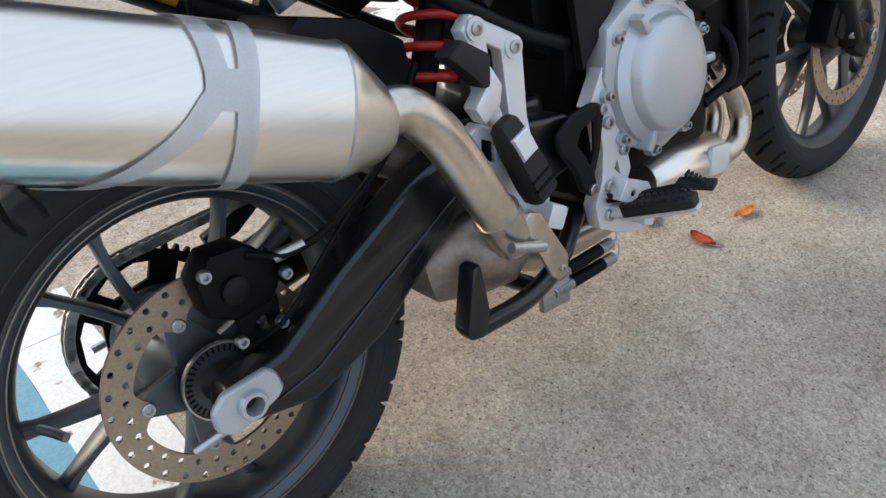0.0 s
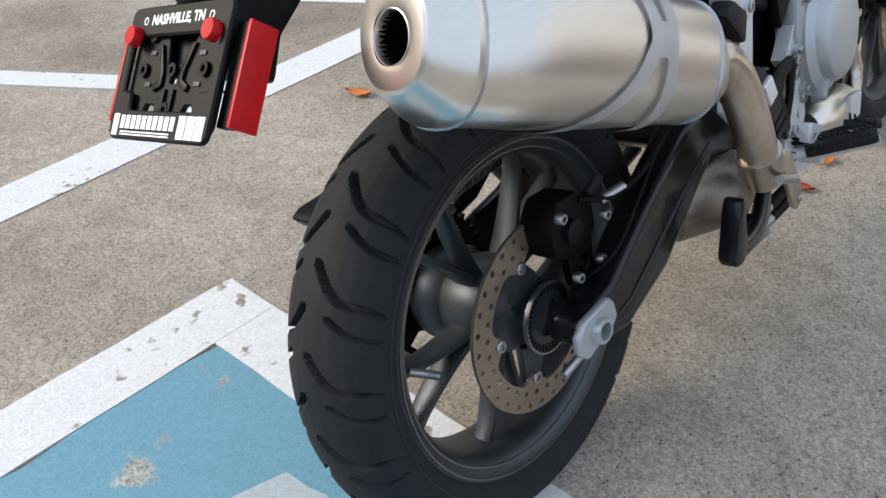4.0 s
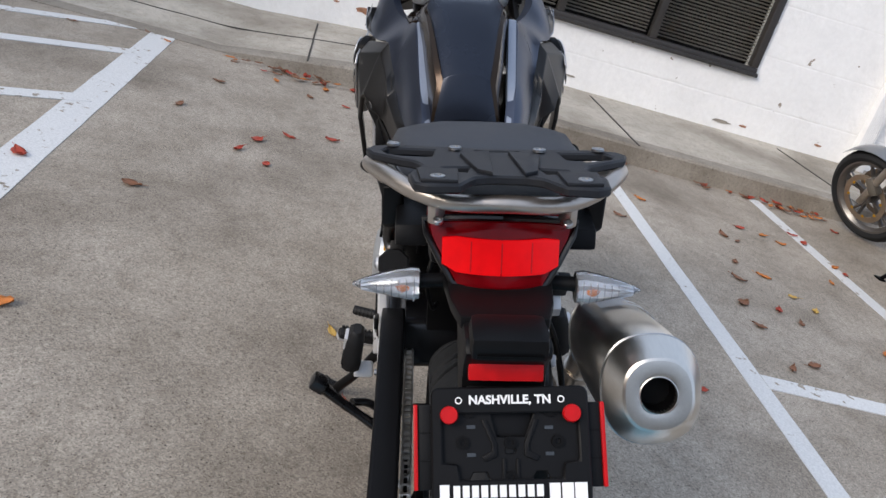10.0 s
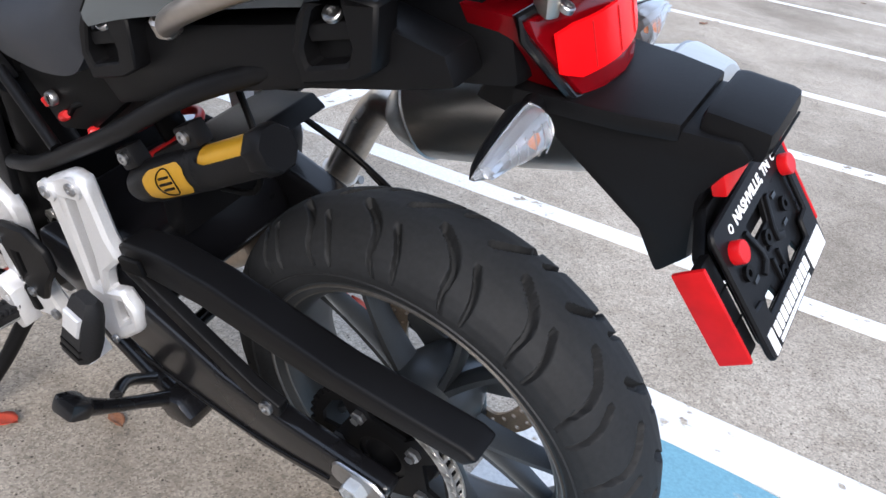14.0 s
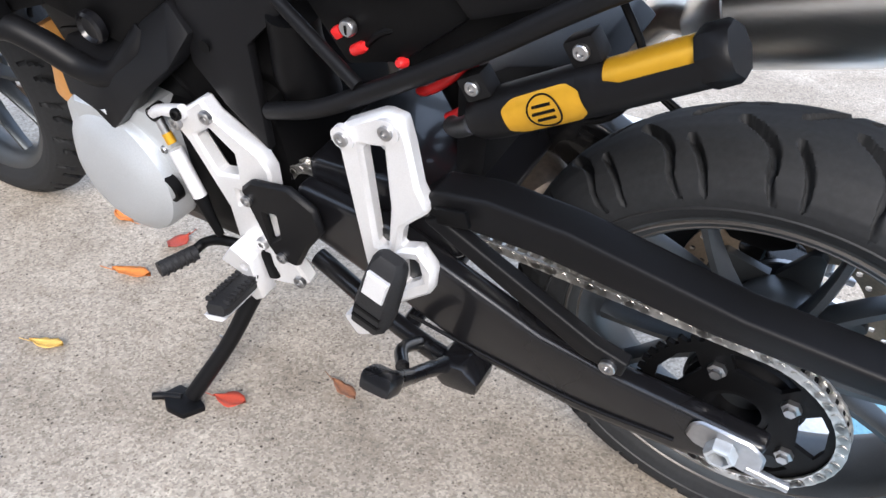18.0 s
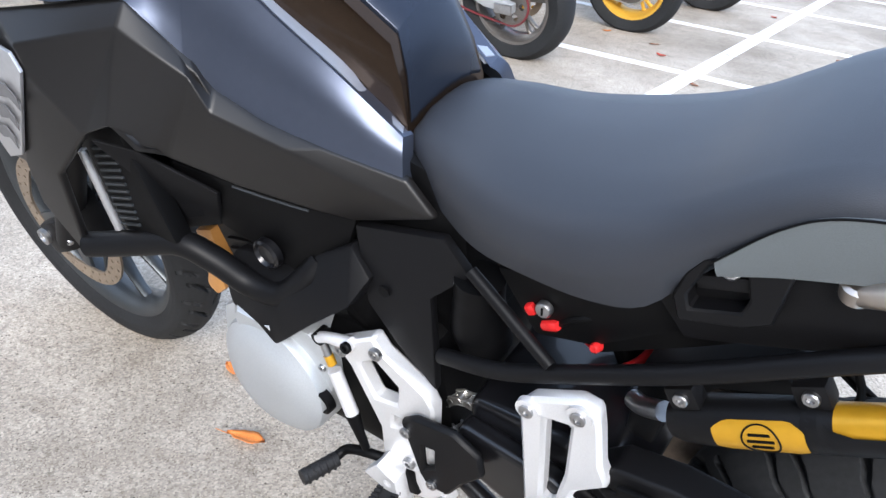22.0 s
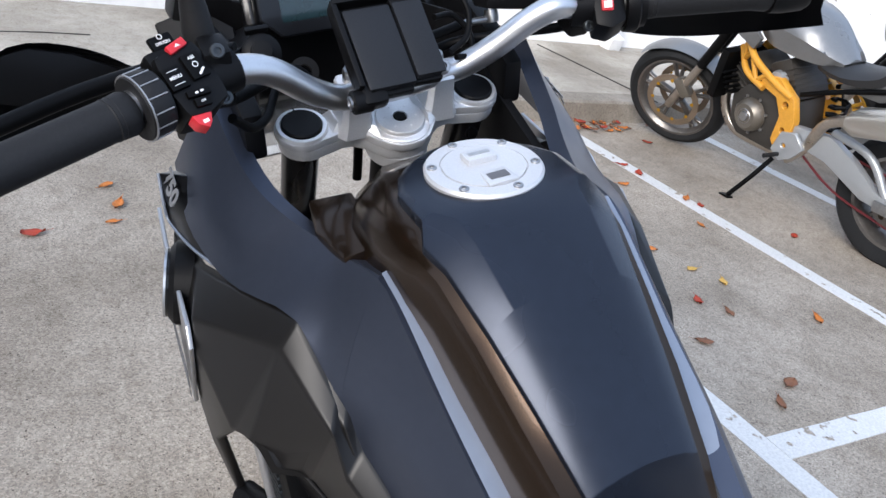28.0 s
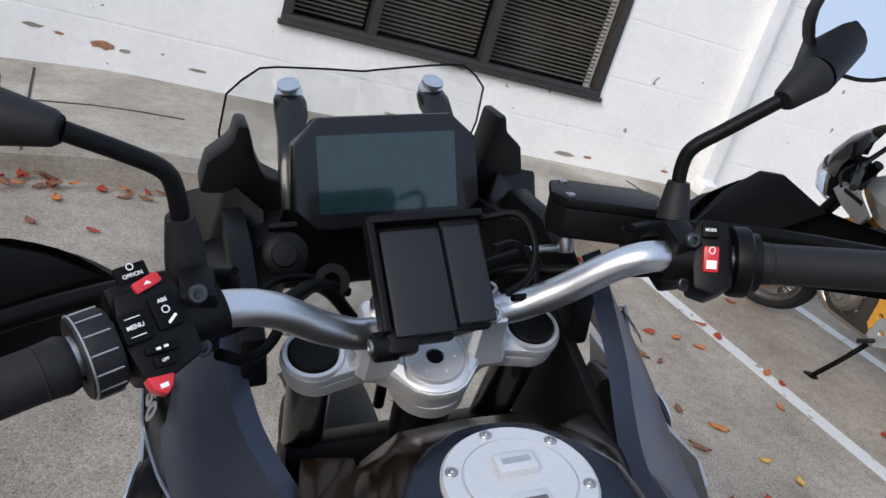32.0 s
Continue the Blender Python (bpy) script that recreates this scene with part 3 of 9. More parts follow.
for y0, y1 in ((-0.36, -0.82), (-0.88, -1.59), (-1.65, -2.49)):
    pane = part("window_pane", block((WALL + 0.045, (y0 + y1) / 2, (WZ0 + WZ1) / 2), (0.006, y0 - y1, WZ1 - WZ0 - 0.124), 0), "pane", window)
    pane.visible_shadow = False
    for k in range(40):
        z = WZ0 + 0.085 + 0.0265 * k
        part("blind_slat", block((WALL + 0.11, (y0 + y1) / 2, z), (0.020, y0 - y1 - 0.01, 0.0018), 0, (0, 38 + 3 * noise.noise((y0, z * 9, 0)), 0)), "blind", window)
# near-black sheet put in for the shade of the room behind the blinds
part("room_shade_sheet", block((WALL + 0.55, (WY0 + WY1) / 2, (WZ0 + WZ1) / 2), (0.02, 3.2, 2.0), 0), "dark_plastic", window)
spout = thing("downspout", "white painted square downspout on the wall", "downspout", kind="structure")
part("pipe", block((WALL - 0.045, -3.64, 1.66), (0.085, 0.11, 3.0), 0.008), "trim_white", spout)
part("shoe", block((WALL - 0.075, -3.64, 0.19), (0.15, 0.12, 0.13), 0.012, (0, -18, 0)), "trim_white", spout)
for k in range(6):
    part("pipe_rib", block((WALL - 0.0885, -3.62 - 0.016 * k, 1.9), (0.004, 0.005, 3.5), 0.001), "trim_white", spout)
# chips where the paint and plaster have broken away near the walk
for k, (y, z, w, h) in enumerate(((0.62, 0.272, 0.13, 0.045), (0.50, 0.262, 0.06, 0.02), (0.97, 0.300, 0.10, 0.022), (0.84, 0.285, 0.05, 0.016), (0.10, 0.240, 0.09, 0.016), (-2.42, 0.205, 0.16, 0.030), (-2.62, 0.215, 0.07, 0.02), (-1.1, 0.225, 0.08, 0.014), (-0.45, 0.235, 0.06, 0.016), (-3.3, 0.23, 0.07, 0.02))):
    rim = []
    for j in range(14):
        a = 2 * math.pi * j / 14
        q = 1 + 0.45 * noise.noise((k * 3.1 + 2 * math.cos(a), 2 * math.sin(a), k))
        rim.append((y + w / 2 * q * math.cos(a), z + h / 2 * q * math.sin(a)))
    tagged(part("broken_patch", outline(rim, WALL - 0.004, WALL + 0.01, 0.0, "yz"), "amber_brick" if k % 3 == 0 else "kerb"), "broken patch where paint has flaked off the wall", "wall damage", kind="structure")
# added dark walls, out of view: they block low sky light and darken reflections
for name, centre, size in (("unseen_wall_left", (-7.3, 9.4, 1.6), (12.4, 0.3, 3.3)), ("unseen_wall_far", (9.5, 9.4, 3.2), (21.0, 0.3, 6.5)), ("unseen_wall_back", (-13.6, -3.0, 1.6), (0.3, 25.0, 3.3))):
    tagged(part(name, block(centre, size, 0), "sky_blocker"), "plain dark wall added out of view to block low sky light", "wall", kind="structure")
wall_side = tagged(part("wall_side", block((WALL + 3.2, -9.1, 1.6), (6.2, 0.2, 3.2), 0), "plaster"), "white painted return wall", "wall", kind="structure")


def crack(name, pts, label):
    """A dark joint let into the walk."""
    bm = bmesh.new()
    va, vb = [], []
    for i, (x, y, w) in enumerate(pts):
        h = 0.009 + (kerb_height(y) if y < 1.4 else 0.006) + (0.15 - (kerb_height(y) if y < 1.4 else 0.006)) * 0.45 * (x - KERB - 0.162) / (WALL - KERB)
        q = pts[min(i + 1, len(pts) - 1)]
        p = pts[max(i - 1, 0)]
        d = Vector((q[0] - p[0], q[1] - p[1], 0)).normalized()
        va.append(bm.verts.new((x - d.y * w, y + d.x * w, h - 0.004)))
        vb.append(bm.verts.new((x + d.y * w, y - d.x * w, h - 0.004)))
    for i in range(len(pts) - 1):
        bm.faces.new((va[i], va[i + 1], vb[i + 1], vb[i]))
    geom = bmesh.ops.extrude_face_region(bm, geom=bm.faces[:])
    bmesh.ops.translate(bm, vec=(0, 0, -0.02), verts=[g for g in geom["geom"] if isinstance(g, bmesh.types.BMVert)])
    return tagged(part(name, bm, "joint"), label, "joint", kind="structure")


for y in (0.84, -1.36, -3.0, 2.6):
    crack("walk_joint", [(4.02 + 0.14 * k, y + 0.01 * k + 0.006 * noise.noise((k, y, 0)), 0.006) for k in range(10)], "dark expansion joint in the concrete walk")
crack("walk_crack", [(4.62 + 0.05 * k * 0.2 - 0.03 * noise.noise((k * 0.7, 3, 0)), 2.6 - 0.22 * k, 0.0035) for k in range(12)], "thin crack along the concrete walk")

# ---- the motorcycle, built upright in its own frame: x ahead, y to its left ----
LEAN = pose(0, -0.0005, -0.0019, -13.68, 0, 0)
bike = thing("motorcycle", "matt black adventure motorcycle leaning on its side stand", "motorcycle", m=LEAN)


def tyre_mesh(name, mat, parent, centre, profile, grooves, repeats, seg=1240, depth=0.012, label=""):
    """A tyre with tread grooves cut into its crown. profile: (radius, y); grooves: (v0, u0, v1, u1, bow, width) in metres in one repeat."""
    prof = []
    for (r0, y0), (r1, y1) in zip(profile, profile[1:]):
        k = max(1, int(math.hypot(r1 - r0, y1 - y0) / 0.0028))
        prof += [(r0 + (r1 - r0) * i / k, y0 + (y1 - y0) * i / k) for i in range(k)]
    prof.append(profile[-1])
    r, y = np.array([p[0] for p in prof]), np.array([p[1] for p in prof])
    big = r.max()
    arc = np.concatenate(([0], np.cumsum(np.hypot(np.diff(r), np.diff(y)))))
    mid = arc[np.argmin(np.abs(y) + (r < big - 0.02) * 9)]
    v = arc - mid
    period = 2 * math.pi * big / repeats
    ang = np.arange(seg) * 2 * math.pi / seg
    u = (ang * big)[:, None] % period
    cut = np.zeros((seg, len(r)))
    for v0, u0, v1, u1, bow, width in grooves:
        k = 9
        pts = [(v0 + (v1 - v0) * i / k, u0 + (u1 - u0) * i / k + bow * math.sin(math.pi * i / k)) for i in range(k + 1)]
        best = np.full(cut.shape, 9.0)
        for (a0, b0), (a1, b1) in zip(pts, pts[1:]):
            dv, du = a1 - a0, b1 - b0
            for wrap in (-period, 0, period):
                pu, pv = u + wrap - b0, (v - a0)[None, :] + 0 * u
                t = np.clip((pv * dv + pu * du) / (dv * dv + du * du), 0, 1)
                best = np.minimum(best, np.hypot(pv - t * dv, pu - t * du))
        cut = np.maximum(cut, np.clip((width / 2 + 0.0012 - best) / 0.0022, 0, 1))
    cut *= (r > big - 0.062)[None, :]
    rad = r[None, :] - depth * cut
    x, z = rad * np.cos(ang)[:, None] + centre[0], rad * np.sin(ang)[:, None] + centre[2]
    yy = np.broadcast_to(y[None, :] + centre[1], x.shape)
    n = len(r)
    verts = np.stack([x, yy, z], 2).reshape(-1, 3)
    i, j = np.meshgrid(np.arange(seg), np.arange(n - 1), indexing="ij")
    a, b = i * n + j, ((i + 1) % seg) * n + j
    faces = np.stack([a, a + 1, b + 1, b], 2).reshape(-1, 4)
    mesh = bpy.data.meshes.new(name)
    mesh.from_pydata(verts.tolist(), [], faces.tolist())
    mesh.polygons.foreach_set("use_smooth", [True] * len(faces))
    mesh.set_sharp_from_angle(angle=radians(50))
    mesh.materials.append(M[mat])
    ob = new(name, mesh)
    ob.parent = parent
    return tagged(ob, label)


def sym_profile(half):
    """From one side over the crown to the other."""
    return [(r, -y) for r, y in half[::-1]] + [(r, y) for r, y in half[1:]]


def rim_barrel(c, bead, half, mid):
    """The barrel and flanges of a cast wheel."""
    p = [(bead + 0.014, -half), (bead + 0.014, -half + 0.006), (bead, -half + 0.010), (bead - 0.004, -half + 0.022), (mid, -half + 0.034), (mid, half - 0.034), (bead - 0.004, half - 0.022),
         (bead, half - 0.010), (bead + 0.014, half - 0.006), (bead + 0.014, half), (bead + 0.004, half), (bead - 0.012, half - 0.012), (mid - 0.006, half - 0.030), (mid - 0.006, -half + 0.030),
         (bead - 0.012, -half + 0.012), (bead + 0.004, -half)]
    return lathe(p, c, (0, 1, 0), 96, close=True)


def spoke(c, hub_r, rim_r, a_hub, a_rim, w0=0.017, w1=0.013, d0=0.042, d1=0.026, y=0.0):
    """A tapered spoke of a cast wheel, ribbed in section."""
    rings = []
    for k in range(7):
        t = k / 6
        rr, a = hub_r + (rim_r - hub_r) * t, radians(a_hub + (a_rim - a_hub) * t)
        w, d = (w0 + (w1 - w0) * t) / 2, (d0 + (d1 - d0) * t) / 2
        flare = 1 + 0.8 * max(0, t - 0.82) / 0.18
        px, pz, tx, tz = c[0] + rr * math.cos(a), c[2] + rr * math.sin(a), -math.sin(a), math.cos(a)
        rings.append([(px + tx * s * w * flare, c[1] + y + q * d, pz + tz * s * w * flare) for s, q in ((-0.6, -1), (0.6, -1), (1, -0.6), (1, 0.6), (0.6, 1), (-0.6, 1), (-1, 0.6), (-1, -0.6))])
    return loft(rings)


def brake_disc(c, y, r_out, r_in, thick=0.005, rows=((0.0, 36),), lugs=None):
    holes = []
    for dr, n in rows:
        for k in range(n):
            a = 2 * math.pi * (k + (0.5 if dr > 0 else 0)) / n
            rr = (r_out + r_in) / 2 + dr
            holes.append(circle(0.0042, 8, rr * math.cos(a), rr * math.sin(a)))
    inner = []
    for k in range(90):
        a = 2 * math.pi * k / 90
        rr = r_in + 0.004 * math.cos(6 * a) if lugs is None else r_in - 0.022 * max(0.0, math.cos(5 * (a - radians(lugs)))) ** 2.5
        inner.append((rr * math.cos(a), rr * math.sin(a)))
    return moved(frame_plate(circle(r_out, 72), [inner, *holes], y - thick / 2, y + thick / 2, 0.0), Matrix.Translation((c[0], c[1], c[2])))


RC = (0.0, 0.0, 0.316)
rear_wheel = part("rear_wheel", rim_barrel(RC, 0.222, 0.060, 0.208), "rim", bike, "dark grey cast alloy rear wheel")
REAR_HALF = [(0.317, 0.0), (0.3152, 0.016), (0.3098, 0.034), (0.3012, 0.050), (0.290, 0.0625), (0.278, 0.0705), (0.266, 0.073), (0.252, 0.0715), (0.240, 0.066), (0.231, 0.058), (0.222, 0.052)]
REAR_CUTS = []
for s in (1, -1):
    shift = 0.0 if s > 0 else 0.054
    for u0, u1, va, vb, bow, w in ((0.000, 0.040, 0.006, 0.064, 0.013, 0.0085), (0.040, 0.048, 0.064, 0.092, -0.002, 0.0058), (0.058, 0.078, 0.030, 0.090, 0.007, 0.0062)):
        REAR_CUTS.append((s * va, u0 + shift, s * vb, u1 + shift, bow, w))
tyre_mesh("tyre", "rubber", rear_wheel, RC, sym_profile(REAR_HALF), REAR_CUTS, 19, label="black rear tyre with slanting tread grooves")
for s in (1, -1):
    part("sidewall_band", lathe([(0.252, -0.002), (0.2535, 0.0012), (0.2545, 0.0012), (0.256, -0.002)], (0, s * 0.0725, RC[2]), (0, s, 0), 96, close=True), "rubber_side", rear_wheel)
for k in range(5):
    base = 120 + 72 * k
    for side in (-1, 1):
        part("spoke", spoke(RC, 0.055, 0.206, base + side * 4, base + side * 13.5, 0.015, 0.011), "rim", rear_wheel)
part("hub", lathe([(0.030, -0.075), (0.048, -0.072), (0.060, -0.040), (0.066, -0.02), (0.066, 0.02), (0.060, 0.04), (0.070, 0.058), (0.070, 0.078), (0.030, 0.08)], RC, (0, 1, 0), 48), "rim", rear_wheel)
part("valve", tube([(-0.187, -0.03, 0.33), (-0.176, -0.045, 0.325), (-0.168, -0.062, 0.322)], 0.0055), "bolt", rear_wheel, "metal tyre valve with its cap")
part("brake_disc", brake_disc((RC[0], 0, RC[2]), -0.083, 0.1325, 0.098, rows=((-0.009, 30), (0.009, 30)), lugs=106), "disc", rear_wheel, "drilled brake disc with a bronze sheen")
carrier = []
for k in range(5):
    a = radians(106 + 72 * k)
    a0, a1 = a - 0.28, a + 0.28
    carrier.append(outline([(0.05 * math.cos(a0 - .3), RC[2] + 0.05 * math.sin(a0 - .3)), (0.098 * math.cos(a - .1), RC[2] + 0.098 * math.sin(a - .1)), (0.103 * math.cos(a), RC[2] + 0.103 * math.sin(a)), (0.098 * math.cos(a + .1), RC[2] + 0.098 * math.sin(a + .1)), (0.05 * math.cos(a1 + .3), RC[2] + 0.05 * math.sin(a1 + .3))], -0.081, -0.068, 0.002))
part("disc_carrier", join(*carrier), "rim", rear_wheel)
part("sensor_rim", lathe([(0.0468, -0.0035), (0.0490, -0.0035), (0.0490, 0.003), (0.0468, 0.003)], (0, -0.098, RC[2]), (0, 1, 0), 56, close=True), "bolt", rear_wheel, "bright edge of the sensor ring")
# raised rim lips, lighter than the rim: their highlight is in the colour
for s in (1, -1):
    for r, y in ((0.2265, 0.0612), (0.2140, 0.0520)):
        part("rim_lip_glint", lathe([(r, -0.0015), (r + 0.0012, 0.0012), (r + 0.003, 0.0012), (r + 0.0042, -0.0015)], (0, s * y, RC[2]), (0, s, 0), 96, close=True), "rim_dark", rear_wheel)
for k in range(5):
    a = radians(106 + 72 * k)
    part("disc_bolt", bolt((0.085 * math.cos(a), -0.084, RC[2] + 0.085 * math.sin(a)), (0, -1, 0), 0.0085, 0.006), "bolt", rear_wheel)
part("sensor_ring", lathe([(0.026, 0.0), (0.046, 0.0), (0.047, 0.0015), (0.046, 0.003), (0.026, 0.003)], (0, -0.098, RC[2]), (0, 1, 0), 48, close=True), "rim", rear_wheel, "slotted speed sensor ring")
for k in range(36):
    a = 2 * math.pi * k / 36
    part("sensor_slot", block((0.0405 * math.cos(a), -0.0985, RC[2] + 0.0405 * math.sin(a)), (0.008, 0.0012, 0.0026), 0, (0, -math.degrees(a), 0)), "dark_plastic", rear_wheel)

# sprocket and chain
SPY = 0.108
teeth = []
for k in range(44):
    for da, rr in ((-0.30, 0.1085), (-0.12, 0.1165), (0.12, 0.1165), (0.30, 0.1085)):
        a = 2 * math.pi * (k + da) / 44
        teeth.append((rr * math.cos(a), RC[2] + rr * math.sin(a)))
windows = []
for k in range(5):
    a = radians(29 + 72 * k)
    windows.append([(rr * math.cos(a + da), RC[2] + rr * math.sin(a + da)) for rr, da in ((0.070, -0.36), (0.094, -0.42), (0.097, -0.2), (0.097, 0.2), (0.094, 0.42), (0.070, 0.36))])
sprocket = part("rear_sprocket", frame_plate(teeth, [circle(0.036, 24, 0, RC[2]), *windows], SPY - 0.003, SPY + 0.003, 0.0), "dark_plastic", bike, "black rear sprocket")
part("sprocket_carrier", lathe([(0.028, 0), (0.066, 0), (0.066, 0.016), (0.052, 0.022), (0.040, 0.034), (0.028, 0.034)], (0, SPY - 0.034, RC[2]), (0, 1, 0), 40, close=True), "black_plastic", sprocket)
for k in range(5):
    a = radians(65 + 72 * k)
    part("sprocket_nut", lathe([(0, 0), (0.0105, 0), (0.0105, 0.006), (0.0065, 0.007), (0.0065, 0.012), (0, 0.012)], (0.070 * math.cos(a), SPY + 0.003, RC[2] + 0.070 * math.sin(a)), (0, 1, 0), 6), "bolt", sprocket)
FS = (0.565, 0.425, 0.038)
path = []
for k in range(0, 41):
    a = radians(92 + 4.4 * k)
    path.append(Vector((0.1112 * math.cos(a), SPY, RC[2] + 0.1112 * math.sin(a))))
for k in range(1, 34):
    t = k / 34
    path.append(path[40].lerp(Vector((FS[0] + 0.01, SPY, FS[1] - FS[2])), t) - Vector((0, 0, 0.012 * math.sin(math.pi * t))))
for k in range(0, 9):
    a = radians(-84 + 21 * k)
    path.append(Vector((FS[0] + FS[2] * math.cos(a), SPY, FS[1] + FS[2] * math.sin(a))))
for k in range(1, 34):
    path.append(path[82].lerp(path[0], k / 34))
chain = part("drive_chain", tube([path[0] + Vector((0, 0, 0)), path[0] + Vector((0.004, 0, 0))], 0.003, smooth=False), "chain", bike, "steel drive chain")


def chain_link_mesh():
    parts = []
    for s in (-1, 1):
        pts = [(0.0085 * math.cos(a) + (0.0079 if math.cos(a) >= 0 else -0.0079), 0.0068 * math.sin(a)) for a in [2 * math.pi * (k + 0.5) / 14 for k in range(14)]]
        parts.append(outline(pts, s * 0.0055, s * 0.0085, 0.0))
    for x in (-0.0079, 0.0079):
        parts.append(lathe([(0, -0.0095), (0.0045, -0.0095), (0.0045, 0.0095), (0, 0.0095)], (x, 0, 0), (0, 1, 0), 8))
    bm = join(*parts)
    mesh = bpy.data.meshes.new("chain_link")
    bm.to_mesh(mesh)
    bm.free()
    mesh.materials.append(M["chain"])
    return mesh


link_mesh = chain_link_mesh()
lengths = [0]
loop = path + [path[0]]
for a, b in zip(loop, loop[1:]):
    lengths.append(lengths[-1] + (b - a).length)
count = int(lengths[-1] / 0.0159)
for k in range(count):
    s = lengths[-1] * k / count
    i = max(0, min(len(lengths) - 2, int(np.searchsorted(lengths, s, side="right")) - 1))
    t = (s - lengths[i]) / (lengths[i + 1] - lengths[i])
    c, d = loop[i].lerp(loop[i + 1], t), (loop[i + 1] - loop[i]).normalized()
    ob = new("chain_link", link_mesh)
    ob.parent = chain
    ob.matrix_local = Matrix.Translation(c) @ Euler((0, -math.atan2(d.z, d.x), 0)).to_matrix().to_4x4()

# swingarm: a deep right arm and a left arm with its brace and chain guard
def arm(points, y0, y1, bevel=0.010):
    return outline(points, y0, y1, bevel, segments=3)


swingarm = part("swingarm", arm([(-0.02, 0.335), (0.055, 0.350), (0.15, 0.412), (0.262, 0.472), (0.36, 0.505), (0.55, 0.475), (0.56, 0.40), (0.44, 0.375), (0.335, 0.408), (0.19, 0.305), (0.08, 0.270), (0.0, 0.286), (-0.03, 0.305)], -0.165, -0.115), "gloss_black", bike, "black cast swingarm")
part("arm_rib", arm([(0.03, 0.300), (0.09, 0.312), (0.20, 0.372), (0.33, 0.436), (0.325, 0.425), (0.20, 0.340), (0.085, 0.288)], -0.168, -0.150, 0.003), "gloss_black", swingarm)
part("left_arm", arm([(-0.045, 0.335), (0.04, 0.345), (0.12, 0.352), (0.22, 0.372), (0.31, 0.412), (0.42, 0.46), (0.55, 0.475), (0.56, 0.40), (0.42, 0.34), (0.30, 0.282), (0.17, 0.262), (0.05, 0.266), (-0.03, 0.288)], 0.128, 0.158), "gloss_black", swingarm)
part("arm_bridge", arm([(0.33, 0.42), (0.36, 0.51), (0.55, 0.50), (0.56, 0.39), (0.44, 0.365)], -0.12, 0.13, 0.015), "gloss_black", swingarm)
part("arm_seam", tube([(0.40, 0.159, 0.318), (0.30, 0.159, 0.300), (0.17, 0.159, 0.284), (0.05, 0.159, 0.290)], 0.0025), "black_plastic", swingarm)
guard = part("chain_guard", arm([(0.375, 0.515), (0.345, 0.545), (0.28, 0.556), (0.19, 0.550), (0.013, 0.516), (-0.150, 0.504), (-0.166, 0.496), (-0.150, 0.478), (0.046, 0.482), (0.218, 0.506), (0.335, 0.506)], 0.118, 0.162, 0.006), "black_plastic", bike, "matt black plastic chain guard")
part("guard_brace", arm([(0.34, 0.512), (0.36, 0.500), (0.165, 0.378), (0.118, 0.368), (0.112, 0.392), (0.15, 0.404)], 0.146, 0.164, 0.004), "black_plastic", guard)
part("guard_bolt", bolt((0.133, 0.164, 0.381), (0, 1, 0), 0.010, 0.006), "bolt", guard)
part("guard_pad", block((0.315, 0.172, 0.530), (0.040, 0.008, 0.022), 0.003, (0, 12, 0)), "dark_plastic", guard)
for s, y in ((-1, -0.166), (1, 0.159)):
    blockp = part("axle_adjuster", sided(frame_plate([(-0.046, 0.306), (-0.046, 0.330), (-0.028, 0.346), (0.026, 0.350), (0.036, 0.340), (0.040, 0.318), (0.030, 0.308), (-0.030, 0.292)], [circle(0.0135, 20, -0.002, RC[2] + 0.004)], abs(y), abs(y) + (0.012 if s < 0 else 0.006), 0.003), s), "alloy" if s < 0 else "bolt", swingarm, "cast aluminium axle adjuster block")
    part("axle_nut", lathe([(0.0115, -0.02), (0.0175, -0.02), (0.0175, 0.006), (0.0155, 0.009), (0.0115, 0.009)], (-0.002, y + s * 0.012, RC[2] + 0.004), (0, s, 0), 6 if s > 0 else 24, close=True), "alloy", swingarm)
    part("adjuster_bolt", tube([(-0.03, y + s * 0.004, 0.302), (-0.075, y + s * 0.004, 0.297)], 0.0055, smooth=False), "bolt", swingarm)

# rear brake caliper with hose
caliper = part("rear_caliper", outline([(0.000, 0.405), (-0.004, 0.450), (0.020, 0.476), (0.062, 0.472), (0.090, 0.446), (0.092, 0.412), (0.078, 0.392), (0.030, 0.388)], -0.126, -0.074, 0.010), "dark_plastic", bike, "black rear brake caliper")
part("caliper_cylinder", lathe([(0, 0), (0.017, 0), (0.017, 0.010), (0.013, 0.013), (0, 0.013)], (0.036, -0.124, 0.428), (0, -1, 0), 24), "black_plastic", caliper)
part("caliper_bracket", frame_plate([(0.030, 0.395), (0.085, 0.400), (0.082, 0.355), (0.060, 0.335), (0.036, 0.345)], [circle(0.010, 12, 0.060, 0.370)], -0.122, -0.104, 0.003), "dark_plastic", caliper)
part("slide_pin_boot", tube([(0.088, -0.118, 0.452), (0.118, -0.118, 0.466)], 0.008, 12, smooth=False), "grip", caliper)
for x, z in ((0.004, 0.462), (0.094, 0.426), (0.074, 0.372), (0.022, 0.372)):
    part("caliper_bolt", bolt((x, -0.134, z), (0, -1, 0), 0.0075, 0.010), "bolt", caliper)
part("brake_hose", tube([(0.06, -0.125, 0.46), (0.10, -0.15, 0.452), (0.16, -0.168, 0.475), (0.25, -0.165, 0.53), (0.33, -0.13, 0.60)], 0.0048), "dark_plastic", caliper)
part("hose_union", tube([(0.085, -0.14, 0.450), (0.118, -0.155, 0.458)], 0.007, smooth=False), "bolt", caliper)
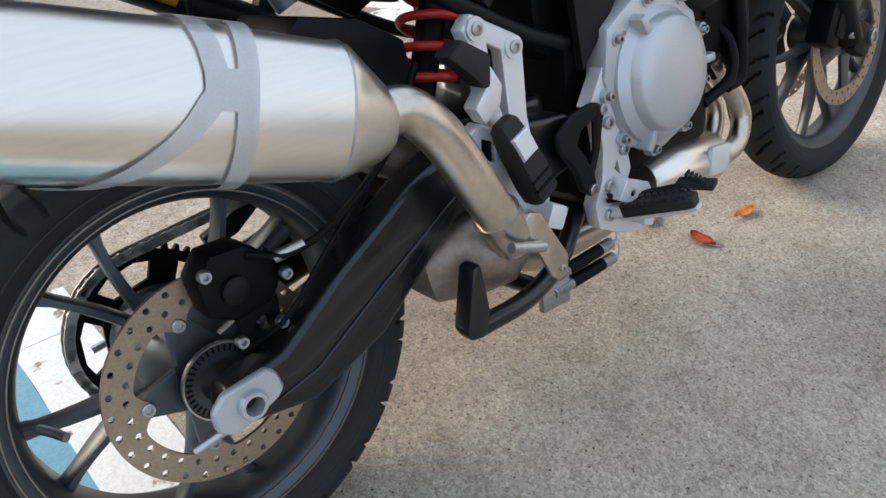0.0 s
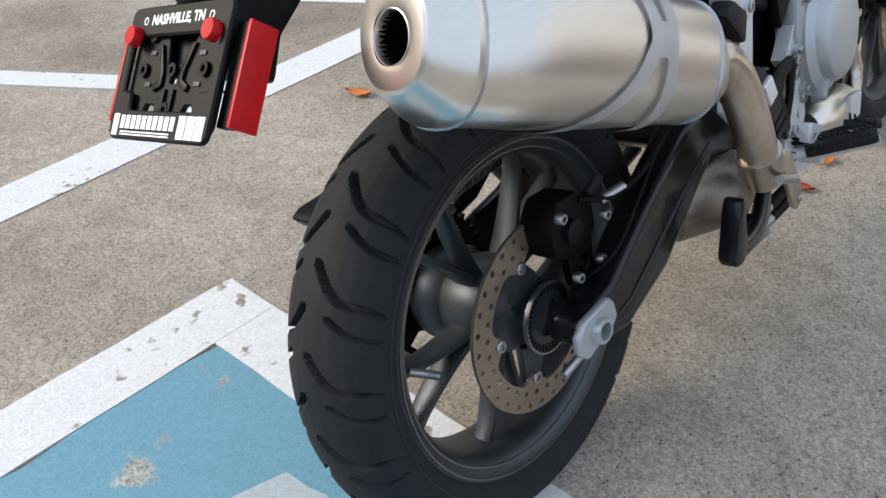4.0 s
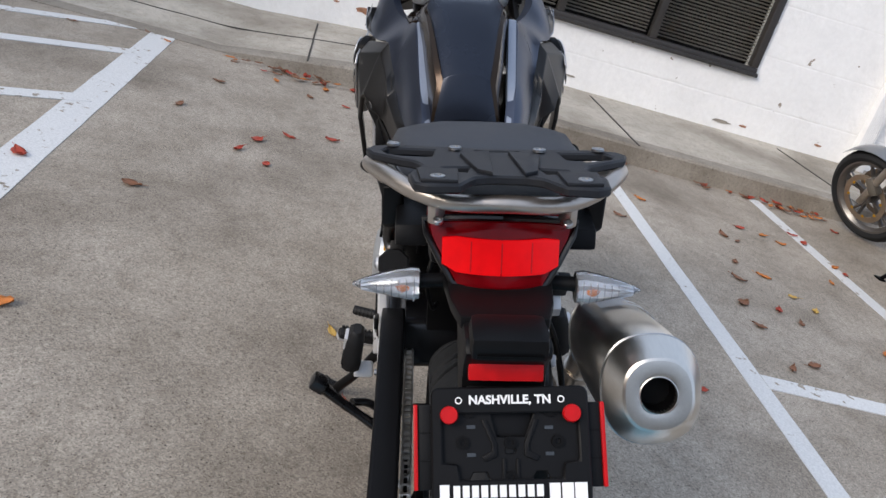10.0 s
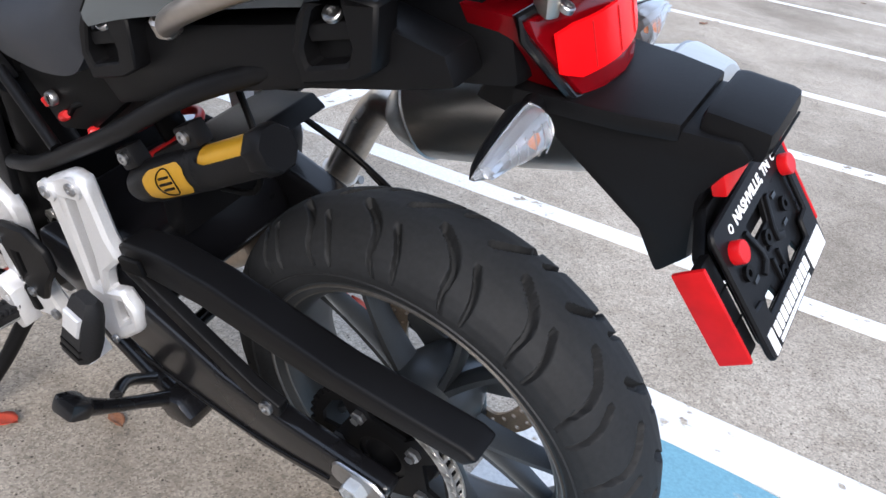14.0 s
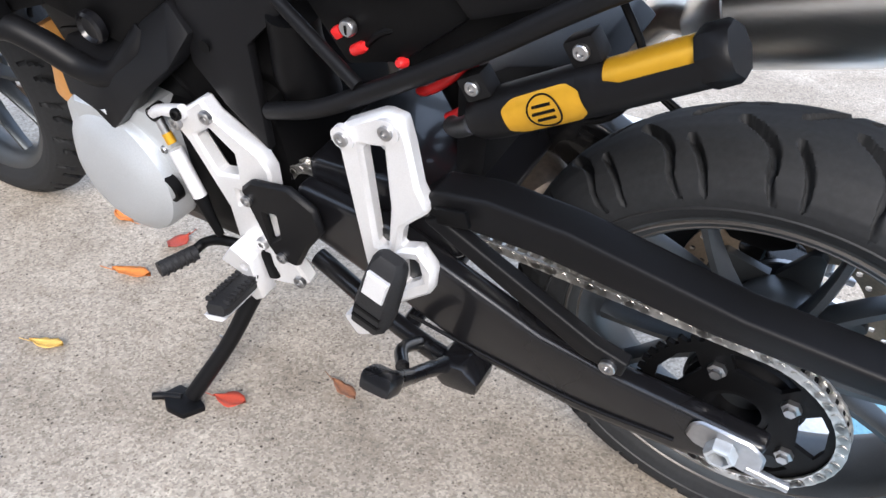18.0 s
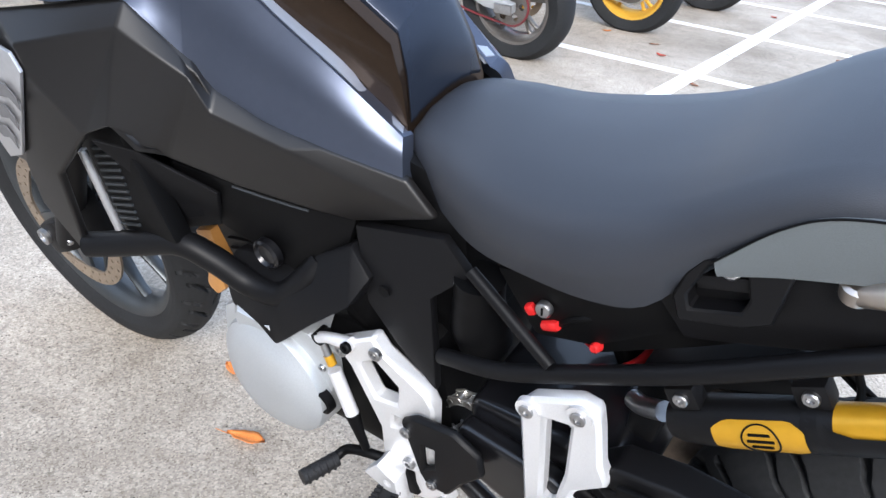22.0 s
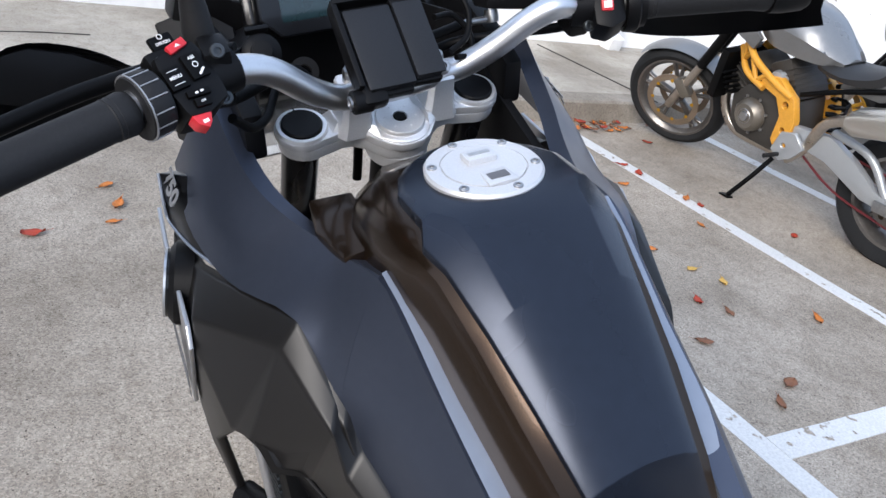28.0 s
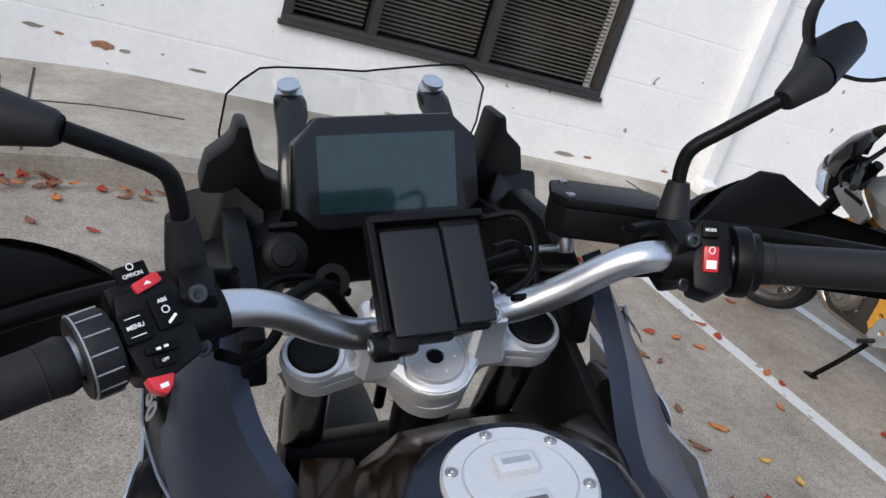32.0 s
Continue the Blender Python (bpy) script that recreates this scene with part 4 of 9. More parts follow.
part("sensor_cable", tube([(0.03, -0.115, 0.345), (0.07, -0.16, 0.385), (0.13, -0.168, 0.44), (0.22, -0.165, 0.51)], 0.003), "dark_plastic", caliper)

# exhaust: silencer, clamp strap, link pipe, collector
def oval(c, ax, up, ru, rs, n=36, flat=0.0, power=2.4):
    """A rounded-oval ring round a centre."""
    side = ax.cross(up).normalized()
    out = []
    for k in range(n):
        a = 2 * math.pi * k / n
        cu, su = math.cos(a), math.sin(a)
        fu = math.copysign(abs(cu) ** (2 / power), cu) * ru
        fs = math.copysign(abs(su) ** (2 / power), su) * rs
        out.append(c + up * fu + side * fs)
    return out


MB, MF = Vector((-0.204, -0.196, 0.732)), Vector((0.150, -0.224, 0.606))
MAX = (MF - MB).normalized()
MUP = (Vector((0, 0.10, 1)) - MAX * Vector((0, 0.10, 1)).dot(MAX)).normalized()
silencer = part("silencer", loft([oval(MB + MAX * d, MAX, MUP, ru, rs) for d, ru, rs in ((-0.002, 0.066, 0.058), (0.0, 0.0675, 0.0595), (0.10, 0.0715, 0.0625), (0.22, 0.0725, 0.0625), (0.345, 0.069, 0.0585), (0.374, 0.068, 0.0575))]), "steel", bike, "brushed stainless oval silencer")
tail_rings = [oval(MB + MAX * d + MUP * o, MAX, MUP, ru, rs) for d, ru, rs, o in ((0.004, 0.0690, 0.0610, 0), (-0.004, 0.0690, 0.0610, 0.001), (-0.010, 0.0665, 0.0590, 0.001), (-0.036, 0.0500, 0.0470, 0.003), (-0.042, 0.0455, 0.0430, 0.004), (-0.044, 0.0420, 0.0395, 0.004), (-0.0446, 0.0285, 0.0285, 0.004), (-0.0440, 0.0232, 0.0232, 0.004))]
part("end_cap", loft(tail_rings, cap=False), "steel", silencer, "brushed steel end cap", angle=17)
OUT = MB - MAX * 0.043 + MUP * 0.004
part("outlet_rim", lathe([(0.0216, -0.03), (0.0234, -0.03), (0.0234, 0.0008), (0.0222, 0.0014), (0.0216, 0.0004)], OUT, -MAX, 44, close=True), "steel", silencer)
part("outlet_bore", lathe([(0.0217, -0.002), (0.0212, -0.037), (0, -0.037)], OUT, -MAX, 32, cap=False), "dark_plastic", silencer, "sooty black exhaust outlet")
part("front_cone", loft([oval(MB + MAX * d + MUP * o, MAX, MUP, ru, rs) for d, ru, rs, o in ((0.372, 0.0690, 0.0585, 0), (0.379, 0.0675, 0.0570, 0), (0.424, 0.042, 0.038, -0.008), (0.437, 0.030, 0.030, -0.010))]), "steel", silencer)
for d, r, wide in ((0.371, 0.0695, 0.0590), (0.004, 0.0700, 0.0620)):
    part("weld_seam", loft([oval(MB + MAX * (d + e), MAX, MUP, r + q, wide + q) for e, q in ((-0.002, -0.002), (0, 0.001), (0.002, -0.002))], cap=False), "bolt", silencer)


def strap(d0, lean, width, a0, a1):
    """A band that lies on the silencer from angle a0 to a1."""
    rows = []
    side = MAX.cross(MUP).normalized()
    for k in range(17):
        a = radians(a0 + (a1 - a0) * k / 16)
        cu, su = math.cos(a), math.sin(a)
        fu, fs = math.copysign(abs(cu) ** (2 / 2.4), cu) * 0.0755, math.copysign(abs(su) ** (2 / 2.4), su) * 0.0655
        base = MB + MUP * fu + side * fs
        off = d0 + lean * k / 16
        rows.append([base + MAX * (off - width / 2), base + MAX * (off + width / 2)])
    bm = loft(rows, closed=False)
    bmesh.ops.solidify(bm, geom=bm.faces[:], thickness=0.004)
    return bm


clamp = part("silencer_strap", strap(0.216, 0.022, 0.021, -10, 86), "machined", silencer, "bead-blasted aluminium silencer strap")
part("strap_arm", strap(0.266, -0.006, 0.019, -10, 180), "machined", clamp)
part("strap_bridge", strap(0.247, 0.0, 0.044, 70, 92), "machined", clamp)
part("strap_tail", strap(0.239, -0.125, 0.024, 82, 186), "machined", clamp)
part("strap_top", strap(0.243, 0.0, 0.066, -20, 6), "machined", clamp)
link_pipe = part("link_pipe", tube([(0.205, -0.228, 0.588), (0.235, -0.232, 0.582), (0.268, -0.236, 0.545), (0.305, -0.236, 0.478), (0.340, -0.232, 0.410), (0.362, -0.226, 0.372)], 0.0265, 24), "pipe", bike, "heat-tinted steel exhaust link pipe")
part("pipe_clamp", tube([(0.333, -0.233, 0.425), (0.352, -0.229, 0.390)], 0.031, 24, smooth=False), "pipe", link_pipe)
part("clamp_bolt", tube([(0.320, -0.268, 0.392), (0.372, -0.268, 0.372)], 0.007, smooth=False), "bolt", link_pipe)
part("heat_shield", outline([(0.352, 0.404), (0.366, 0.418), (0.384, 0.410), (0.424, 0.336), (0.421, 0.312), (0.404, 0.306), (0.392, 0.318)], -0.258, -0.250, 0.003), "pipe", link_pipe, "small steel heat shield")
part("shield_bolt", bolt((0.410, -0.258, 0.322), (0, -1, 0), 0.005, 0.003), "bolt", link_pipe)
M["collector"] = material("sooty_heat_tinted_steel", (0.26, 0.215, 0.18), 0.46, metal=0.85, vary=0.25, grain=120, bump=0.02)
collector = part("collector", lathe([(0, -0.085), (0.03, -0.085), (0.062, -0.05), (0.066, 0.02), (0.060, 0.06), (0.035, 0.085), (0, 0.085)], (0.36, -0.12, 0.335), (0.75, -0.55, 0.1), 32), "collector", bike, "heat-tinted steel exhaust collector box")
part("header_tail", tube([(0.42, -0.12, 0.31), (0.52, -0.10, 0.255), (0.66, -0.09, 0.24), (0.78, -0.10, 0.262)], 0.027, 20), "pipe", collector)

# ---- tank, fairing and seat ----
TANK = []
# stations from the seat to the steering head: x, ridge half width, ridge height, crown height, flank half width, flank height, foot half width, foot height
for x, rw, rz, cz, fw, fz, w, z in ((0.656, 0.064, 0.830, 0.838, 0.076, 0.808, 0.078, 0.76), (0.664, 0.055, 0.878, 0.888, 0.074, 0.848, 0.080, 0.76), (0.679, 0.047, 0.921, 0.931, 0.070, 0.890, 0.082, 0.765), (0.735, 0.057, 0.966, 0.98, 0.080, 0.937, 0.09, 0.79),
                              (0.79, 0.066, 1.005, 1.023, 0.086, 0.978, 0.096, 0.82), (0.84, 0.075, 1.037, 1.056, 0.092, 1.010, 0.102, 0.85), (0.875, 0.080, 1.050, 1.0635, 0.100, 1.016, 0.11, 0.87), (0.93, 0.083, 1.054, 1.062, 0.108, 1.010, 0.12, 0.88),
                              (0.985, 0.076, 1.050, 1.057, 0.108, 1.006, 0.12, 0.88), (1.03, 0.058, 1.036, 1.04, 0.098, 0.985, 0.115, 0.88), (1.055, 0.045, 1.005, 1.008, 0.085, 0.96, 0.1, 0.88)):
    half = [(0, cz), (rw * 0.5, (cz * 2 + rz) / 3), (rw * 0.92, rz + 0.001), (rw * 1.08, rz - 0.006), ((rw + fw) / 2 + 0.005, (rz + fz) / 2 + 0.004), (fw, fz), (fw + 0.002, fz - 0.03), (w, z)]
    TANK.append([Vector((x, y, h)) for y, h in half] + [Vector((x, -y, h)) for y, h in half[:0:-1]])
def tank_cover():
    """The satin cover: a thick skin over the spine, with a facet down each side that widens forward and a rounded front about the cap."""
    rows = []
    for r, c in zip(TANK, (0.052, 0.044, 0.036, 0.043, 0.049, 0.054)):
        x, b, top = r[0].x, r[3], r[0].z
        rows.append([(x, 0, top), (x, c * 0.5, top - 0.002), (x, c, top - 0.006), (x, b.y, b.z + 0.002)])
    for x, w, z, b, bz in ((0.866, 0.058, 1.0600, 0.088, 1.042), (0.884, 0.070, 1.0605, 0.080, 1.0560), (0.930, 0.074, 1.0610, 0.081, 1.0575), (0.958, 0.060, 1.0600, 0.068, 1.0575), (0.980, 0.042, 1.0590, 0.048, 1.0570), (0.994, 0.020, 1.0580, 0.024, 1.0565)):
        rows.append([(x, 0, z + 0.002), (x, w * 0.5, z + 0.0015), (x, w, z), (x, b, bz)])
    full = []
    for r in rows:
        full.append([Vector((x, -y, z)) for x, y, z in r[:0:-1]] + [Vector(p) for p in r])
    bm = loft(full, closed=False)
    bmesh.ops.translate(bm, vec=(-0.0012, 0, 0.0035), verts=bm.verts[:])
    geom = bmesh.ops.extrude_face_region(bm, geom=bm.faces[:])
    bmesh.ops.translate(bm, vec=(0.003, 0, -0.012), verts=[g for g in geom["geom"] if isinstance(g, bmesh.types.BMVert)])
    bmesh.ops.recalc_face_normals(bm, faces=bm.faces)
    return soften(bm, 0.0012, 2, 20)


tank = part("fuel_tank", loft(TANK), "tank_flank", bike, "glossy brown-black fuel tank under a satin cover", angle=34)
part("tank_cover", tank_cover(), "tank_black", tank, "satin black tank cover with a raised spine", angle=36)

# filler cap
CAP = Vector((0.924, 0, 1.0670))
cap_m = pose(CAP.x, 0, CAP.z, 0, -2, 0) @ Matrix.Diagonal((0.84, 0.84, 1, 1))
cap = part("filler_cap", moved(lathe([(0.0, -0.004), (0.063, -0.004), (0.0635, 0.0015), (0.061, 0.004), (0.0465, 0.0045), (0.046, 0.003), (0.0450, 0.003), (0.0445, 0.0050), (0.0, 0.0056)], (0, 0, 0), (0, 0, 1), 64), cap_m), "silver", bike, "silver aluminium filler cap with a lock flap")
for k in range(6):
    a = radians(10 + 60 * k)
    part("cap_bolt", moved(bolt((0.0545 * math.cos(a), 0.0545 * math.sin(a), 0.003), (0, 0, 1), 0.0052, 0.003), cap_m), "bolt", cap)
part("cap_hinge", moved(block((0.012, 0, 0.008), (0.022, 0.034, 0.007), 0.003), cap_m), "silver", cap)
part("lock_flap", moved(outline([(-0.044, -0.018), (-0.044, 0.018), (-0.016, 0.014), (-0.016, -0.014)], 0.0035, 0.0070, 0.002, "xy"), cap_m), "silver", cap)
part("key_slot", moved(block((-0.030, 0, 0.0073), (0.012, 0.022, 0.0008), 0), cap_m), "grey_pad", cap)
part("cap_bar", moved(block((0.012, 0, 0.0118), (0.006, 0.024, 0.0005), 0), cap_m), "chain", cap)

# black centre shroud round the cap and the small cover boxes ahead of it
for s in (1, -1):
    part("front_cover", sided(facets([(1.036, 0.086, 1.016), (1.054, 0.126, 1.008), (1.004, 0.137, 1.001), (0.952, 0.128, 0.998), (0.946, 0.108, 1.004), (0.985, 0.090, 1.012), (1.008, 0.106, 1.014)], [(0, 1, 2, 6), (6, 2, 3, 4), (0, 6, 4, 5)], 0.03, 0.004, (0, -0.2, -1)), s), "tank_flank", tank, "small glossy brown-black cover beside the tank")

# painted side panels with a pale edge strip
def skin(grid, thick, inward, bevel=0.0015, steps=3):
    """A smooth curved panel through a grid of points (rows of equal length)."""
    rows = []
    for row in grid:
        rows.append(smooth_path(row, steps))
    cols = list(zip(*rows))
    cols = [smooth_path(c, steps) for c in cols]
    bm = loft([list(c) for c in cols], closed=False)
    geom = bmesh.ops.extrude_face_region(bm, geom=bm.faces[:])
    bmesh.ops.translate(bm, vec=Vector(inward).normalized() * thick, verts=[g for g in geom["geom"] if isinstance(g, bmesh.types.BMVert)])
    return bm


def flank_side(bm, s):
    """A flank part, mirrored to the right; the right flank stands slightly further out and higher."""
    return bm if s > 0 else moved(sided(bm, s), Matrix.Translation((0, -0.014, 0.012)))


for s in (1, -1):
    # edge strip beside the recessed channel
    strip_pts = [(0.655, 0.086, 0.822), (0.695, 0.090, 0.852), (0.729, 0.098, 0.885), (0.800, 0.103, 0.932), (0.865, 0.107, 0.982), (0.905, 0.110, 1.004)]
    inner = [(x + 0.006, y - (0.017 if x > 0.7 else 0.010), z + (0.004 if 0.7 < x < 0.88 else 0.002)) for x, y, z in strip_pts]
    part("edge_strip", flank_side(skin([[Vector(p) for p in strip_pts], [Vector(p) for p in inner]], 0.010, (0, -0.4, -1)), s), "strip_grey", tank, "pale grey satin edge strip")
    # blue-grey panel: rows run from the seat forward, top edge to bottom seam
    grid = [
        [(0.652, 0.090, 0.820), (0.729, 0.100, 0.882), (0.800, 0.106, 0.930), (0.865, 0.111, 0.978), (0.905, 0.114, 1.000), (0.975, 0.128, 0.992)],
        [(0.645, 0.102, 0.806), (0.724, 0.119, 0.848), (0.795, 0.129, 0.884), (0.860, 0.137, 0.922), (0.900, 0.141, 0.950), (0.965, 0.152, 0.970)],
        [(0.640, 0.111, 0.780), (0.734, 0.134, 0.806), (0.805, 0.147, 0.824), (0.862, 0.157, 0.852), (0.895, 0.164, 0.889), (0.954, 0.177, 0.945)]]
    part("side_panel", flank_side(skin([[Vector(p) for p in r] for r in grid], 0.02, (0, -1, -0.3)), s), "blue_grey", tank, "satin dark grey painted tank side panel", angle=24)
    upper = [
        [(0.905, 0.112, 1.002), (0.975, 0.126, 0.994), (1.040, 0.150, 1.000), (1.090, 0.168, 1.018), (1.135, 0.176, 1.045), (1.185, 0.180, 1.085)],
        [(0.900, 0.141, 0.951), (0.965, 0.152, 0.971), (1.040, 0.185, 0.966), (1.090, 0.205, 0.978), (1.150, 0.212, 1.000), (1.215, 0.205, 1.035)],
        [(0.895, 0.164, 0.889), (0.954, 0.178, 0.945), (1.040, 0.210, 0.938), (1.093, 0.224, 0.942), (1.160, 0.232, 0.960), (1.245, 0.222, 0.990)]]
    part("shoulder_panel", flank_side(skin([[Vector(p) for p in r] for r in upper], 0.02, (0, -1, -0.3)), s), "blue_grey", tank, "satin blue-black painted shoulder panel", angle=24)
    # gloss black insert with the model lettering, ahead of the shoulder
    insert = part("model_insert", flank_side(facets([(1.095, 0.222, 0.939), (1.139, 0.236, 0.941), (1.196, 0.246, 0.944), (1.204, 0.247, 0.963), (1.219, 0.244, 0.994), (1.183, 0.214, 0.999), (1.146, 0.217, 0.969)], [(0, 1, 2, 3, 4, 5, 6)], 0.015, 0.0015), s), "gloss_black", tank, "gloss black insert with model lettering and a silver edge")
    part("insert_edge", flank_side(tube([(1.095, 0.222, 0.939), (1.139, 0.236, 0.941), (1.196, 0.246, 0.944), (1.204, 0.247, 0.963), (1.219, 0.244, 0.994)], 0.0018, 8, 4), s), "strip_grey", insert, "satin silver edge line")
    across, out = Vector((-0.93 * s, 0.05, -0.36 * s)).normalized(), Vector((0.05, s, 0.62)).normalized()
    out = (out - across * out.dot(across)).normalized()
    m = Matrix.Translation((1.190, s * 0.2375 - (0.014 if s < 0 else 0), 0.987 + (0.012 if s < 0 else 0))) @ Matrix((across, out.cross(across), out)).transposed().to_4x4()
    lettering("750", 0.030, m, "titan", insert, "model_number")

    # bronze-black fairing side: facets
    V = {"S0": (1.132, 0.235, 0.919), "S1": (0.954, 0.178, 0.945), "S2": (0.895, 0.165, 0.889), "S3": (0.862, 0.158, 0.852), "S4": (0.805, 0.148, 0.824), "S5": (0.734, 0.135, 0.806), "S6": (0.636, 0.112, 0.782),
         "C0": (1.07, 0.258, 0.900), "C1": (0.953, 0.198, 0.921), "C2": (0.871, 0.180, 0.873), "C3": (0.854, 0.178, 0.833), "C4": (0.771, 0.158, 0.804), "A": (1.059, 0.262, 0.871),
         "L0": (1.147, 0.265, 0.722), "L1": (1.079, 0.262, 0.722), "L2": (1.001, 0.25, 0.799), "L3": (0.963, 0.24, 0.816), "L4": (0.945, 0.225, 0.785), "L5": (0.942, 0.19, 0.753), "L6": (0.859, 0.165, 0.728),
         "L7": (0.763, 0.135, 0.708), "L8": (0.713, 0.118, 0.701), "L9": (0.601, 0.11, 0.741), "B": (1.129, 0.245, 0.55), "F": (1.158, 0.262, 0.65), "G": (1.211, 0.256, 0.709), "H": (1.298, 0.25, 0.817), "E": (1.25, 0.24, 0.905)}
    faces = ("S0 S1 C1 C0", "S1 S2 C2 C1", "S2 S3 C3 C2", "S3 S4 C4 C3", "S4 S5 C4", "S5 S6 L9 C4", "C4 L9 L8 L7", "C3 C4 L7 L6", "C2 C3 L6 L5", "C1 C2 L5 L4 L3", "C1 L3 L2", "C0 C1 L2 A", "A L2 L1 L0", "L0 L1 B F", "S0 C0 A E", "E A L0 G H")
    bmf = bmesh.new()
    vv = {k: bmf.verts.new(p) for k, p in V.items()}
    for f in faces:
        try:
            bmf.faces.new([vv[k] for k in f.split()])
        except ValueError:
            pass
    for v in [v for v in bmf.verts if not v.link_faces]:
        bmf.verts.remove(v)
    bmesh.ops.recalc_face_normals(bmf, faces=bmf.faces)
    geom = bmesh.ops.extrude_face_region(bmf, geom=bmf.faces[:])
    bmesh.ops.translate(bmf, vec=(0, -0.012, 0), verts=[g for g in geom["geom"] if isinstance(g, bmesh.types.BMVert)])
    fairing = part("fairing_side", flank_side(soften(bmf, 0.009, 3, 12), s), "bronze_black", bike, "bronze-black faceted fairing side panel", angle=33)
    # round emblem: plain rings and quarters in blue and white
    ec = Vector((1.174, 0.257, 0.880))
    eax = Vector((0.25, 1, 0.22)).normalized()
    part("emblem_housing", flank_side(lathe([(0, -0.02), (0.050, -0.02), (0.047, 0.0), (0.040, 0.006), (0, 0.006)], ec, eax, 40), s), "black_plastic", fairing)
    emblem = part("emblem", flank_side(lathe([(0, 0.004), (0.0385, 0.004), (0.0385, 0.009), (0.0365, 0.0105), (0, 0.011)], ec, eax, 40), s), "gloss_black", fairing, "round emblem with blue and white quarters")
    part("emblem_rim", flank_side(lathe([(0.037, 0.009), (0.039, 0.009), (0.039, 0.0115), (0.037, 0.0115)], ec, eax, 40, close=True), s), "bar", emblem)
    q = Vector((0, 0, 1)).rotation_difference(eax).to_matrix()
    for k in range(4):
        bmq = bmesh.new()
        vs = [bmq.verts.new(ec + q @ Vector((0, 0, 0.0118)))] + [bmq.verts.new(ec + q @ Vector((0.0245 * math.cos(a), 0.0245 * math.sin(a), 0.0118))) for a in [math.pi / 2 * (k + j / 8) for j in range(9)]]
        bmq.faces.new(vs)
        part("emblem_quarter", flank_side(bmq, s), "white" if k % 2 else "emblem_blue", emblem)
    # silver radiator trim with a grey pattern of plain shapes
    trim = part("radiator_trim", flank_side(facets([(1.070, 0.265, 0.893), (1.055, 0.268, 0.873), (1.131, 0.272, 0.741), (1.172, 0.270, 0.724), (1.270, 0.257, 0.838), (1.285, 0.250, 0.920), (1.225, 0.256, 0.905)], [(0, 1, 2, 3, 4, 5, 6)], 0.005, 0.0015), s), "titan", fairing, "titanium-grey radiator trim with dark print")
    for k in range(3):
        x, z = 1.176 + 0.012 * k, 0.846 - 0.034 * k
        part("trim_bar", flank_side(facets([(x - 0.022, 0.2712, z - 0.010), (x - 0.006, 0.2705, z + 0.004), (x + 0.024, 0.2690, z + 0.010), (x + 0.026, 0.2690, z - 0.006), (x, 0.2705, z - 0.012), (x - 0.018, 0.2712, z - 0.022)], [(0, 1, 2, 3, 4, 5)], 0.001, 0), s), "grey_pad", trim)
    for k in range(3):
        x, z = 1.108 + 0.020 * k, 0.838 - 0.034 * k
        w = 1.0 - 0.16 * k
        part("trim_wave", flank_side(facets([(x - 0.032 * w, 0.2740, z + 0.000), (x - 0.014 * w, 0.2733, z + 0.014), (x + 0.014 * w, 0.2722, z + 0.008), (x + 0.036 * w, 0.2714, z + 0.014), (x + 0.038 * w, 0.2714, z - 0.003), (x + 0.014 * w, 0.2722, z - 0.010), (x - 0.012 * w, 0.2733, z - 0.005), (x - 0.028 * w, 0.2740, z - 0.018)], [(0, 1, 2, 3, 4, 5, 6, 7)], 0.001, 0), s), "grey_pad", trim)
    # radiator core behind the opening
    rad = part("radiator_side", flank_side(block((1.03, 0.195, 0.69), (0.11, 0.03, 0.17), 0.006, (0, 18, 0)), s), "dark_plastic", fairing)
    for k in range(12):
        part("radiator_fin", flank_side(block((1.045, 0.2115, 0.625 + 0.011 * k), (0.05, 0.003, 0.0035), 0, (0, 18, 0)), s), "rim", rad)
    part("radiator_rail", flank_side(tube([(1.085, 0.218, 0.735), (1.070, 0.216, 0.610)], 0.006, smooth=False), s), "titan", rad)
    part("duct", flank_side(facets([(1.01, 0.242, 0.785), (0.985, 0.205, 0.756), (0.90, 0.165, 0.70), (0.93, 0.150, 0.63), (0.99, 0.185, 0.62), (1.0, 0.200, 0.70)], [(0, 1, 5), (1, 2, 3, 4, 5)], 0.006, 0.002), s), "black_plastic", fairing, "black plastic radiator duct")
    # crash bar
    part("crash_bar", flank_side(tube([(1.118, 0.242, 0.580), (1.085, 0.230, 0.586), (1.039, 0.215, 0.597), (0.967, 0.195, 0.614), (0.923, 0.18, 0.593), (0.881, 0.165, 0.56), (0.831, 0.155, 0.556), (0.795, 0.14, 0.588), (0.779, 0.12, 0.614)], 0.0185, 18), s), "black_plastic", bike, "black tubular engine guard")
    shield = part("frame_shield", flank_side(facets([(0.969, 0.172, 0.730), (0.875, 0.152, 0.718), (0.776, 0.124, 0.700), (0.716, 0.113, 0.698), (0.733, 0.118, 0.651), (0.813, 0.14, 0.595), (0.873, 0.145, 0.614), (0.926, 0.15, 0.629), (0.945, 0.155, 0.67)], [(0, 1, 7, 8), (1, 2, 5, 6, 7), (2, 3, 4, 5)], 0.012, 0.003), s), "dark_plastic", bike, "black plastic shield below the tank")
    part("frame_plug", flank_side(lathe([(0, 0), (0.022, 0), (0.022, 0.010), (0.018, 0.013), (0.015, 0.008), (0, 0.008)], (0.845, 0.146, 0.618), (0, 1, 0), 28), s), "gloss_black", shield, "round black frame plug")
    part("shield_edge", flank_side(tube([(0.868, 0.163, 0.722), (0.82, 0.149, 0.712), (0.772, 0.134, 0.703)], 0.0016, 6), s), "rim", shield)
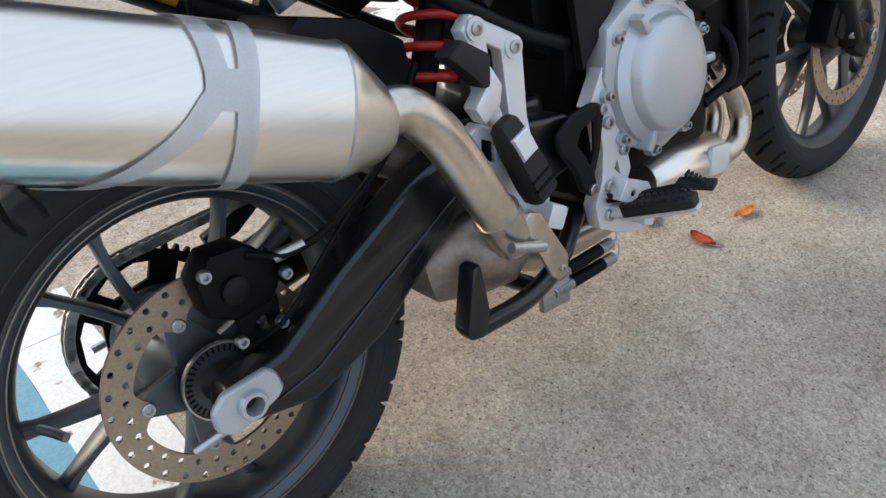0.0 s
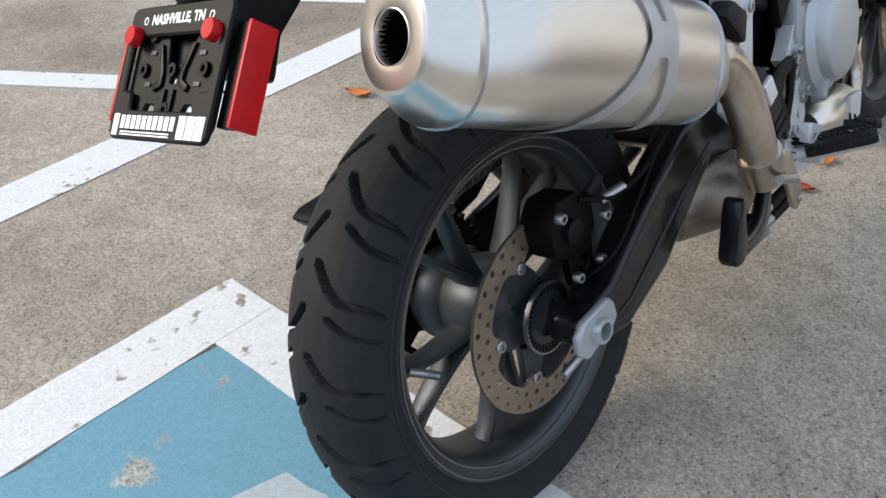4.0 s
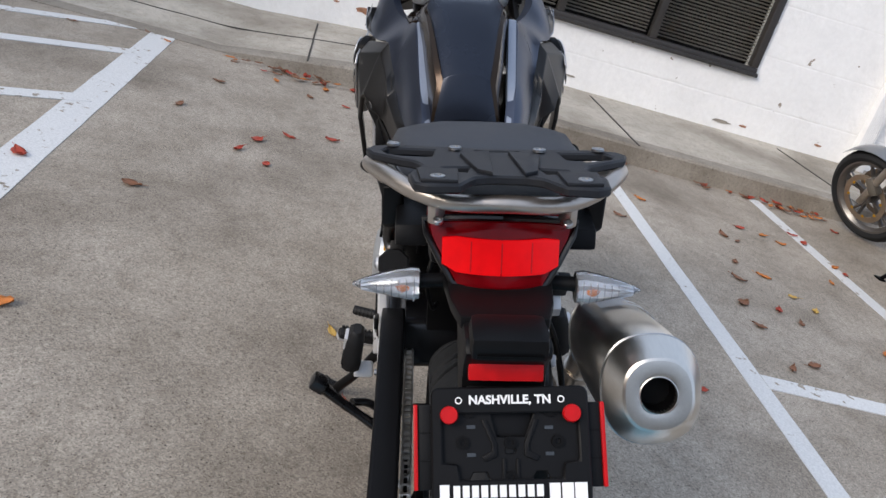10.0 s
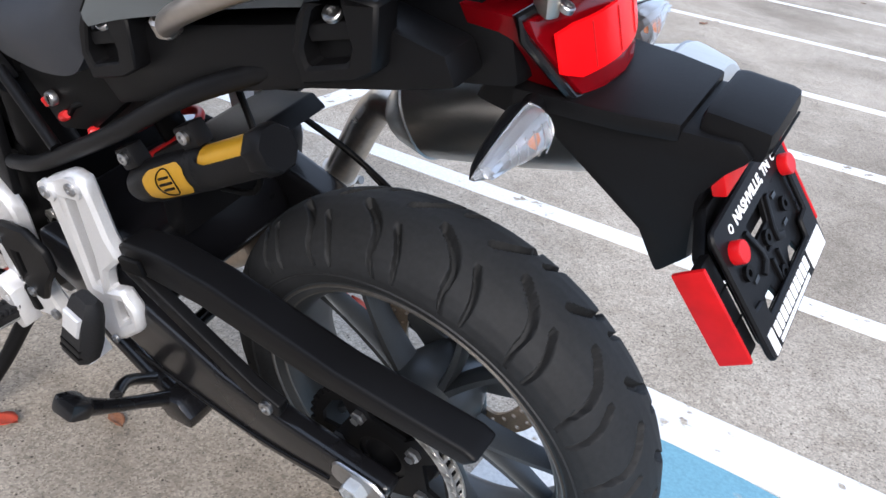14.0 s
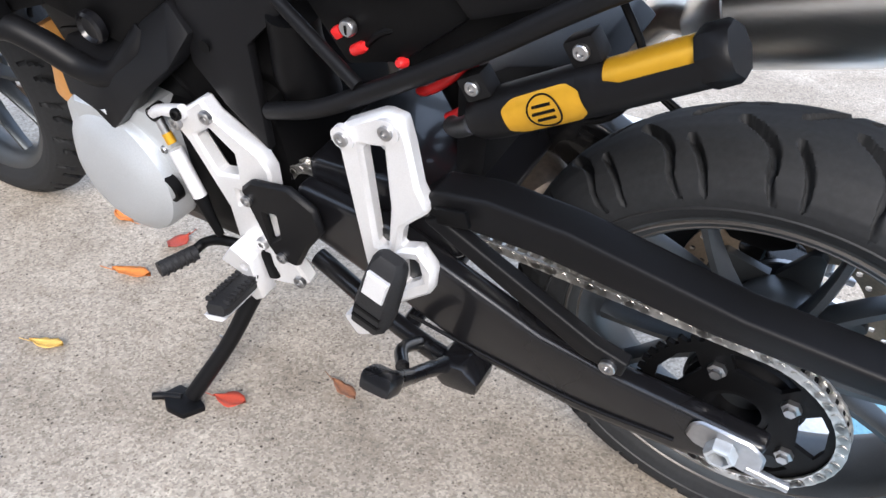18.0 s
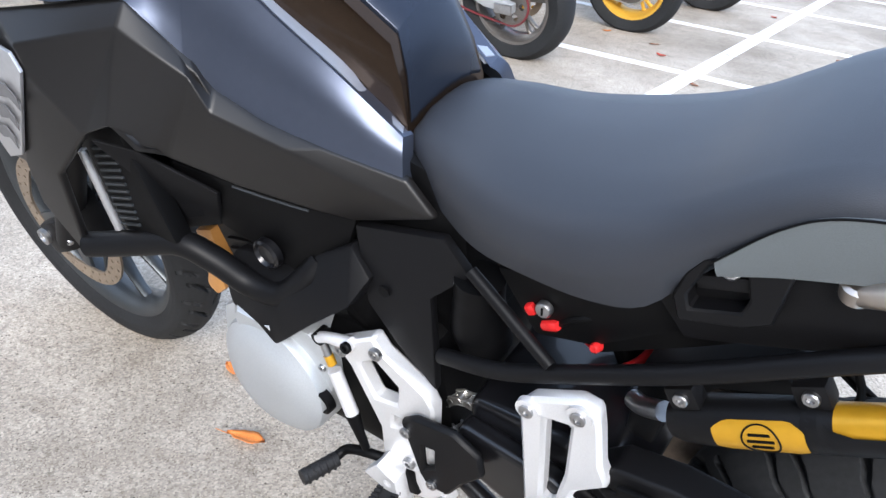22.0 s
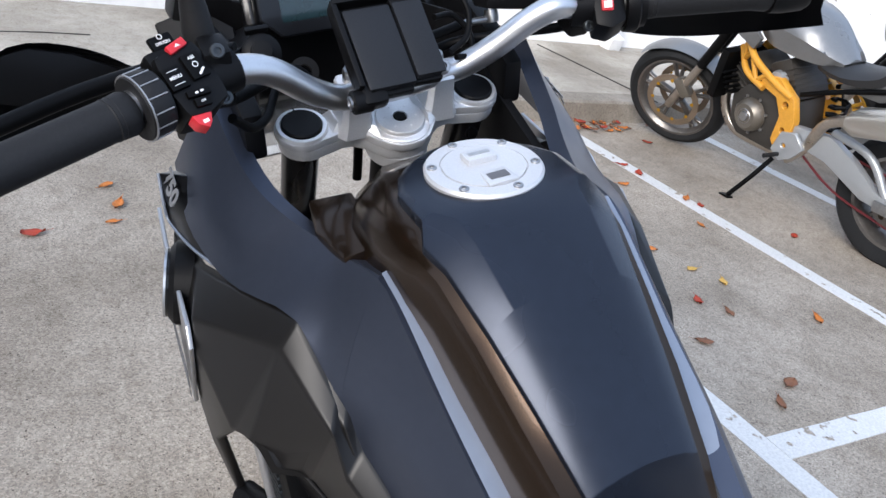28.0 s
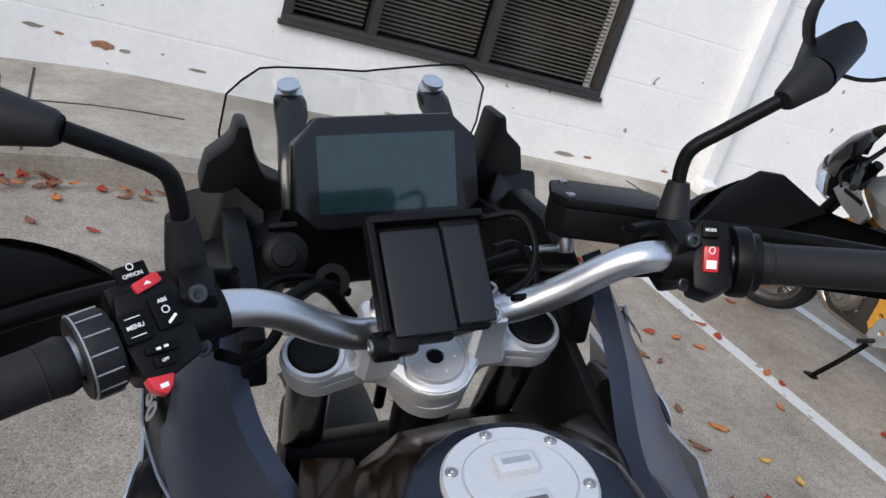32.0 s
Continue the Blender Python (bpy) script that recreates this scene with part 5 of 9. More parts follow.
    for x, y, z in ((0.99, 0.15, 0.71), (0.955, 0.15, 0.70), (0.925, 0.15, 0.685)):
        part("shield_bolt", flank_side(bolt((x, y, z), (0, 1, 0.1), 0.008, 0.005), s), "dark_plastic", shield)
    # side cover below the tank
    part("side_cover", flank_side(facets([(0.715, 0.118, 0.694), (0.589, 0.114, 0.722), (0.556, 0.112, 0.680), (0.600, 0.130, 0.640), (0.585, 0.152, 0.511), (0.640, 0.150, 0.560), (0.690, 0.140, 0.600), (0.655, 0.128, 0.655)], [(0, 1, 2, 3, 7), (3, 4, 5, 7), (5, 6, 0, 7)], 0.014, 0.003), s), "black_plastic", bike, "matt black frame side cover")
    part("cover_hole", flank_side(lathe([(0, 0), (0.008, 0), (0.008, 0.002), (0, 0.002)], (0.664, 0.136, 0.627), (0, 1, 0), 16), s), "dark_plastic", fairing)

part("fairing_inner", outline([(0.985, 0.90), (0.985, 0.985), (1.06, 1.000), (1.14, 1.035), (1.205, 1.085), (1.26, 1.06), (1.27, 0.90), (1.16, 0.84), (1.05, 0.85)], -0.150, -0.138, 0.003), "black_plastic", bike, "black plastic fairing inner panel")
part("radiator", block((1.085, 0, 0.715), (0.045, 0.400, 0.27), 0.006, (0, 8, 0)), "dark_plastic", bike, "black radiator behind the fairing")

# inner bulk: frame, air box, engine top, so that no light shows through
core = part("frame_core", join(outline([(0.57, 0.55), (0.57, 0.78), (0.66, 0.80), (0.80, 0.86), (1.02, 0.95), (1.10, 0.93), (1.10, 0.62), (0.95, 0.50), (0.70, 0.46)], -0.095, 0.095, 0.012)), "dark_plastic", bike, "black main frame and air box")

# seat: rider's saddle and raised pillion, one cover with grey flanks
SEAT = []
for x, w, top, edge, foot, crown in ((0.668, 0.050, 0.812, 0.800, 0.784, 0.004), (0.650, 0.076, 0.828, 0.812, 0.768, 0.010), (0.60, 0.104, 0.830, 0.804, 0.744, 0.020), (0.54, 0.130, 0.824, 0.794, 0.734, 0.022), (0.47, 0.148, 0.832, 0.798, 0.742, 0.020),
                               (0.40, 0.156, 0.850, 0.812, 0.750, 0.016), (0.345, 0.154, 0.874, 0.840, 0.768, 0.012), (0.295, 0.150, 0.908, 0.882, 0.832, 0.010), (0.25, 0.146, 0.937, 0.914, 0.850, 0.008), (0.20, 0.144, 0.955, 0.934, 0.866, 0.006), (0.10, 0.140, 0.959, 0.944, 0.896, 0.004), (0.02, 0.126, 0.950, 0.944, 0.918, 0.003), (-0.03, 0.100, 0.943, 0.937, 0.926, 0.002), (-0.052, 0.060, 0.938, 0.932, 0.926, 0.001)):
    half = [(0, top + crown * 0.4), (w * 0.45, top + crown * 0.2), (w * 0.75, top - 0.006), (w * 0.92, (top + edge) / 2 - 0.002), (w, edge - 0.012), (w * 0.99, (edge + foot) / 2), (w * 0.93, foot), (w * 0.5, foot - 0.004)]
    SEAT.append([Vector((x, y, z)) for y, z in half] + [Vector((x, -y, z)) for y, z in half[:0:-1]])
smooth_seat = []
for k in range(len(SEAT[0])):
    smooth_seat.append(smooth_path([ring[k] for ring in SEAT], 4))
seat = part("seat", loft([list(r) for r in zip(*smooth_seat)]), "seat", bike, "dark grey stitched vinyl saddle", angle=60)
for s in (1, -1):
    flank = [[(0.292, 0.1480, 0.850), (0.252, 0.1465, 0.896), (0.214, 0.1445, 0.920), (0.15, 0.1420, 0.932), (0.05, 0.131, 0.935), (-0.01, 0.112, 0.931), (-0.045, 0.072, 0.929)],
             [(0.290, 0.1490, 0.843), (0.25, 0.1465, 0.874), (0.20, 0.1455, 0.896), (0.14, 0.1430, 0.912), (0.05, 0.134, 0.922), (-0.01, 0.115, 0.926), (-0.045, 0.075, 0.926)],
             [(0.288, 0.1470, 0.836), (0.24, 0.1440, 0.854), (0.18, 0.1420, 0.872), (0.13, 0.1400, 0.888), (0.05, 0.131, 0.907), (-0.01, 0.112, 0.916), (-0.045, 0.073, 0.921)]]
    part("seat_flank", sided(skin([[Vector((x, y + 0.004, z)) for x, y, z in r] for r in flank], 0.012, (0, -1, 0)), s), "seat_grey", seat, "lighter grey vinyl seat flank")
    part("seat_piping", sided(tube([(x, y + 0.004, z + 0.001) for x, y, z in flank[0]], 0.0011, 8), s), "dark_plastic", seat)

# ---- tail: side panels, rack, lamps, fender, plate holder ----
tail = part("tail_unit", outline([(0.36, 0.80), (0.31, 0.74), (0.25, 0.758), (0.14, 0.80), (0.03, 0.835), (-0.10, 0.858), (-0.145, 0.868), (-0.135, 0.925), (-0.06, 0.945), (0.05, 0.92), (0.20, 0.87), (0.30, 0.845)], -0.085, 0.085, 0.012), "black_plastic", bike, "matt black plastic tail unit")
for s in (1, -1):
    part("tail_side", sided(outline([(0.345, 0.775), (0.310, 0.732), (0.248, 0.756), (0.182, 0.783), (0.10, 0.812), (0.03, 0.836), (-0.06, 0.862), (-0.115, 0.880), (-0.105, 0.905), (-0.03, 0.918), (0.04, 0.893), (0.16, 0.862), (0.27, 0.838)], 0.085, 0.128, 0.006), s), "black_plastic", tail)
    for x, z in ((0.288, 0.806), (-0.005, 0.888)):
        pad = part("bag_mount", sided(frame_plate([(x + 0.034, z - 0.010), (x + 0.026, z - 0.036), (x - 0.028, z - 0.018), (x - 0.050, z - 0.004), (x - 0.056, z + 0.052), (x - 0.036, z + 0.054), (x + 0.014, z + 0.040), (x + 0.026, z + 0.020)], [[(x + 0.022, z - 0.004), (x + 0.018, z - 0.018), (x - 0.024, z - 0.003), (x - 0.028, z + 0.012), (x - 0.020, z + 0.046), (x + 0.008, z + 0.034)]], 0.118, 0.147, 0.004), s), "black_plastic", tail, "moulded case mount")
        part("mount_slot", sided(block((x - 0.004, 0.134, z + 0.016), (0.046, 0.014, 0.014), 0.002, (0, 18, 0)), s), "black_plastic", pad)
        part("mount_bolt", sided(bolt((x - 0.008, 0.138, z + 0.030), (0, 0.6, 0.8), 0.0085, 0.005), s), "bolt", pad)
    part("seat_lock", sided(lathe([(0, 0), (0.0095, 0), (0.0095, 0.006), (0.008, 0.008), (0, 0.008)], (0.457, 0.118, 0.690), (0, 1, 0.1), 20), s), "bolt", tail, "silver seat lock barrel") if s > 0 else None
    part("key_slit", sided(block((0.457, 0.1265, 0.690), (0.0022, 0.001, 0.010), 0), s), "dark_plastic", tail) if s > 0 else None
part("lock_plate", outline([(0.52, 0.715), (0.44, 0.735), (0.35, 0.77), (0.30, 0.74), (0.40, 0.66), (0.47, 0.64)], 0.07, 0.115, 0.006), "dark_plastic", tail)

# grab rail
RAIL = [(0.192, 0.134, 0.852), (0.165, 0.150, 0.873), (0.115, 0.163, 0.902), (0.04, 0.165, 0.938), (-0.05, 0.161, 0.965), (-0.11, 0.138, 0.972), (-0.152, 0.103, 0.967), (-0.178, 0.060, 0.964)]
grab = part("grab_rail", tube(RAIL + [(-0.188, 0.0, 0.967)] + [(x, -y, z) for x, y, z in RAIL[::-1]], 0.0108, 16, 5), "rack_rail", bike, "champagne-coloured alloy grab rail")
for s in (1, -1):
    part("rail_end", lathe([(0, -0.006), (0.013, -0.006), (0.014, 0.008), (0.010, 0.010), (0.009, 0.005), (0, 0.005)], (0.190, s * 0.135, 0.856), (0, 0.2 * s, 1), 24), "rack_rail", grab)
    part("rail_bracket", sided(block((-0.158, 0.078, 0.946), (0.022, 0.012, 0.030), 0.004, (0, 0, -35)), s), "rack_rail", grab)
    part("bracket_bolt", bolt((-0.172, s * 0.076, 0.937), (-0.4, 0, 1), 0.006, 0.005), "bolt", grab)

# luggage rack plate
half = [(-0.034, 0.0), (-0.030, 0.045), (-0.024, 0.09), (-0.022, 0.135), (-0.032, 0.160), (-0.052, 0.168), (-0.080, 0.158), (-0.105, 0.130), (-0.125, 0.106), (-0.146, 0.096), (-0.168, 0.104), (-0.194, 0.112), (-0.238, 0.106), (-0.249, 0.092), (-0.245, 0.056), (-0.222, 0.046), (-0.206, 0.038), (-0.198, 0.020), (-0.198, 0.0)]
outer = half + [(x, -y) for x, y in half[-2:0:-1]]
slot = [(-0.048, 0.080), (-0.042, 0.140), (-0.062, 0.148), (-0.084, 0.138), (-0.104, 0.106), (-0.094, 0.084)]
holes = [slot, [(x, -y) for x, y in slot], [(-0.046, -0.028), (-0.046, 0.028), (-0.056, 0.026), (-0.056, -0.026)], [(-0.150, 0.040), (-0.155, 0.072), (-0.175, 0.076), (-0.182, 0.046)], [(-0.150, -0.040), (-0.155, -0.072), (-0.175, -0.076), (-0.182, -0.046)]]
rack_m = pose(0, 0, 0.974, 0, 6.5, 0) @ Matrix.Translation((0.0, 0, 0))
rack = part("luggage_rack", moved(frame_plate(outer, holes, -0.004, 0.007, 0.003, "xy"), rack_m), "rack", bike, "black plastic luggage rack plate", angle=30)
for x, y in ((-0.036, 0.133), (-0.036, -0.133), (-0.052, 0.054), (-0.052, -0.054), (-0.224, 0.080), (-0.224, -0.080)):
    part("rack_bolt", moved(bolt((x, y, 0.0085), (0, 0, 1), 0.0085, 0.004), rack_m), "bolt", rack)
for s in (1, -1):
    part("rack_rib", moved(outline([(-0.07, s * 0.012), (-0.09, s * 0.050), (-0.185, s * 0.034), (-0.20, s * 0.018)], 0.006, 0.012, 0.002, "xy"), rack_m), "rack", rack)
    part("rack_pad", moved(outline([(-0.180, s * 0.056), (-0.180, s * 0.103), (-0.238, s * 0.098), (-0.240, s * 0.058)], 0.006, 0.011, 0.002, "xy"), rack_m), "rack", rack)

# tail lamp: a lens bowed in plan, its lit window across most of the face
def lamp_face(y, z):
    return -0.2475 * (0.90 - z) + 3.3 * y * y


def lamp_ring(x, k, dz=0.0):
    pts = [(0.0, 0.940), (0.03, 0.939), (0.06, 0.935), (0.089, 0.928), (0.086, 0.913), (0.069, 0.884), (0.054, 0.861), (0.03, 0.858), (0.0, 0.857)]
    pts = pts + [(-y, z) for y, z in pts[-2:0:-1]]
    return [Vector((x + lamp_face(y, z), y * k, 0.893 + (z - 0.893) * k + dz)) for y, z in pts]


lamp = part("tail_lamp", loft([lamp_ring(-0.125, 0.99), lamp_ring(-0.172, 1.0), lamp_ring(-0.182, 0.95), lamp_ring(-0.184, 0.82)]), "red_lens", bike, "red tail lamp with a lit centre", angle=30)
low, high = 0.877, 0.918
slices = []
for k in range(17):
    y = 0.070 * (k / 8 - 1)
    z0, z1 = low + 0.028 * max(0, abs(k / 8 - 1) - 0.75), high - 0.016 * max(0, abs(k / 8 - 1) - 0.75)
    slices.append([Vector((x + lamp_face(y, z), y, z)) for x, z in ((-0.1846, z0), (-0.1846, (z0 + z1) / 2), (-0.1846, z1), (-0.1815, z1), (-0.1815, z0))])
part("lit_panel", loft(slices), "red_lit", lamp, "glowing red lamp window")
for y in (-0.036, 0.0, 0.036):
    part("lamp_rib", tube([(-0.1846 + lamp_face(y, z), y, z) for z in (0.880, 0.897, 0.915)], 0.0009, 8, 1, smooth=False), "reflector", lamp)
ring = lamp_ring(-0.176, 1.035)
part("lamp_bezel", tube([*ring, ring[0]], 0.0045, 8, 1, smooth=False), "gloss_black", lamp)

# fender, number plate holder and lights
fender = part("rear_fender", outline([(-0.10, 0.858), (-0.16, 0.850), (-0.305, 0.858), (-0.318, 0.846), (-0.300, 0.826), (-0.285, 0.80), (-0.290, 0.74), (-0.265, 0.712), (-0.243, 0.752), (-0.160, 0.812), (-0.08, 0.826)], -0.048, 0.048, 0.008), "black_plastic", bike, "matt black plastic rear fender")
part("fender_top", outline([(-0.13, 0.070), (-0.22, 0.060), (-0.262, 0.050), (-0.262, -0.050), (-0.22, -0.060), (-0.13, -0.070)], 0.845, 0.861, 0.004, "xy"), "black_plastic", fender)
part("fender_cap", block((-0.298, 0, 0.857), (0.055, 0.084, 0.030), 0.010, (0, -4, 0)), "black_plastic", fender, "ribbed black fender cap")
part("cap_groove", block((-0.3265, 0, 0.850), (0.002, 0.070, 0.003), 0, (0, -4, 0)), "dark_plastic", fender)
part("rear_reflector", block((-0.296, 0, 0.815), (0.012, 0.082, 0.022), 0.002, (0, 20, 0)), "reflector", fender, "wide red reflector")
part("plate_stay", outline([(-0.075, 0.0), (-0.075, 0.03), (-0.04, 0.055), (0.04, 0.055), (0.075, 0.03), (0.075, 0.0)], 0.0, 0.012, 0.003, "xy"), "black_plastic", fender).matrix_local = Matrix(((0, 0.59, -0.807, -0.315), (-1, 0, 0, 0), (0, 0.807, 0.59, 0.74), (0, 0, 0, 1)))
PM = Matrix(((0, 0.59, -0.807, -0.339), (-1, 0, 0, 0), (0, 0.807, 0.59, 0.740), (0, 0, 0, 1))) @ pose(0.006, 0.006, 0, 0, 0, 2.0) @ Matrix.Diagonal((0.92, 0.92, 0.92, 1))
holder = part("plate_holder", moved(frame_plate(rounded(0.165, 0.115, 0.01), [[(-0.016, 0.010), (0.018, 0.010), (0.034, 0.050), (-0.026, 0.050)], [(-0.052, -0.046), (-0.022, -0.046), (-0.028, -0.030), (-0.044, -0.030)], [(0.050, -0.046), (0.020, -0.046), (0.030, -0.030), (0.042, -0.030)], rounded(0.012, 0.006, 0.002, 3, 0.0, -0.006)], -0.004, 0.002, 0.001, "xy"), PM), "black_plastic", bike, "black plastic number plate bracket")
for x, y in ((-0.048, 0.040), (0.048, 0.040), (0.0, -0.036), (-0.056, 0.004), (0.056, 0.004), (0, 0.003)):
    part("holder_boss", moved(lathe([(0.0035, 0), (0.0075, 0), (0.0075, 0.004), (0.0035, 0.004)], (x, y, 0.002), (0, 0, 1), 16, close=True), PM), "dark_plastic", holder)
for x, y in ((-0.046, 0.022), (-0.046, -0.010), (0.046, -0.010), (0.046, 0.020)):
    part("holder_slot", moved(block((x, y, 0.003), (0.010, 0.004, 0.001), 0), PM), "rim", holder)
for s in (1, -1):
    part("holder_rib", moved(outline([(s * 0.034, 0.030), (s * 0.028, 0.030), (s * 0.016, 0.002), (s * 0.016, -0.012), (s * 0.030, -0.018), (s * 0.034, -0.012), (s * 0.022, -0.006), (s * 0.022, 0.002)], 0.001, 0.0055, 0.001, "xy"), PM), "black_plastic", holder)
    part("holder_tab", moved(block((s * 0.008, -0.028, 0.003), (0.004, 0.026, 0.005), 0.001), PM), "black_plastic", holder)
    wing = part("holder_wing", moved(block((s * 0.098, 0.0, -0.006), (0.022, 0.098, 0.010), 0.002), PM), "black_plastic", holder)
    part("side_reflector", moved(block((s * 0.111, 0.0, -0.012), (0.005, 0.098, 0.030), 0.0015), PM), "reflector", holder, "tall red side reflector")
    for y in (-0.016, 0.016):
        part("wing_groove", moved(block((s * 0.098, y, -0.0008), (0.022, 0.002, 0.0012), 0), PM), "dark_plastic", wing)
licence = part("plate_frame", moved(frame_plate(rounded(0.186, 0.136, 0.010), [[(-0.080, 0.037), (0.080, 0.037), (0.080, -0.018), (0.062, -0.020), (0.060, -0.038), (-0.060, -0.038), (-0.062, -0.020), (-0.080, -0.018)]], 0.004, 0.010, 0.002, "xy"), PM), "black_plastic", bike, "black plate frame with white lettering")
lettering("NASHVILLE, TN", 0.0140, PM @ Matrix.Translation((0, 0.0525, 0.0102)), "white", licence, "city_lettering", 0.0004, 1.02)
for s in (1, -1):
    part("frame_mark", moved(lathe([(0.0028, 0), (0.0042, 0), (0.0042, 0.0006), (0.0028, 0.0006)], (s * 0.0605, 0.0525, 0.0102), (0, 0, 1), 20, close=True), PM), "white", licence)
    part("red_screw", moved(lathe([(0, 0), (0.0105, 0), (0.0105, 0.008), (0.0095, 0.0095), (0, 0.0095)], (s * 0.072, 0.036, 0.010), (0, 0, 1), 24), PM), "reflector", licence, "round red reflective screw cap")
for x, y, w, h in ((-0.0785, -0.0535, 0.011, 0.022), (-0.0185, -0.0605, 0.096, 0.0014), (-0.0185, -0.0632, 0.096, 0.0014), *[(-0.0645 + 0.0107 * k, -0.0505, 0.0078, 0.0135) for k in range(10)], (0.0490, -0.0535, 0.0125, 0.022), (0.0640, -0.0535, 0.0135, 0.022), (0.0795, -0.0535, 0.0145, 0.022)):
    part("frame_bar", moved(block((x, y, 0.0104), (w, h, 0.0008), 0), PM), "white", licence)

# indicators
def indicator(s):
    c = Vector((-0.160, 0.0, 0.851))
    rings = []
    for y, h, d, zc in ((0.096, 0.019, 0.022, 0.0), (0.105, 0.0205, 0.024, 0.0), (0.125, 0.017, 0.021, -0.0005), (0.148, 0.011, 0.016, -0.001), (0.166, 0.006, 0.010, -0.002), (0.177, 0.0015, 0.003, -0.003)):
        rings.append([c + Vector((d * math.cos(a) * (1.0 if math.cos(a) < 0 else 0.8), y, zc + h * math.sin(a))) for a in [2 * math.pi * k / 16 for k in range(16)]])
    body = part("indicator", sided(loft([[Vector((max(p.x, c.x + 0.002), p.y, p.z)) for p in r] for r in rings]), s), "black_plastic", bike, "clear-lensed turn indicator on a short stalk")
    part("indicator_lens", sided(loft([[Vector((min(p.x, c.x + 0.001), p.y, p.z)) for p in r] for r in rings]), s), "clear_lens", body, "clear faceted lens")
    part("bulb", sided(lathe([(0, -0.004), (0.007, -0.002), (0.009, 0.006), (0.006, 0.014), (0, 0.016)], c + Vector((-0.004, 0.110, -0.003)), (0, 1, 0), 14), s), "amber", body, "amber bulb")
    shell = [[Vector((c.x - 0.004 + 0.55 * max(p.x - c.x, -0.010) - 0.0035 * (j % 2), p.y, c.z + (p.z - c.z) * 0.86)) for j, p in enumerate(r)] for r in rings[:5]]
    part("reflector_shell", sided(loft(shell), s), "bar", body, "bright faceted reflector behind the lens", angle=5)
    for k in range(7):
        y = 0.102 + 0.009 * k
        h = 0.019 - 0.0019 * k
        part("lens_rib", sided(tube([c + Vector((-0.020 + 0.0018 * k, y, -h * 0.8)), c + Vector((-0.0235 + 0.0022 * k, y, 0)), c + Vector((-0.020 + 0.0018 * k, y, h * 0.8))], 0.0008, 6, 2), s), "clear_lens", body)
    part("stalk", sided(tube([c + Vector((0.012, 0.055, 0)), c + Vector((0.006, 0.10, 0))], 0.0095, 12, smooth=False), s), "black_plastic", body)


for s in (1, -1):
    indicator(s)

# ---- chassis: engine, brackets, pegs, stands, shock ----
engine = part("engine", join(outline([(0.58, 0.33), (0.60, 0.56), (0.72, 0.60), (0.86, 0.70), (0.96, 0.68), (1.0, 0.60), (0.94, 0.44), (0.92, 0.34), (0.80, 0.275), (0.66, 0.27)], -0.12, 0.12, 0.015), block((0.80, 0, 0.42), (0.22, 0.30, 0.20), 0.03)), "dark_plastic", bike, "dark twin-cylinder engine block")
for k in range(6):
    part("cooling_rib", block((0.90, 0, 0.50 + 0.018 * k), (0.13, 0.25, 0.005), 0.001, (0, 14, 0)), "dark_plastic", engine)
# right-hand clutch cover
cc = Vector((0.735, -0.150, 0.478))
CLUTCH = Matrix.Translation(cc) @ Matrix.Diagonal((1.14, 1, 1.14, 1)) @ Matrix.Translation(-cc)
clutch = part("clutch_cover", moved(join(lathe([(0, 0.066), (0.045, 0.0645), (0.070, 0.058), (0.074, 0.054), (0.078, 0.040), (0.092, 0.030), (0.094, 0.0)], cc, (0.05, -1, 0.06), 44), outline([(0.628, 0.50), (0.640, 0.560), (0.70, 0.590), (0.775, 0.583), (0.82, 0.54), (0.832, 0.46), (0.808, 0.400), (0.74, 0.376), (0.665, 0.400)], -0.178, -0.140, 0.008)), CLUTCH), "alloy", engine, "silver engine clutch cover")
for k in range(9):
    a = radians(20 + 40 * k)
    part("cover_bolt", bolt((0.735 + 0.1185 * math.cos(a), -0.178, 0.480 + 0.114 * math.sin(a)), (0, -1, 0), 0.0068, 0.010), "bolt", clutch)
    part("cover_boss", lathe([(0, 0), (0.0115, 0), (0.0105, 0.014), (0, 0.014)], (0.735 + 0.1185 * math.cos(a), -0.166, 0.480 + 0.114 * math.sin(a)), (0, -1, 0), 16), "alloy", clutch)
for k in range(3):
    a = radians(120 + 120 * k)
    part("cover_rib", block((0.735 + 0.089 * math.cos(a), -0.186, 0.478 + 0.089 * math.sin(a)), (0.05, 0.03, 0.014), 0.005, (0, -math.degrees(a), 0)), "alloy", clutch)
part("cover_mark", moved(block((0, 0, 0), (0.032, 0.0008, 0.012), 0), pose(0.772, -0.2105, 0.470, 0, 12, -6)), "white", clutch)
# left-hand alternator cover
COVER = [(0.746, 0.440), (0.744, 0.498), (0.778, 0.522), (0.846, 0.530), (0.900, 0.528), (0.948, 0.490), (0.962, 0.430), (0.954, 0.366), (0.922, 0.304), (0.868, 0.292), (0.812, 0.322), (0.765, 0.385)]
alternator = part("alternator_cover", join(outline(COVER, 0.11, 0.172, 0.010), lathe([(0, 0.046), (0.052, 0.0445), (0.074, 0.040), (0.084, 0.034), (0.096, 0.026), (0.099, 0.018), (0.100, -0.02)], (0.853, 0.162, 0.408), (0.03, 1, 0.04), 56)), "alloy", engine, "silver alternator cover", angle=26)
part("cover_step", loft([[Vector((0.868 + w * a, y, 0.498 + h * b)) for a, b in ((-1, -1), (1, -1), (1, 0.5), (0.8, 1), (-0.8, 1), (-1, 0.5))] for w, h, y in ((0.046, 0.026, 0.150), (0.044, 0.024, 0.178), (0.036, 0.018, 0.186))]), "alloy", alternator)
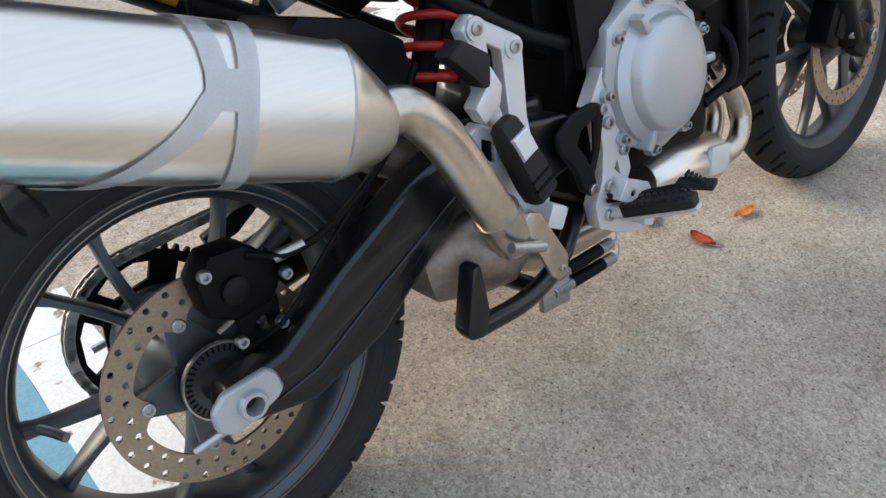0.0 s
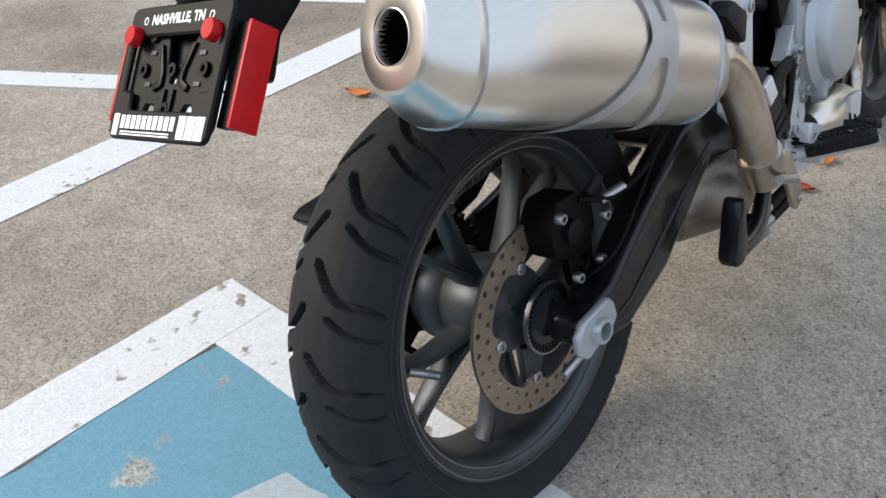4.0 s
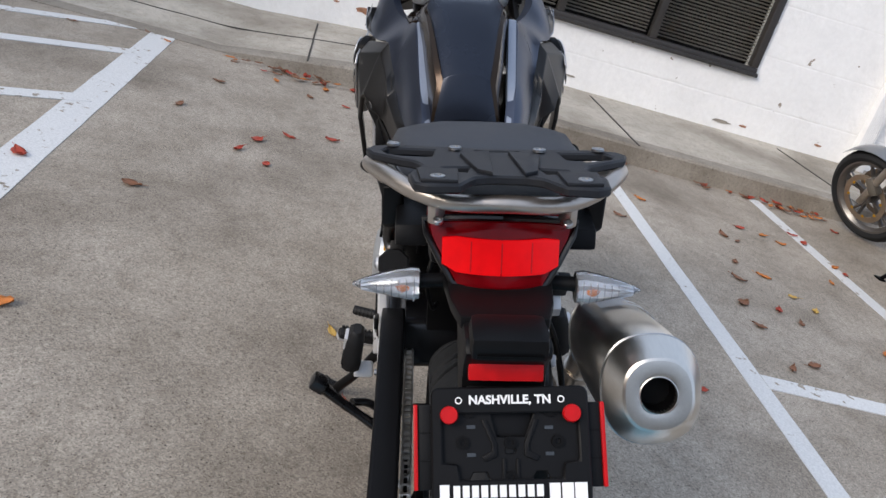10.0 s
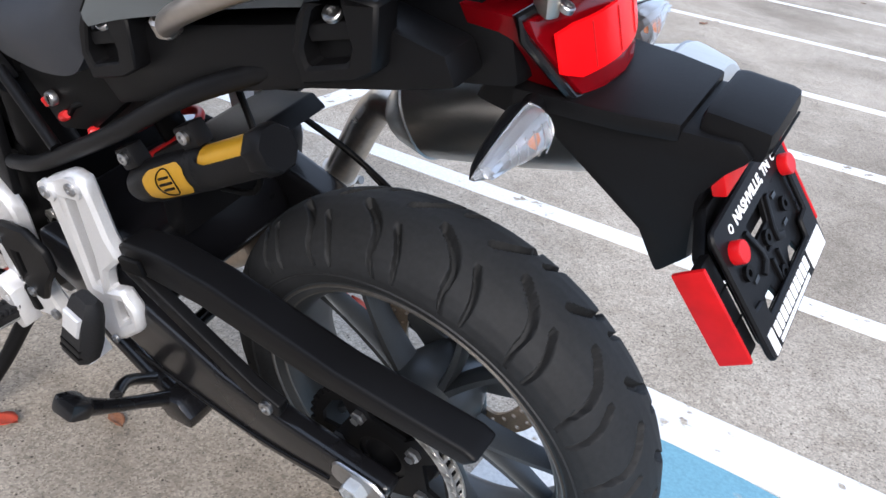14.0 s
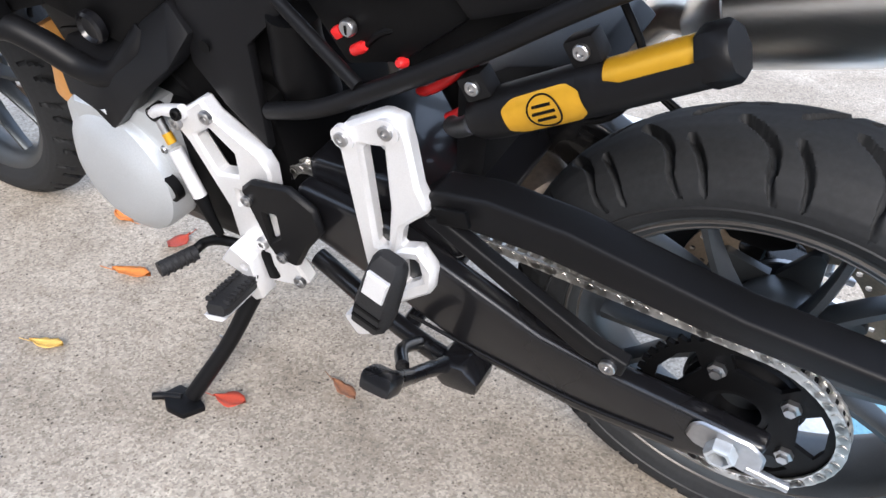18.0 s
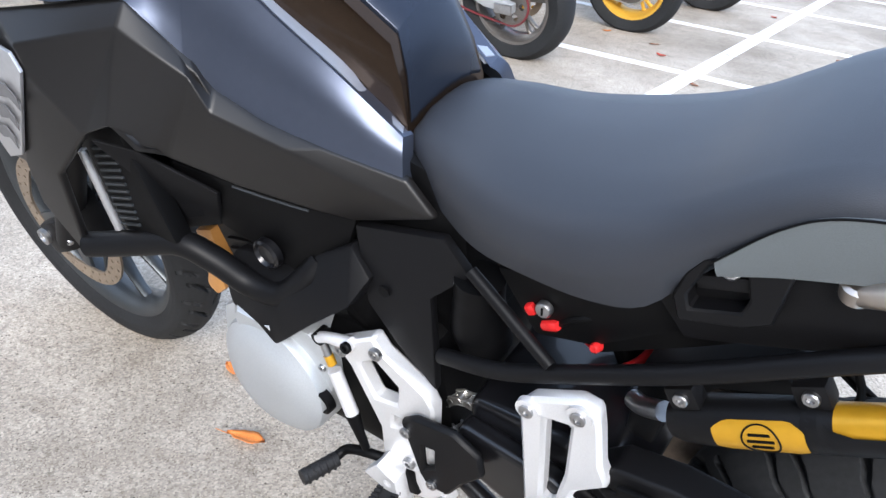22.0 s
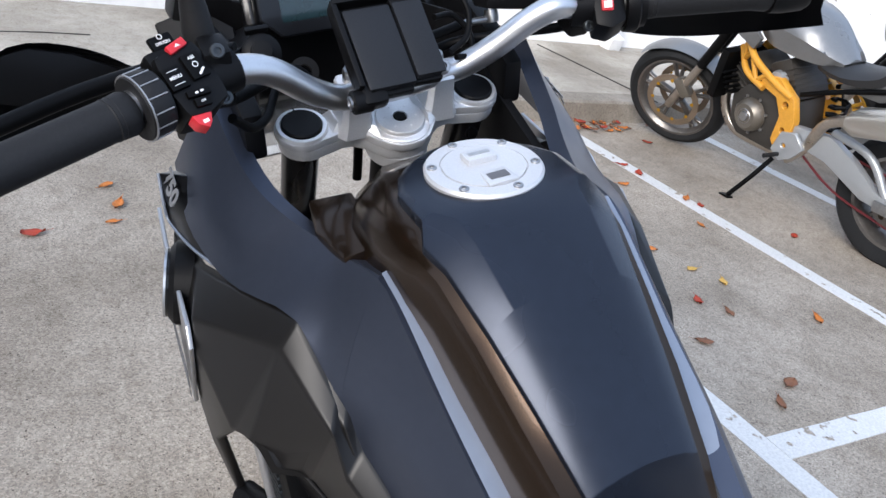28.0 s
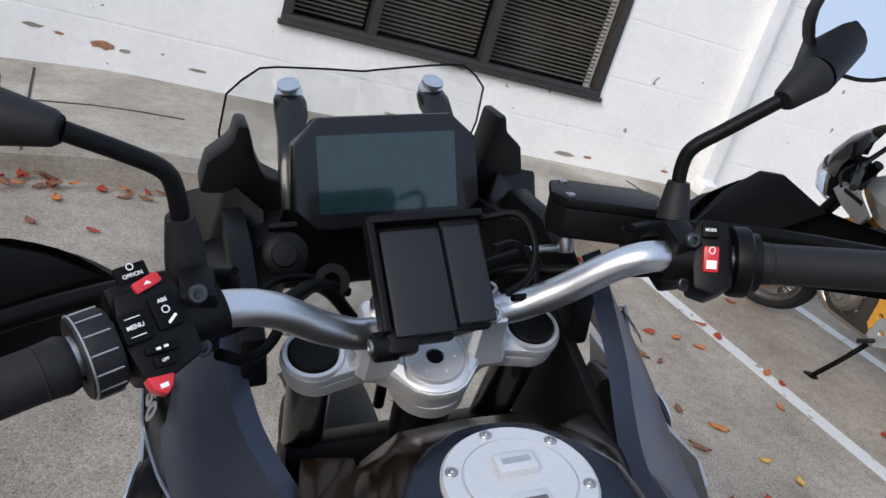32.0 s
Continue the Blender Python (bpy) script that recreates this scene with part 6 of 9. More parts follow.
for x, z in ((0.760, 0.470), (0.775, 0.395), (0.820, 0.330), (0.872, 0.303), (0.925, 0.325), (0.950, 0.395)):
    part("cover_bolt", bolt((x, 0.170, z), (0, 1, 0), 0.006, 0.006), "bolt", alternator)
for k in range(4):
    part("cover_mark", moved(block((0, 0, 0), (0.0075, 0.0008, 0.012), 0), pose(0.880 - 0.0098 * k, 0.2065 - 0.0002 * k, 0.378 + 0.0018 * k, 0, 10, 2)), "titan", alternator)
part("top_shield", facets([(0.946, 0.158, 0.548), (0.925, 0.140, 0.585), (0.835, 0.130, 0.592), (0.718, 0.128, 0.670), (0.682, 0.140, 0.640), (0.700, 0.168, 0.606), (0.756, 0.184, 0.560), (0.806, 0.188, 0.510), (0.826, 0.190, 0.492), (0.855, 0.188, 0.514), (0.912, 0.180, 0.518), (0.835, 0.166, 0.562)], [(0, 1, 11, 10), (1, 2, 11), (2, 3, 5, 11), (3, 4, 5), (5, 6, 11), (6, 7, 8, 9, 11), (9, 10, 11)], 0.03, 0.004, (0, -1, -0.2)), "black_plastic", engine, "black plastic shield over the cover")
for s in (1, -1):
    part("frame_spar", sided(tube([(1.06, 0.05, 0.90), (0.97, 0.09, 0.80), (0.88, 0.10, 0.69), (0.80, 0.10, 0.60), (0.72, 0.10, 0.52)], 0.022, 12), s), "dark_plastic", engine)
part("oil_cooler_pipe", tube([(0.96, -0.09, 0.52), (0.99, -0.13, 0.47), (0.97, -0.15, 0.41), (0.90, -0.14, 0.38)], 0.010), "dark_plastic", engine)
for k, y in enumerate((-0.115, -0.06)):
    part("header_pipe", tube([(0.96, y, 0.44), (0.985, y, 0.405), (1.022, y - 0.005, 0.362), (1.040, y - 0.010, 0.315), (1.020, y - 0.015, 0.275), (0.975, y - 0.018, 0.262), (0.92, y - 0.02, 0.272)], 0.0185, 18), "pipe", engine, "bronzed exhaust header pipe")
part("lower_frame_tube", tube([(1.00, -0.135, 0.62), (1.015, -0.138, 0.50), (1.02, -0.135, 0.40), (0.985, -0.130, 0.385)], 0.013, 12), "dark_plastic", engine)
part("radiator_flank", outline([(0.93, 0.44), (0.95, 0.66), (1.06, 0.68), (1.07, 0.46), (1.03, 0.405), (0.965, 0.400)], -0.125, -0.112, 0.004), "dark_plastic", engine, "black plastic radiator flank")
part("catalyser", tube([(0.945, -0.13, 0.278), (0.92, -0.135, 0.280), (0.75, -0.145, 0.300), (0.72, -0.145, 0.304)], [0.028, 0.042, 0.042, 0.030], 24, smooth=False), "steel", engine, "steel catalyser can")
part("catalyser_shield", block((0.885, -0.178, 0.292), (0.055, 0.012, 0.05), 0.005, (0, 8, 0)), "silver", engine)
part("orange_tag", outline([(1.040, 0.560), (1.000, 0.575), (0.992, 0.520), (1.006, 0.455), (1.030, 0.432), (1.050, 0.448), (1.030, 0.500)], 0.075, 0.125, 0.008), "amber_plastic", engine, "orange-brown plastic cover seen below the tank")
part("sump", outline([(0.62, 0.285), (0.66, 0.245), (0.90, 0.245), (0.93, 0.30), (0.80, 0.32)], -0.10, 0.10, 0.012), "rim", engine)
part("bellows", tube([(0.555, 0.085, 0.56), (0.555, 0.095, 0.60), (0.552, 0.10, 0.645), (0.55, 0.10, 0.675)], [0.034, 0.036, 0.030, 0.030], 20), "dark_plastic", engine, "black filler cap and hose")
for k in range(7):
    a = radians(-60 + 22 * k)
    part("cap_tick", block((0.551 + 0.027 * math.sin(a), 0.10 + 0.027 * math.cos(a), 0.665), (0.004, 0.003, 0.012), 0), "bolt", engine)

# silver foot-rest plates
LEFT_PLATE = [(0.736, 0.524), (0.668, 0.570), (0.655, 0.550), (0.591, 0.510), (0.581, 0.488), (0.592, 0.357), (0.562, 0.300), (0.585, 0.285), (0.657, 0.265), (0.678, 0.302), (0.676, 0.399), (0.714, 0.495)]
plate = part("footrest_plate", frame_plate(LEFT_PLATE, [[(0.668, 0.528), (0.698, 0.508), (0.676, 0.455), (0.640, 0.462), (0.636, 0.500)], [(0.648, 0.300), (0.625, 0.306), (0.625, 0.330), (0.650, 0.326)], [(0.652, 0.412), (0.630, 0.420), (0.628, 0.436), (0.650, 0.436)]], 0.142, 0.166, 0.004), "silver", bike, "bead-blasted silver footrest plate")
for x, z in ((0.662, 0.548), (0.722, 0.522), (0.613, 0.447), (0.628, 0.352), (0.575, 0.302)):
    part("plate_bolt", bolt((x, 0.166, z), (0, 1, 0), 0.0095, 0.007), "bolt", plate)
RIGHT_PLATE = [(0.655, 0.572), (0.640, 0.560), (0.614, 0.516), (0.582, 0.472), (0.600, 0.455), (0.605, 0.402), (0.598, 0.357), (0.578, 0.323), (0.584, 0.285), (0.625, 0.262), (0.678, 0.244), (0.692, 0.265), (0.652, 0.293), (0.644, 0.322), (0.664, 0.355), (0.656, 0.400), (0.636, 0.435), (0.654, 0.482), (0.680, 0.545)]
rplate = part("footrest_plate", frame_plate(RIGHT_PLATE, [[(0.655, 0.280), (0.630, 0.290), (0.635, 0.312), (0.652, 0.302)], circle(0.010, 14, 0.640, 0.512), [(0.634, 0.378), (0.626, 0.366), (0.640, 0.352)]], -0.172, -0.148, 0.004), "silver", bike, "bead-blasted silver footrest plate")
for x, z in ((0.660, 0.552), (0.668, 0.528), (0.640, 0.478), (0.618, 0.440), (0.648, 0.390), (0.610, 0.345), (0.604, 0.300)):
    part("plate_bolt", bolt((x, -0.172, z), (0, -1, 0), 0.0095, 0.007), "bolt", rplate)
HEEL = [(0.622, 0.462), (0.600, 0.482), (0.540, 0.492), (0.502, 0.470), (0.498, 0.435), (0.530, 0.395), (0.555, 0.352), (0.588, 0.352), (0.600, 0.372)]
HEEL_HOLE = [(0.590, 0.432), (0.572, 0.436), (0.574, 0.400), (0.590, 0.386)]
HEEL_R = [(0.607, 0.469), (0.584, 0.482), (0.537, 0.478), (0.502, 0.458), (0.502, 0.436), (0.531, 0.398), (0.542, 0.364), (0.564, 0.346), (0.577, 0.355), (0.573, 0.380), (0.588, 0.411), (0.598, 0.448)]
HOLE_R = [(0.581, 0.458), (0.554, 0.451), (0.542, 0.433), (0.557, 0.412), (0.566, 0.392), (0.577, 0.415)]
for s in (1, -1):
    pts, hole = (HEEL, HEEL_HOLE) if s > 0 else (HEEL_R, HOLE_R)
    heel = part("heel_guard", sided(frame_plate(pts, [hole], 0.172, 0.184, 0.004), s), "black_plastic", bike, "black plastic heel guard")
    for x, z in ((0.613, 0.447), (0.578, 0.362)) if s > 0 else ((0.596, 0.468), (0.562, 0.360)):
        part("guard_bolt", bolt((x, s * 0.184, z), (0, s, 0), 0.008, 0.005), "bolt", heel)


def peg(a, b, s, name="footpeg"):
    """A serrated rubber footpeg from a to b."""
    a, b = Vector(a), Vector(b)
    d = (b - a).normalized()
    up = Vector((0, 0, 1)) - d * d.z
    up.normalize()
    side = d.cross(up)
    base = part(name, tube([a - d * 0.02, a + d * 0.012], 0.013, 12, smooth=False), "silver", bike, "serrated black rubber footpeg")
    rub = part("peg_rubber", loft([[a + d * t + up * (u * 0.010 * k) + side * (w * 0.017 * k) for u, w in ((-1, -0.8), (-1, 0.8), (0.4, 1), (1, 0.75), (1, -0.75), (0.4, -1))] for t, k in ((0.004, 0.8), (0.010, 1), ((b - a).length - 0.012, 1.05), ((b - a).length, 0.8))]), "grip", base)
    part("peg_tray", loft([[a + d * t + up * (u * k) + side * (w * 0.0165) for u, w in ((-0.016, -0.6), (-0.016, 0.6), (-0.0085, 1), (-0.0085, -1))] for t, k in ((0.0, 0.9), (0.010, 1), ((b - a).length - 0.006, 1), ((b - a).length + 0.002, 0.9))]), "silver", base, "silver metal peg tray")
    n = 10
    for k in range(n):
        t = (b - a).length * (k + 0.8) / (n + 0.8)
        for w in (-1, 1):
            c = a + d * t + up * 0.0105 + side * (w * 0.013)
            part("peg_tooth", moved(block((0, 0, 0), (0.0055, 0.010, 0.006), 0.001), Matrix.Translation(c) @ Matrix((d, side, up)).transposed().to_4x4()), "grip", rub)
    return base


peg((0.652, 0.182, 0.290), (0.628, 0.275, 0.322), 1)
peg((0.620, -0.185, 0.305), (0.655, -0.290, 0.330), -1)
# gear lever and brake pedal
lever = part("gear_lever", tube([(0.655, 0.165, 0.330), (0.70, 0.178, 0.335), (0.735, 0.180, 0.318), (0.745, 0.195, 0.310)], 0.0075, 12), "dark_plastic", bike, "black gear lever with a rubber toe piece")
part("toe_rubber", tube([(0.742, 0.196, 0.309), (0.760, 0.250, 0.313)], 0.0115, 14, smooth=False), "grip", lever)
for k in range(5):
    part("toe_ring", lathe([(0.0105, -0.002), (0.0128, -0.001), (0.0128, 0.001), (0.0105, 0.002)], (0.744 + 0.0032 * k, 0.205 + 0.0095 * k, 0.3095 + 0.0007 * k), (0.31, 0.95, 0.07), 14, close=True), "grip", lever)
rod = part("shift_sensor", tube([(0.738, 0.172, 0.478), (0.712, 0.178, 0.410)], 0.0098, 16, smooth=False), "silver", bike, "silver quick-shifter rod")
part("rod_brass", tube([(0.747, 0.170, 0.500), (0.741, 0.171, 0.486)], 0.0068, 12, smooth=False), "gold", rod)
part("rod_end", tube([(0.757, 0.168, 0.525), (0.747, 0.170, 0.500)], 0.006, 12, smooth=False), "bolt", rod)
part("rod_boot", tube([(0.712, 0.178, 0.412), (0.704, 0.180, 0.385), (0.695, 0.180, 0.350)], [0.011, 0.008, 0.006], 12), "dark_plastic", rod)
part("shift_arm", tube([(0.757, 0.170, 0.528), (0.735, 0.172, 0.540), (0.700, 0.170, 0.546)], [0.008, 0.0075, 0.010], 12), "silver", rod)
part("arm_bolt", bolt((0.700, 0.178, 0.548), (0, 1, 0.2), 0.008, 0.006), "dark_plastic", rod)
part("rod_joint", lathe([(0, -0.01), (0.010, -0.01), (0.010, 0.01), (0, 0.01)], (0.757, 0.165, 0.527), (0, 1, 0), 14), "dark_plastic", rod)
part("oil_window", lathe([(0, 0), (0.021, 0), (0.021, 0.012), (0.017, 0.014), (0.014, 0.006), (0, 0.006)], (0.762, 0.176, 0.412), (0.1, 1, 0), 24), "dark_plastic", engine, "round black sight-glass plug")
pedal = part("brake_pedal", tube([(0.60, -0.178, 0.33), (0.66, -0.200, 0.318), (0.705, -0.225, 0.316)], 0.0075, 12), "dark_plastic", bike, "black rear brake pedal")
part("pedal_pad", block((0.722, -0.245, 0.320), (0.030, 0.058, 0.010), 0.003, (0, 0, 20)), "grip", pedal)
for k in range(6):
    part("pad_tooth", block((0.716 + 0.004 * k, -0.268 + 0.0095 * k, 0.327), (0.022, 0.004, 0.006), 0.001, (0, 0, 20)), "grip", pedal)

# pillion brackets and pegs: the two sides differ, as the exhaust passes on the right
PILLION = {
    1: ([(0.457, 0.588), (0.443, 0.608), (0.390, 0.638), (0.366, 0.635), (0.361, 0.604), (0.356, 0.551), (0.346, 0.526), (0.349, 0.518), (0.384, 0.484), (0.393, 0.448), (0.366, 0.458), (0.347, 0.428), (0.354, 0.390), (0.400, 0.350), (0.424, 0.335), (0.444, 0.356), (0.448, 0.405), (0.456, 0.570)],
        [[(0.424, 0.586), (0.395, 0.592), (0.398, 0.506), (0.410, 0.440), (0.424, 0.440)], [(0.389, 0.432), (0.370, 0.437), (0.366, 0.408), (0.392, 0.386)]],
        [(0.444, 0.592), (0.384, 0.619)], Vector((0.388, 0.222, 0.424)), Vector((0.034, 0.018, -0.108)), (0.428, 0.205, 0.350)),
    -1: ([(0.374, 0.630), (0.392, 0.646), (0.415, 0.632), (0.460, 0.606), (0.470, 0.590), (0.464, 0.500), (0.472, 0.420), (0.488, 0.372), (0.478, 0.348), (0.422, 0.362), (0.411, 0.396), (0.400, 0.430), (0.358, 0.466), (0.362, 0.505), (0.381, 0.514), (0.400, 0.502), (0.395, 0.522), (0.386, 0.600)],
         [[(0.411, 0.606), (0.434, 0.592), (0.433, 0.500), (0.426, 0.498), (0.417, 0.530)], [(0.381, 0.494), (0.402, 0.483), (0.398, 0.455), (0.377, 0.470)]],
         [(0.394, 0.628), (0.452, 0.592)], Vector((0.417, -0.204, 0.456)), Vector((0.040, -0.014, -0.112)), (0.462, -0.190, 0.362)),
}
for s in (1, -1):
    shape, gaps, bolts, pc, axis, tip = PILLION[s]
    y0, y1 = (0.150, 0.172) if s > 0 else (-0.172, -0.150)
    bracket = part("pillion_bracket", frame_plate(shape, gaps, y0, y1, 0.005), "silver", bike, "bead-blasted silver pillion peg bracket")
    for x, z in bolts:
        part("bracket_boss", lathe([(0, 0), (0.015, 0), (0.0145, 0.008), (0, 0.008)], (x, s * 0.168, z), (0, s, 0), 20), "silver", bracket)
        part("bracket_bolt", bolt((x, s * 0.176, z), (0, s, 0), 0.0085, 0.004), "bolt", bracket)
    n = axis.normalized()
    wide = Vector((1, 0, 0)) - n * n.x
    wide.normalize()
    deep = n.cross(wide) * (1 if n.cross(wide).y * s > 0 else -1)
    half = axis.length / 2
    rings = []
    for t, w, d in ((-half - 0.004, 0.014, 0.008), (-half + 0.004, 0.020, 0.014), (-half + 0.03, 0.0225, 0.018), (half - 0.035, 0.0245, 0.020), (half - 0.012, 0.0235, 0.018), (half - 0.003, 0.018, 0.012)):
        rings.append([pc + n * t + wide * (w * a) + deep * (d * b) for a, b in ((-1, -0.5), (-0.7, -1), (0.7, -1), (1, -0.5), (1, 0.4), (0.72, 1), (-0.72, 1), (-1, 0.4))])
    pegp = part("pillion_peg", loft(rings), "grip", bike, "folded black rubber pillion peg with a silver insert")
    for t in (half - 0.040, half - 0.026):
        part("peg_groove", loft([[pc + n * (t + e) + wide * (w * a) + deep * (0.0205 * b) for a, b in ((-1, 0.2), (-0.72, 1.02), (0.72, 1.02), (1, 0.2))] for e, w in ((-0.002, 0.0242), (0.002, 0.0242))]), "dark_plastic", pegp)
    rings = [[pc + n * (-half + 0.032 + 0.0165 * a) + wide * (0.0145 * b) + deep * d for a, b in ((-k, -k), (k, -k), (k, k), (-k, k))] for d, k in ((0.010, 1.0), (0.0205, 1.0), (0.0225, 0.9))]
    part("peg_insert", loft(rings), "silver", pegp, "square silver insert")
    part("peg_hinge", moved(block((0, 0, 0), (0.034, 0.040, 0.034), 0.006, (0, 30, 0)), Matrix.Translation(tip)), "silver", pegp)
    part("hinge_pin", bolt((tip[0] - 0.022, s * 0.176, tip[2] + 0.006), (0, s, 0), 0.0065, 0.005), "bolt", pegp)
    if s < 0:
        part("rubber_buffer", outline([(0.326, 0.612), (0.352, 0.627), (0.392, 0.600), (0.384, 0.560), (0.372, 0.564), (0.360, 0.580)], -0.200, -0.168, 0.006), "grip", bracket, "black rubber buffer block")
        part("buffer_hook", outline([(0.394, 0.588), (0.411, 0.557), (0.403, 0.533), (0.375, 0.516), (0.361, 0.540), (0.384, 0.562)], -0.192, -0.166, 0.005), "silver", bracket)

# silver lugs that carry the footpegs
part("peg_bracket", frame_plate([(0.690, 0.318), (0.664, 0.352), (0.634, 0.335), (0.628, 0.268), (0.644, 0.256), (0.656, 0.262), (0.660, 0.306)], [circle(0.006, 10, 0.648, 0.322)], 0.166, 0.196, 0.004), "silver", plate, "hook-shaped footpeg lug")
part("peg_bracket", frame_plate([(0.600, 0.330), (0.622, 0.356), (0.668, 0.335), (0.690, 0.290), (0.672, 0.262), (0.652, 0.270), (0.655, 0.300)], [circle(0.006, 10, 0.632, 0.330)], -0.200, -0.172, 0.004), "silver", rplate, "hook-shaped footpeg lug")

# side stand
stand = part("side_stand", tube([(0.640, 0.150, 0.300), (0.660, 0.185, 0.250), (0.690, 0.235, 0.175), (0.735, 0.298, 0.092)], [0.016, 0.013, 0.012, 0.013], 14), "black_plastic", bike, "black side stand propped on the concrete")
part("stand_foot", moved(outline([(-0.032, -0.020), (-0.026, 0.016), (0.005, 0.026), (0.034, 0.014), (0.034, -0.016), (0.0, -0.026)], 0.0, 0.013, 0.004, "xy"), pose(0.744, 0.315, 0.0775, 13.7, 0, -14)), "black_plastic", stand)
part("stand_tang", tube([(0.750, 0.308, 0.088), (0.776, 0.320, 0.090), (0.790, 0.330, 0.092)], 0.006, 10), "black_plastic", stand)
part("stand_spring", tube([(0.655 + 0.0085 * k * 0.55, 0.172 + 0.0085 * k * 0.62 + 0.008 * math.cos(2.4 * k), 0.262 - 0.0085 * k * 0.95 + 0.008 * math.sin(2.4 * k)) for k in range(14)], 0.0016, 6, 3), "bolt", stand)
part("stand_lug", block((0.645, 0.158, 0.305), (0.05, 0.03, 0.05), 0.006, (0, 20, 0)), "dark_plastic", stand)
# centre stand, folded up
centre = part("centre_stand", join(tube([(0.585, -0.125, 0.300), (0.50, -0.165, 0.270), (0.40, -0.195, 0.262), (0.30, -0.205, 0.270)], 0.014, 14), tube([(0.585, 0.115, 0.300), (0.48, 0.130, 0.262), (0.40, 0.140, 0.240), (0.33, 0.150, 0.238)], 0.014, 14), tube([(0.43, -0.185, 0.262), (0.43, 0.135, 0.245)], 0.013, 14, smooth=False)), "gloss_black", bike, "black centre stand folded under the frame")
part("stand_pad", outline([(0.272, 0.270), (0.266, 0.286), (0.290, 0.366), (0.304, 0.368), (0.308, 0.300), (0.298, 0.268)], -0.228, -0.198, 0.007), "gloss_black", centre)
part("stand_pad", outline([(0.300, 0.222), (0.296, 0.246), (0.318, 0.268), (0.352, 0.266), (0.368, 0.240), (0.352, 0.214)], 0.125, 0.175, 0.008), "gloss_black", centre)
part("lift_lever", tube([(0.345, 0.158, 0.250), (0.350, 0.205, 0.285), (0.350, 0.245, 0.318), (0.348, 0.278, 0.352)], [0.012, 0.010, 0.010, 0.013], 12), "gloss_black", centre)
part("lever_tip", block((0.348, 0.290, 0.366), (0.042, 0.034, 0.026), 0.008, (35, 0, 0)), "gloss_black", centre)
part("lift_brace", tube([(0.40, 0.145, 0.245), (0.395, 0.19, 0.285), (0.37, 0.225, 0.305)], 0.009, 12), "gloss_black", centre)
for b, a in (((0.603, -0.172, 0.253), (0.462, -0.172, 0.251)), ((0.606, -0.172, 0.227), (0.469, -0.172, 0.228))):
    a, b = Vector(a), Vector(b)
    sp = part("stand_spring", tube([a.lerp(b, 0.30), a.lerp(b, 0.82)], 0.0098, 14, smooth=False), "dark_plastic", centre, "rubber-sleeved return spring")
    for t0, t1 in ((0.02, 0.30), (0.82, 1.0)):
        pts = []
        for k in range(61):
            p = a.lerp(b, t0 + (t1 - t0) * k / 60)
            pts.append(p + Vector((0, 0.0082 * math.cos(2 * math.pi * k / 7), 0.0082 * math.sin(2 * math.pi * k / 7))))
        part("spring_coil", tube(pts, 0.0017, 6, 1, smooth=False), "bolt", sp)
    part("spring_hook", tube([b, b + (b - a).normalized() * 0.016, b + (b - a).normalized() * 0.022 + Vector((0, 0.004, 0.012))], 0.0022, 8), "bolt", sp)
part("spring_plate", outline([(0.445, 0.208), (0.448, 0.250), (0.474, 0.262), (0.505, 0.246), (0.500, 0.204)], -0.176, -0.166, 0.001), "bolt", centre, "steel spring plate")

# shock absorber with red spring and remote reservoir
shock = part("shock_absorber", tube([(0.36, -0.03, 0.42), (0.49, -0.01, 0.70)], 0.020, 18, smooth=False), "dark_plastic", bike, "shock absorber with a red coil spring")
pts = []
for k in range(97):
    t = k / 96
    a = 2 * math.pi * 4 * t
    ax = Vector((0.13, 0.02, 0.28)).normalized()
    u = Vector((0, 1, 0)) - ax * ax.y
    u.normalize()
    w = ax.cross(u)
    c = Vector((0.412, -0.022, 0.532)).lerp(Vector((0.482, -0.011, 0.682)), t)
    pts.append(c + 0.042 * (u * math.cos(a) + w * math.sin(a)))
part("red_spring", tube(pts, 0.0065, 10, 1, smooth=False), "red", shock, "red coil spring")
part("red_plug", lathe([(0, -0.011), (0.0065, -0.011), (0.0065, 0.007), (0.0045, 0.011), (0, 0.011)], (0.450, 0.116, 0.666), (-0.8, 0.2, 0.5), 16), "red", shock, "red adjuster knob")
part("red_clip", block((0.474, 0.118, 0.680), (0.011, 0.010, 0.013), 0.003, (0, 30, 10)), "red", shock)
ra, rb = Vector((0.300, 0.136, 0.637)), Vector((0.074, 0.134, 0.766))
rd = (rb - ra).normalized()
res = part("damper_reservoir", tube([ra, ra + rd * 0.012, ra + rd * 0.035, ra + rd * 0.145, ra + rd * 0.158, rb], [0.0190, 0.0232, 0.0250, 0.0246, 0.0198, 0.0190], 24, smooth=False), "black_plastic", bike, "black damper reservoir with gold labels")
rside = Vector((0, 1, 0))
rup = rd.cross(rside)


def on_reservoir(t, a):
    """A point on the reservoir's skin."""
    return ra + rd * t + 0.0256 * (rside * math.cos(a) + rup * math.sin(a))


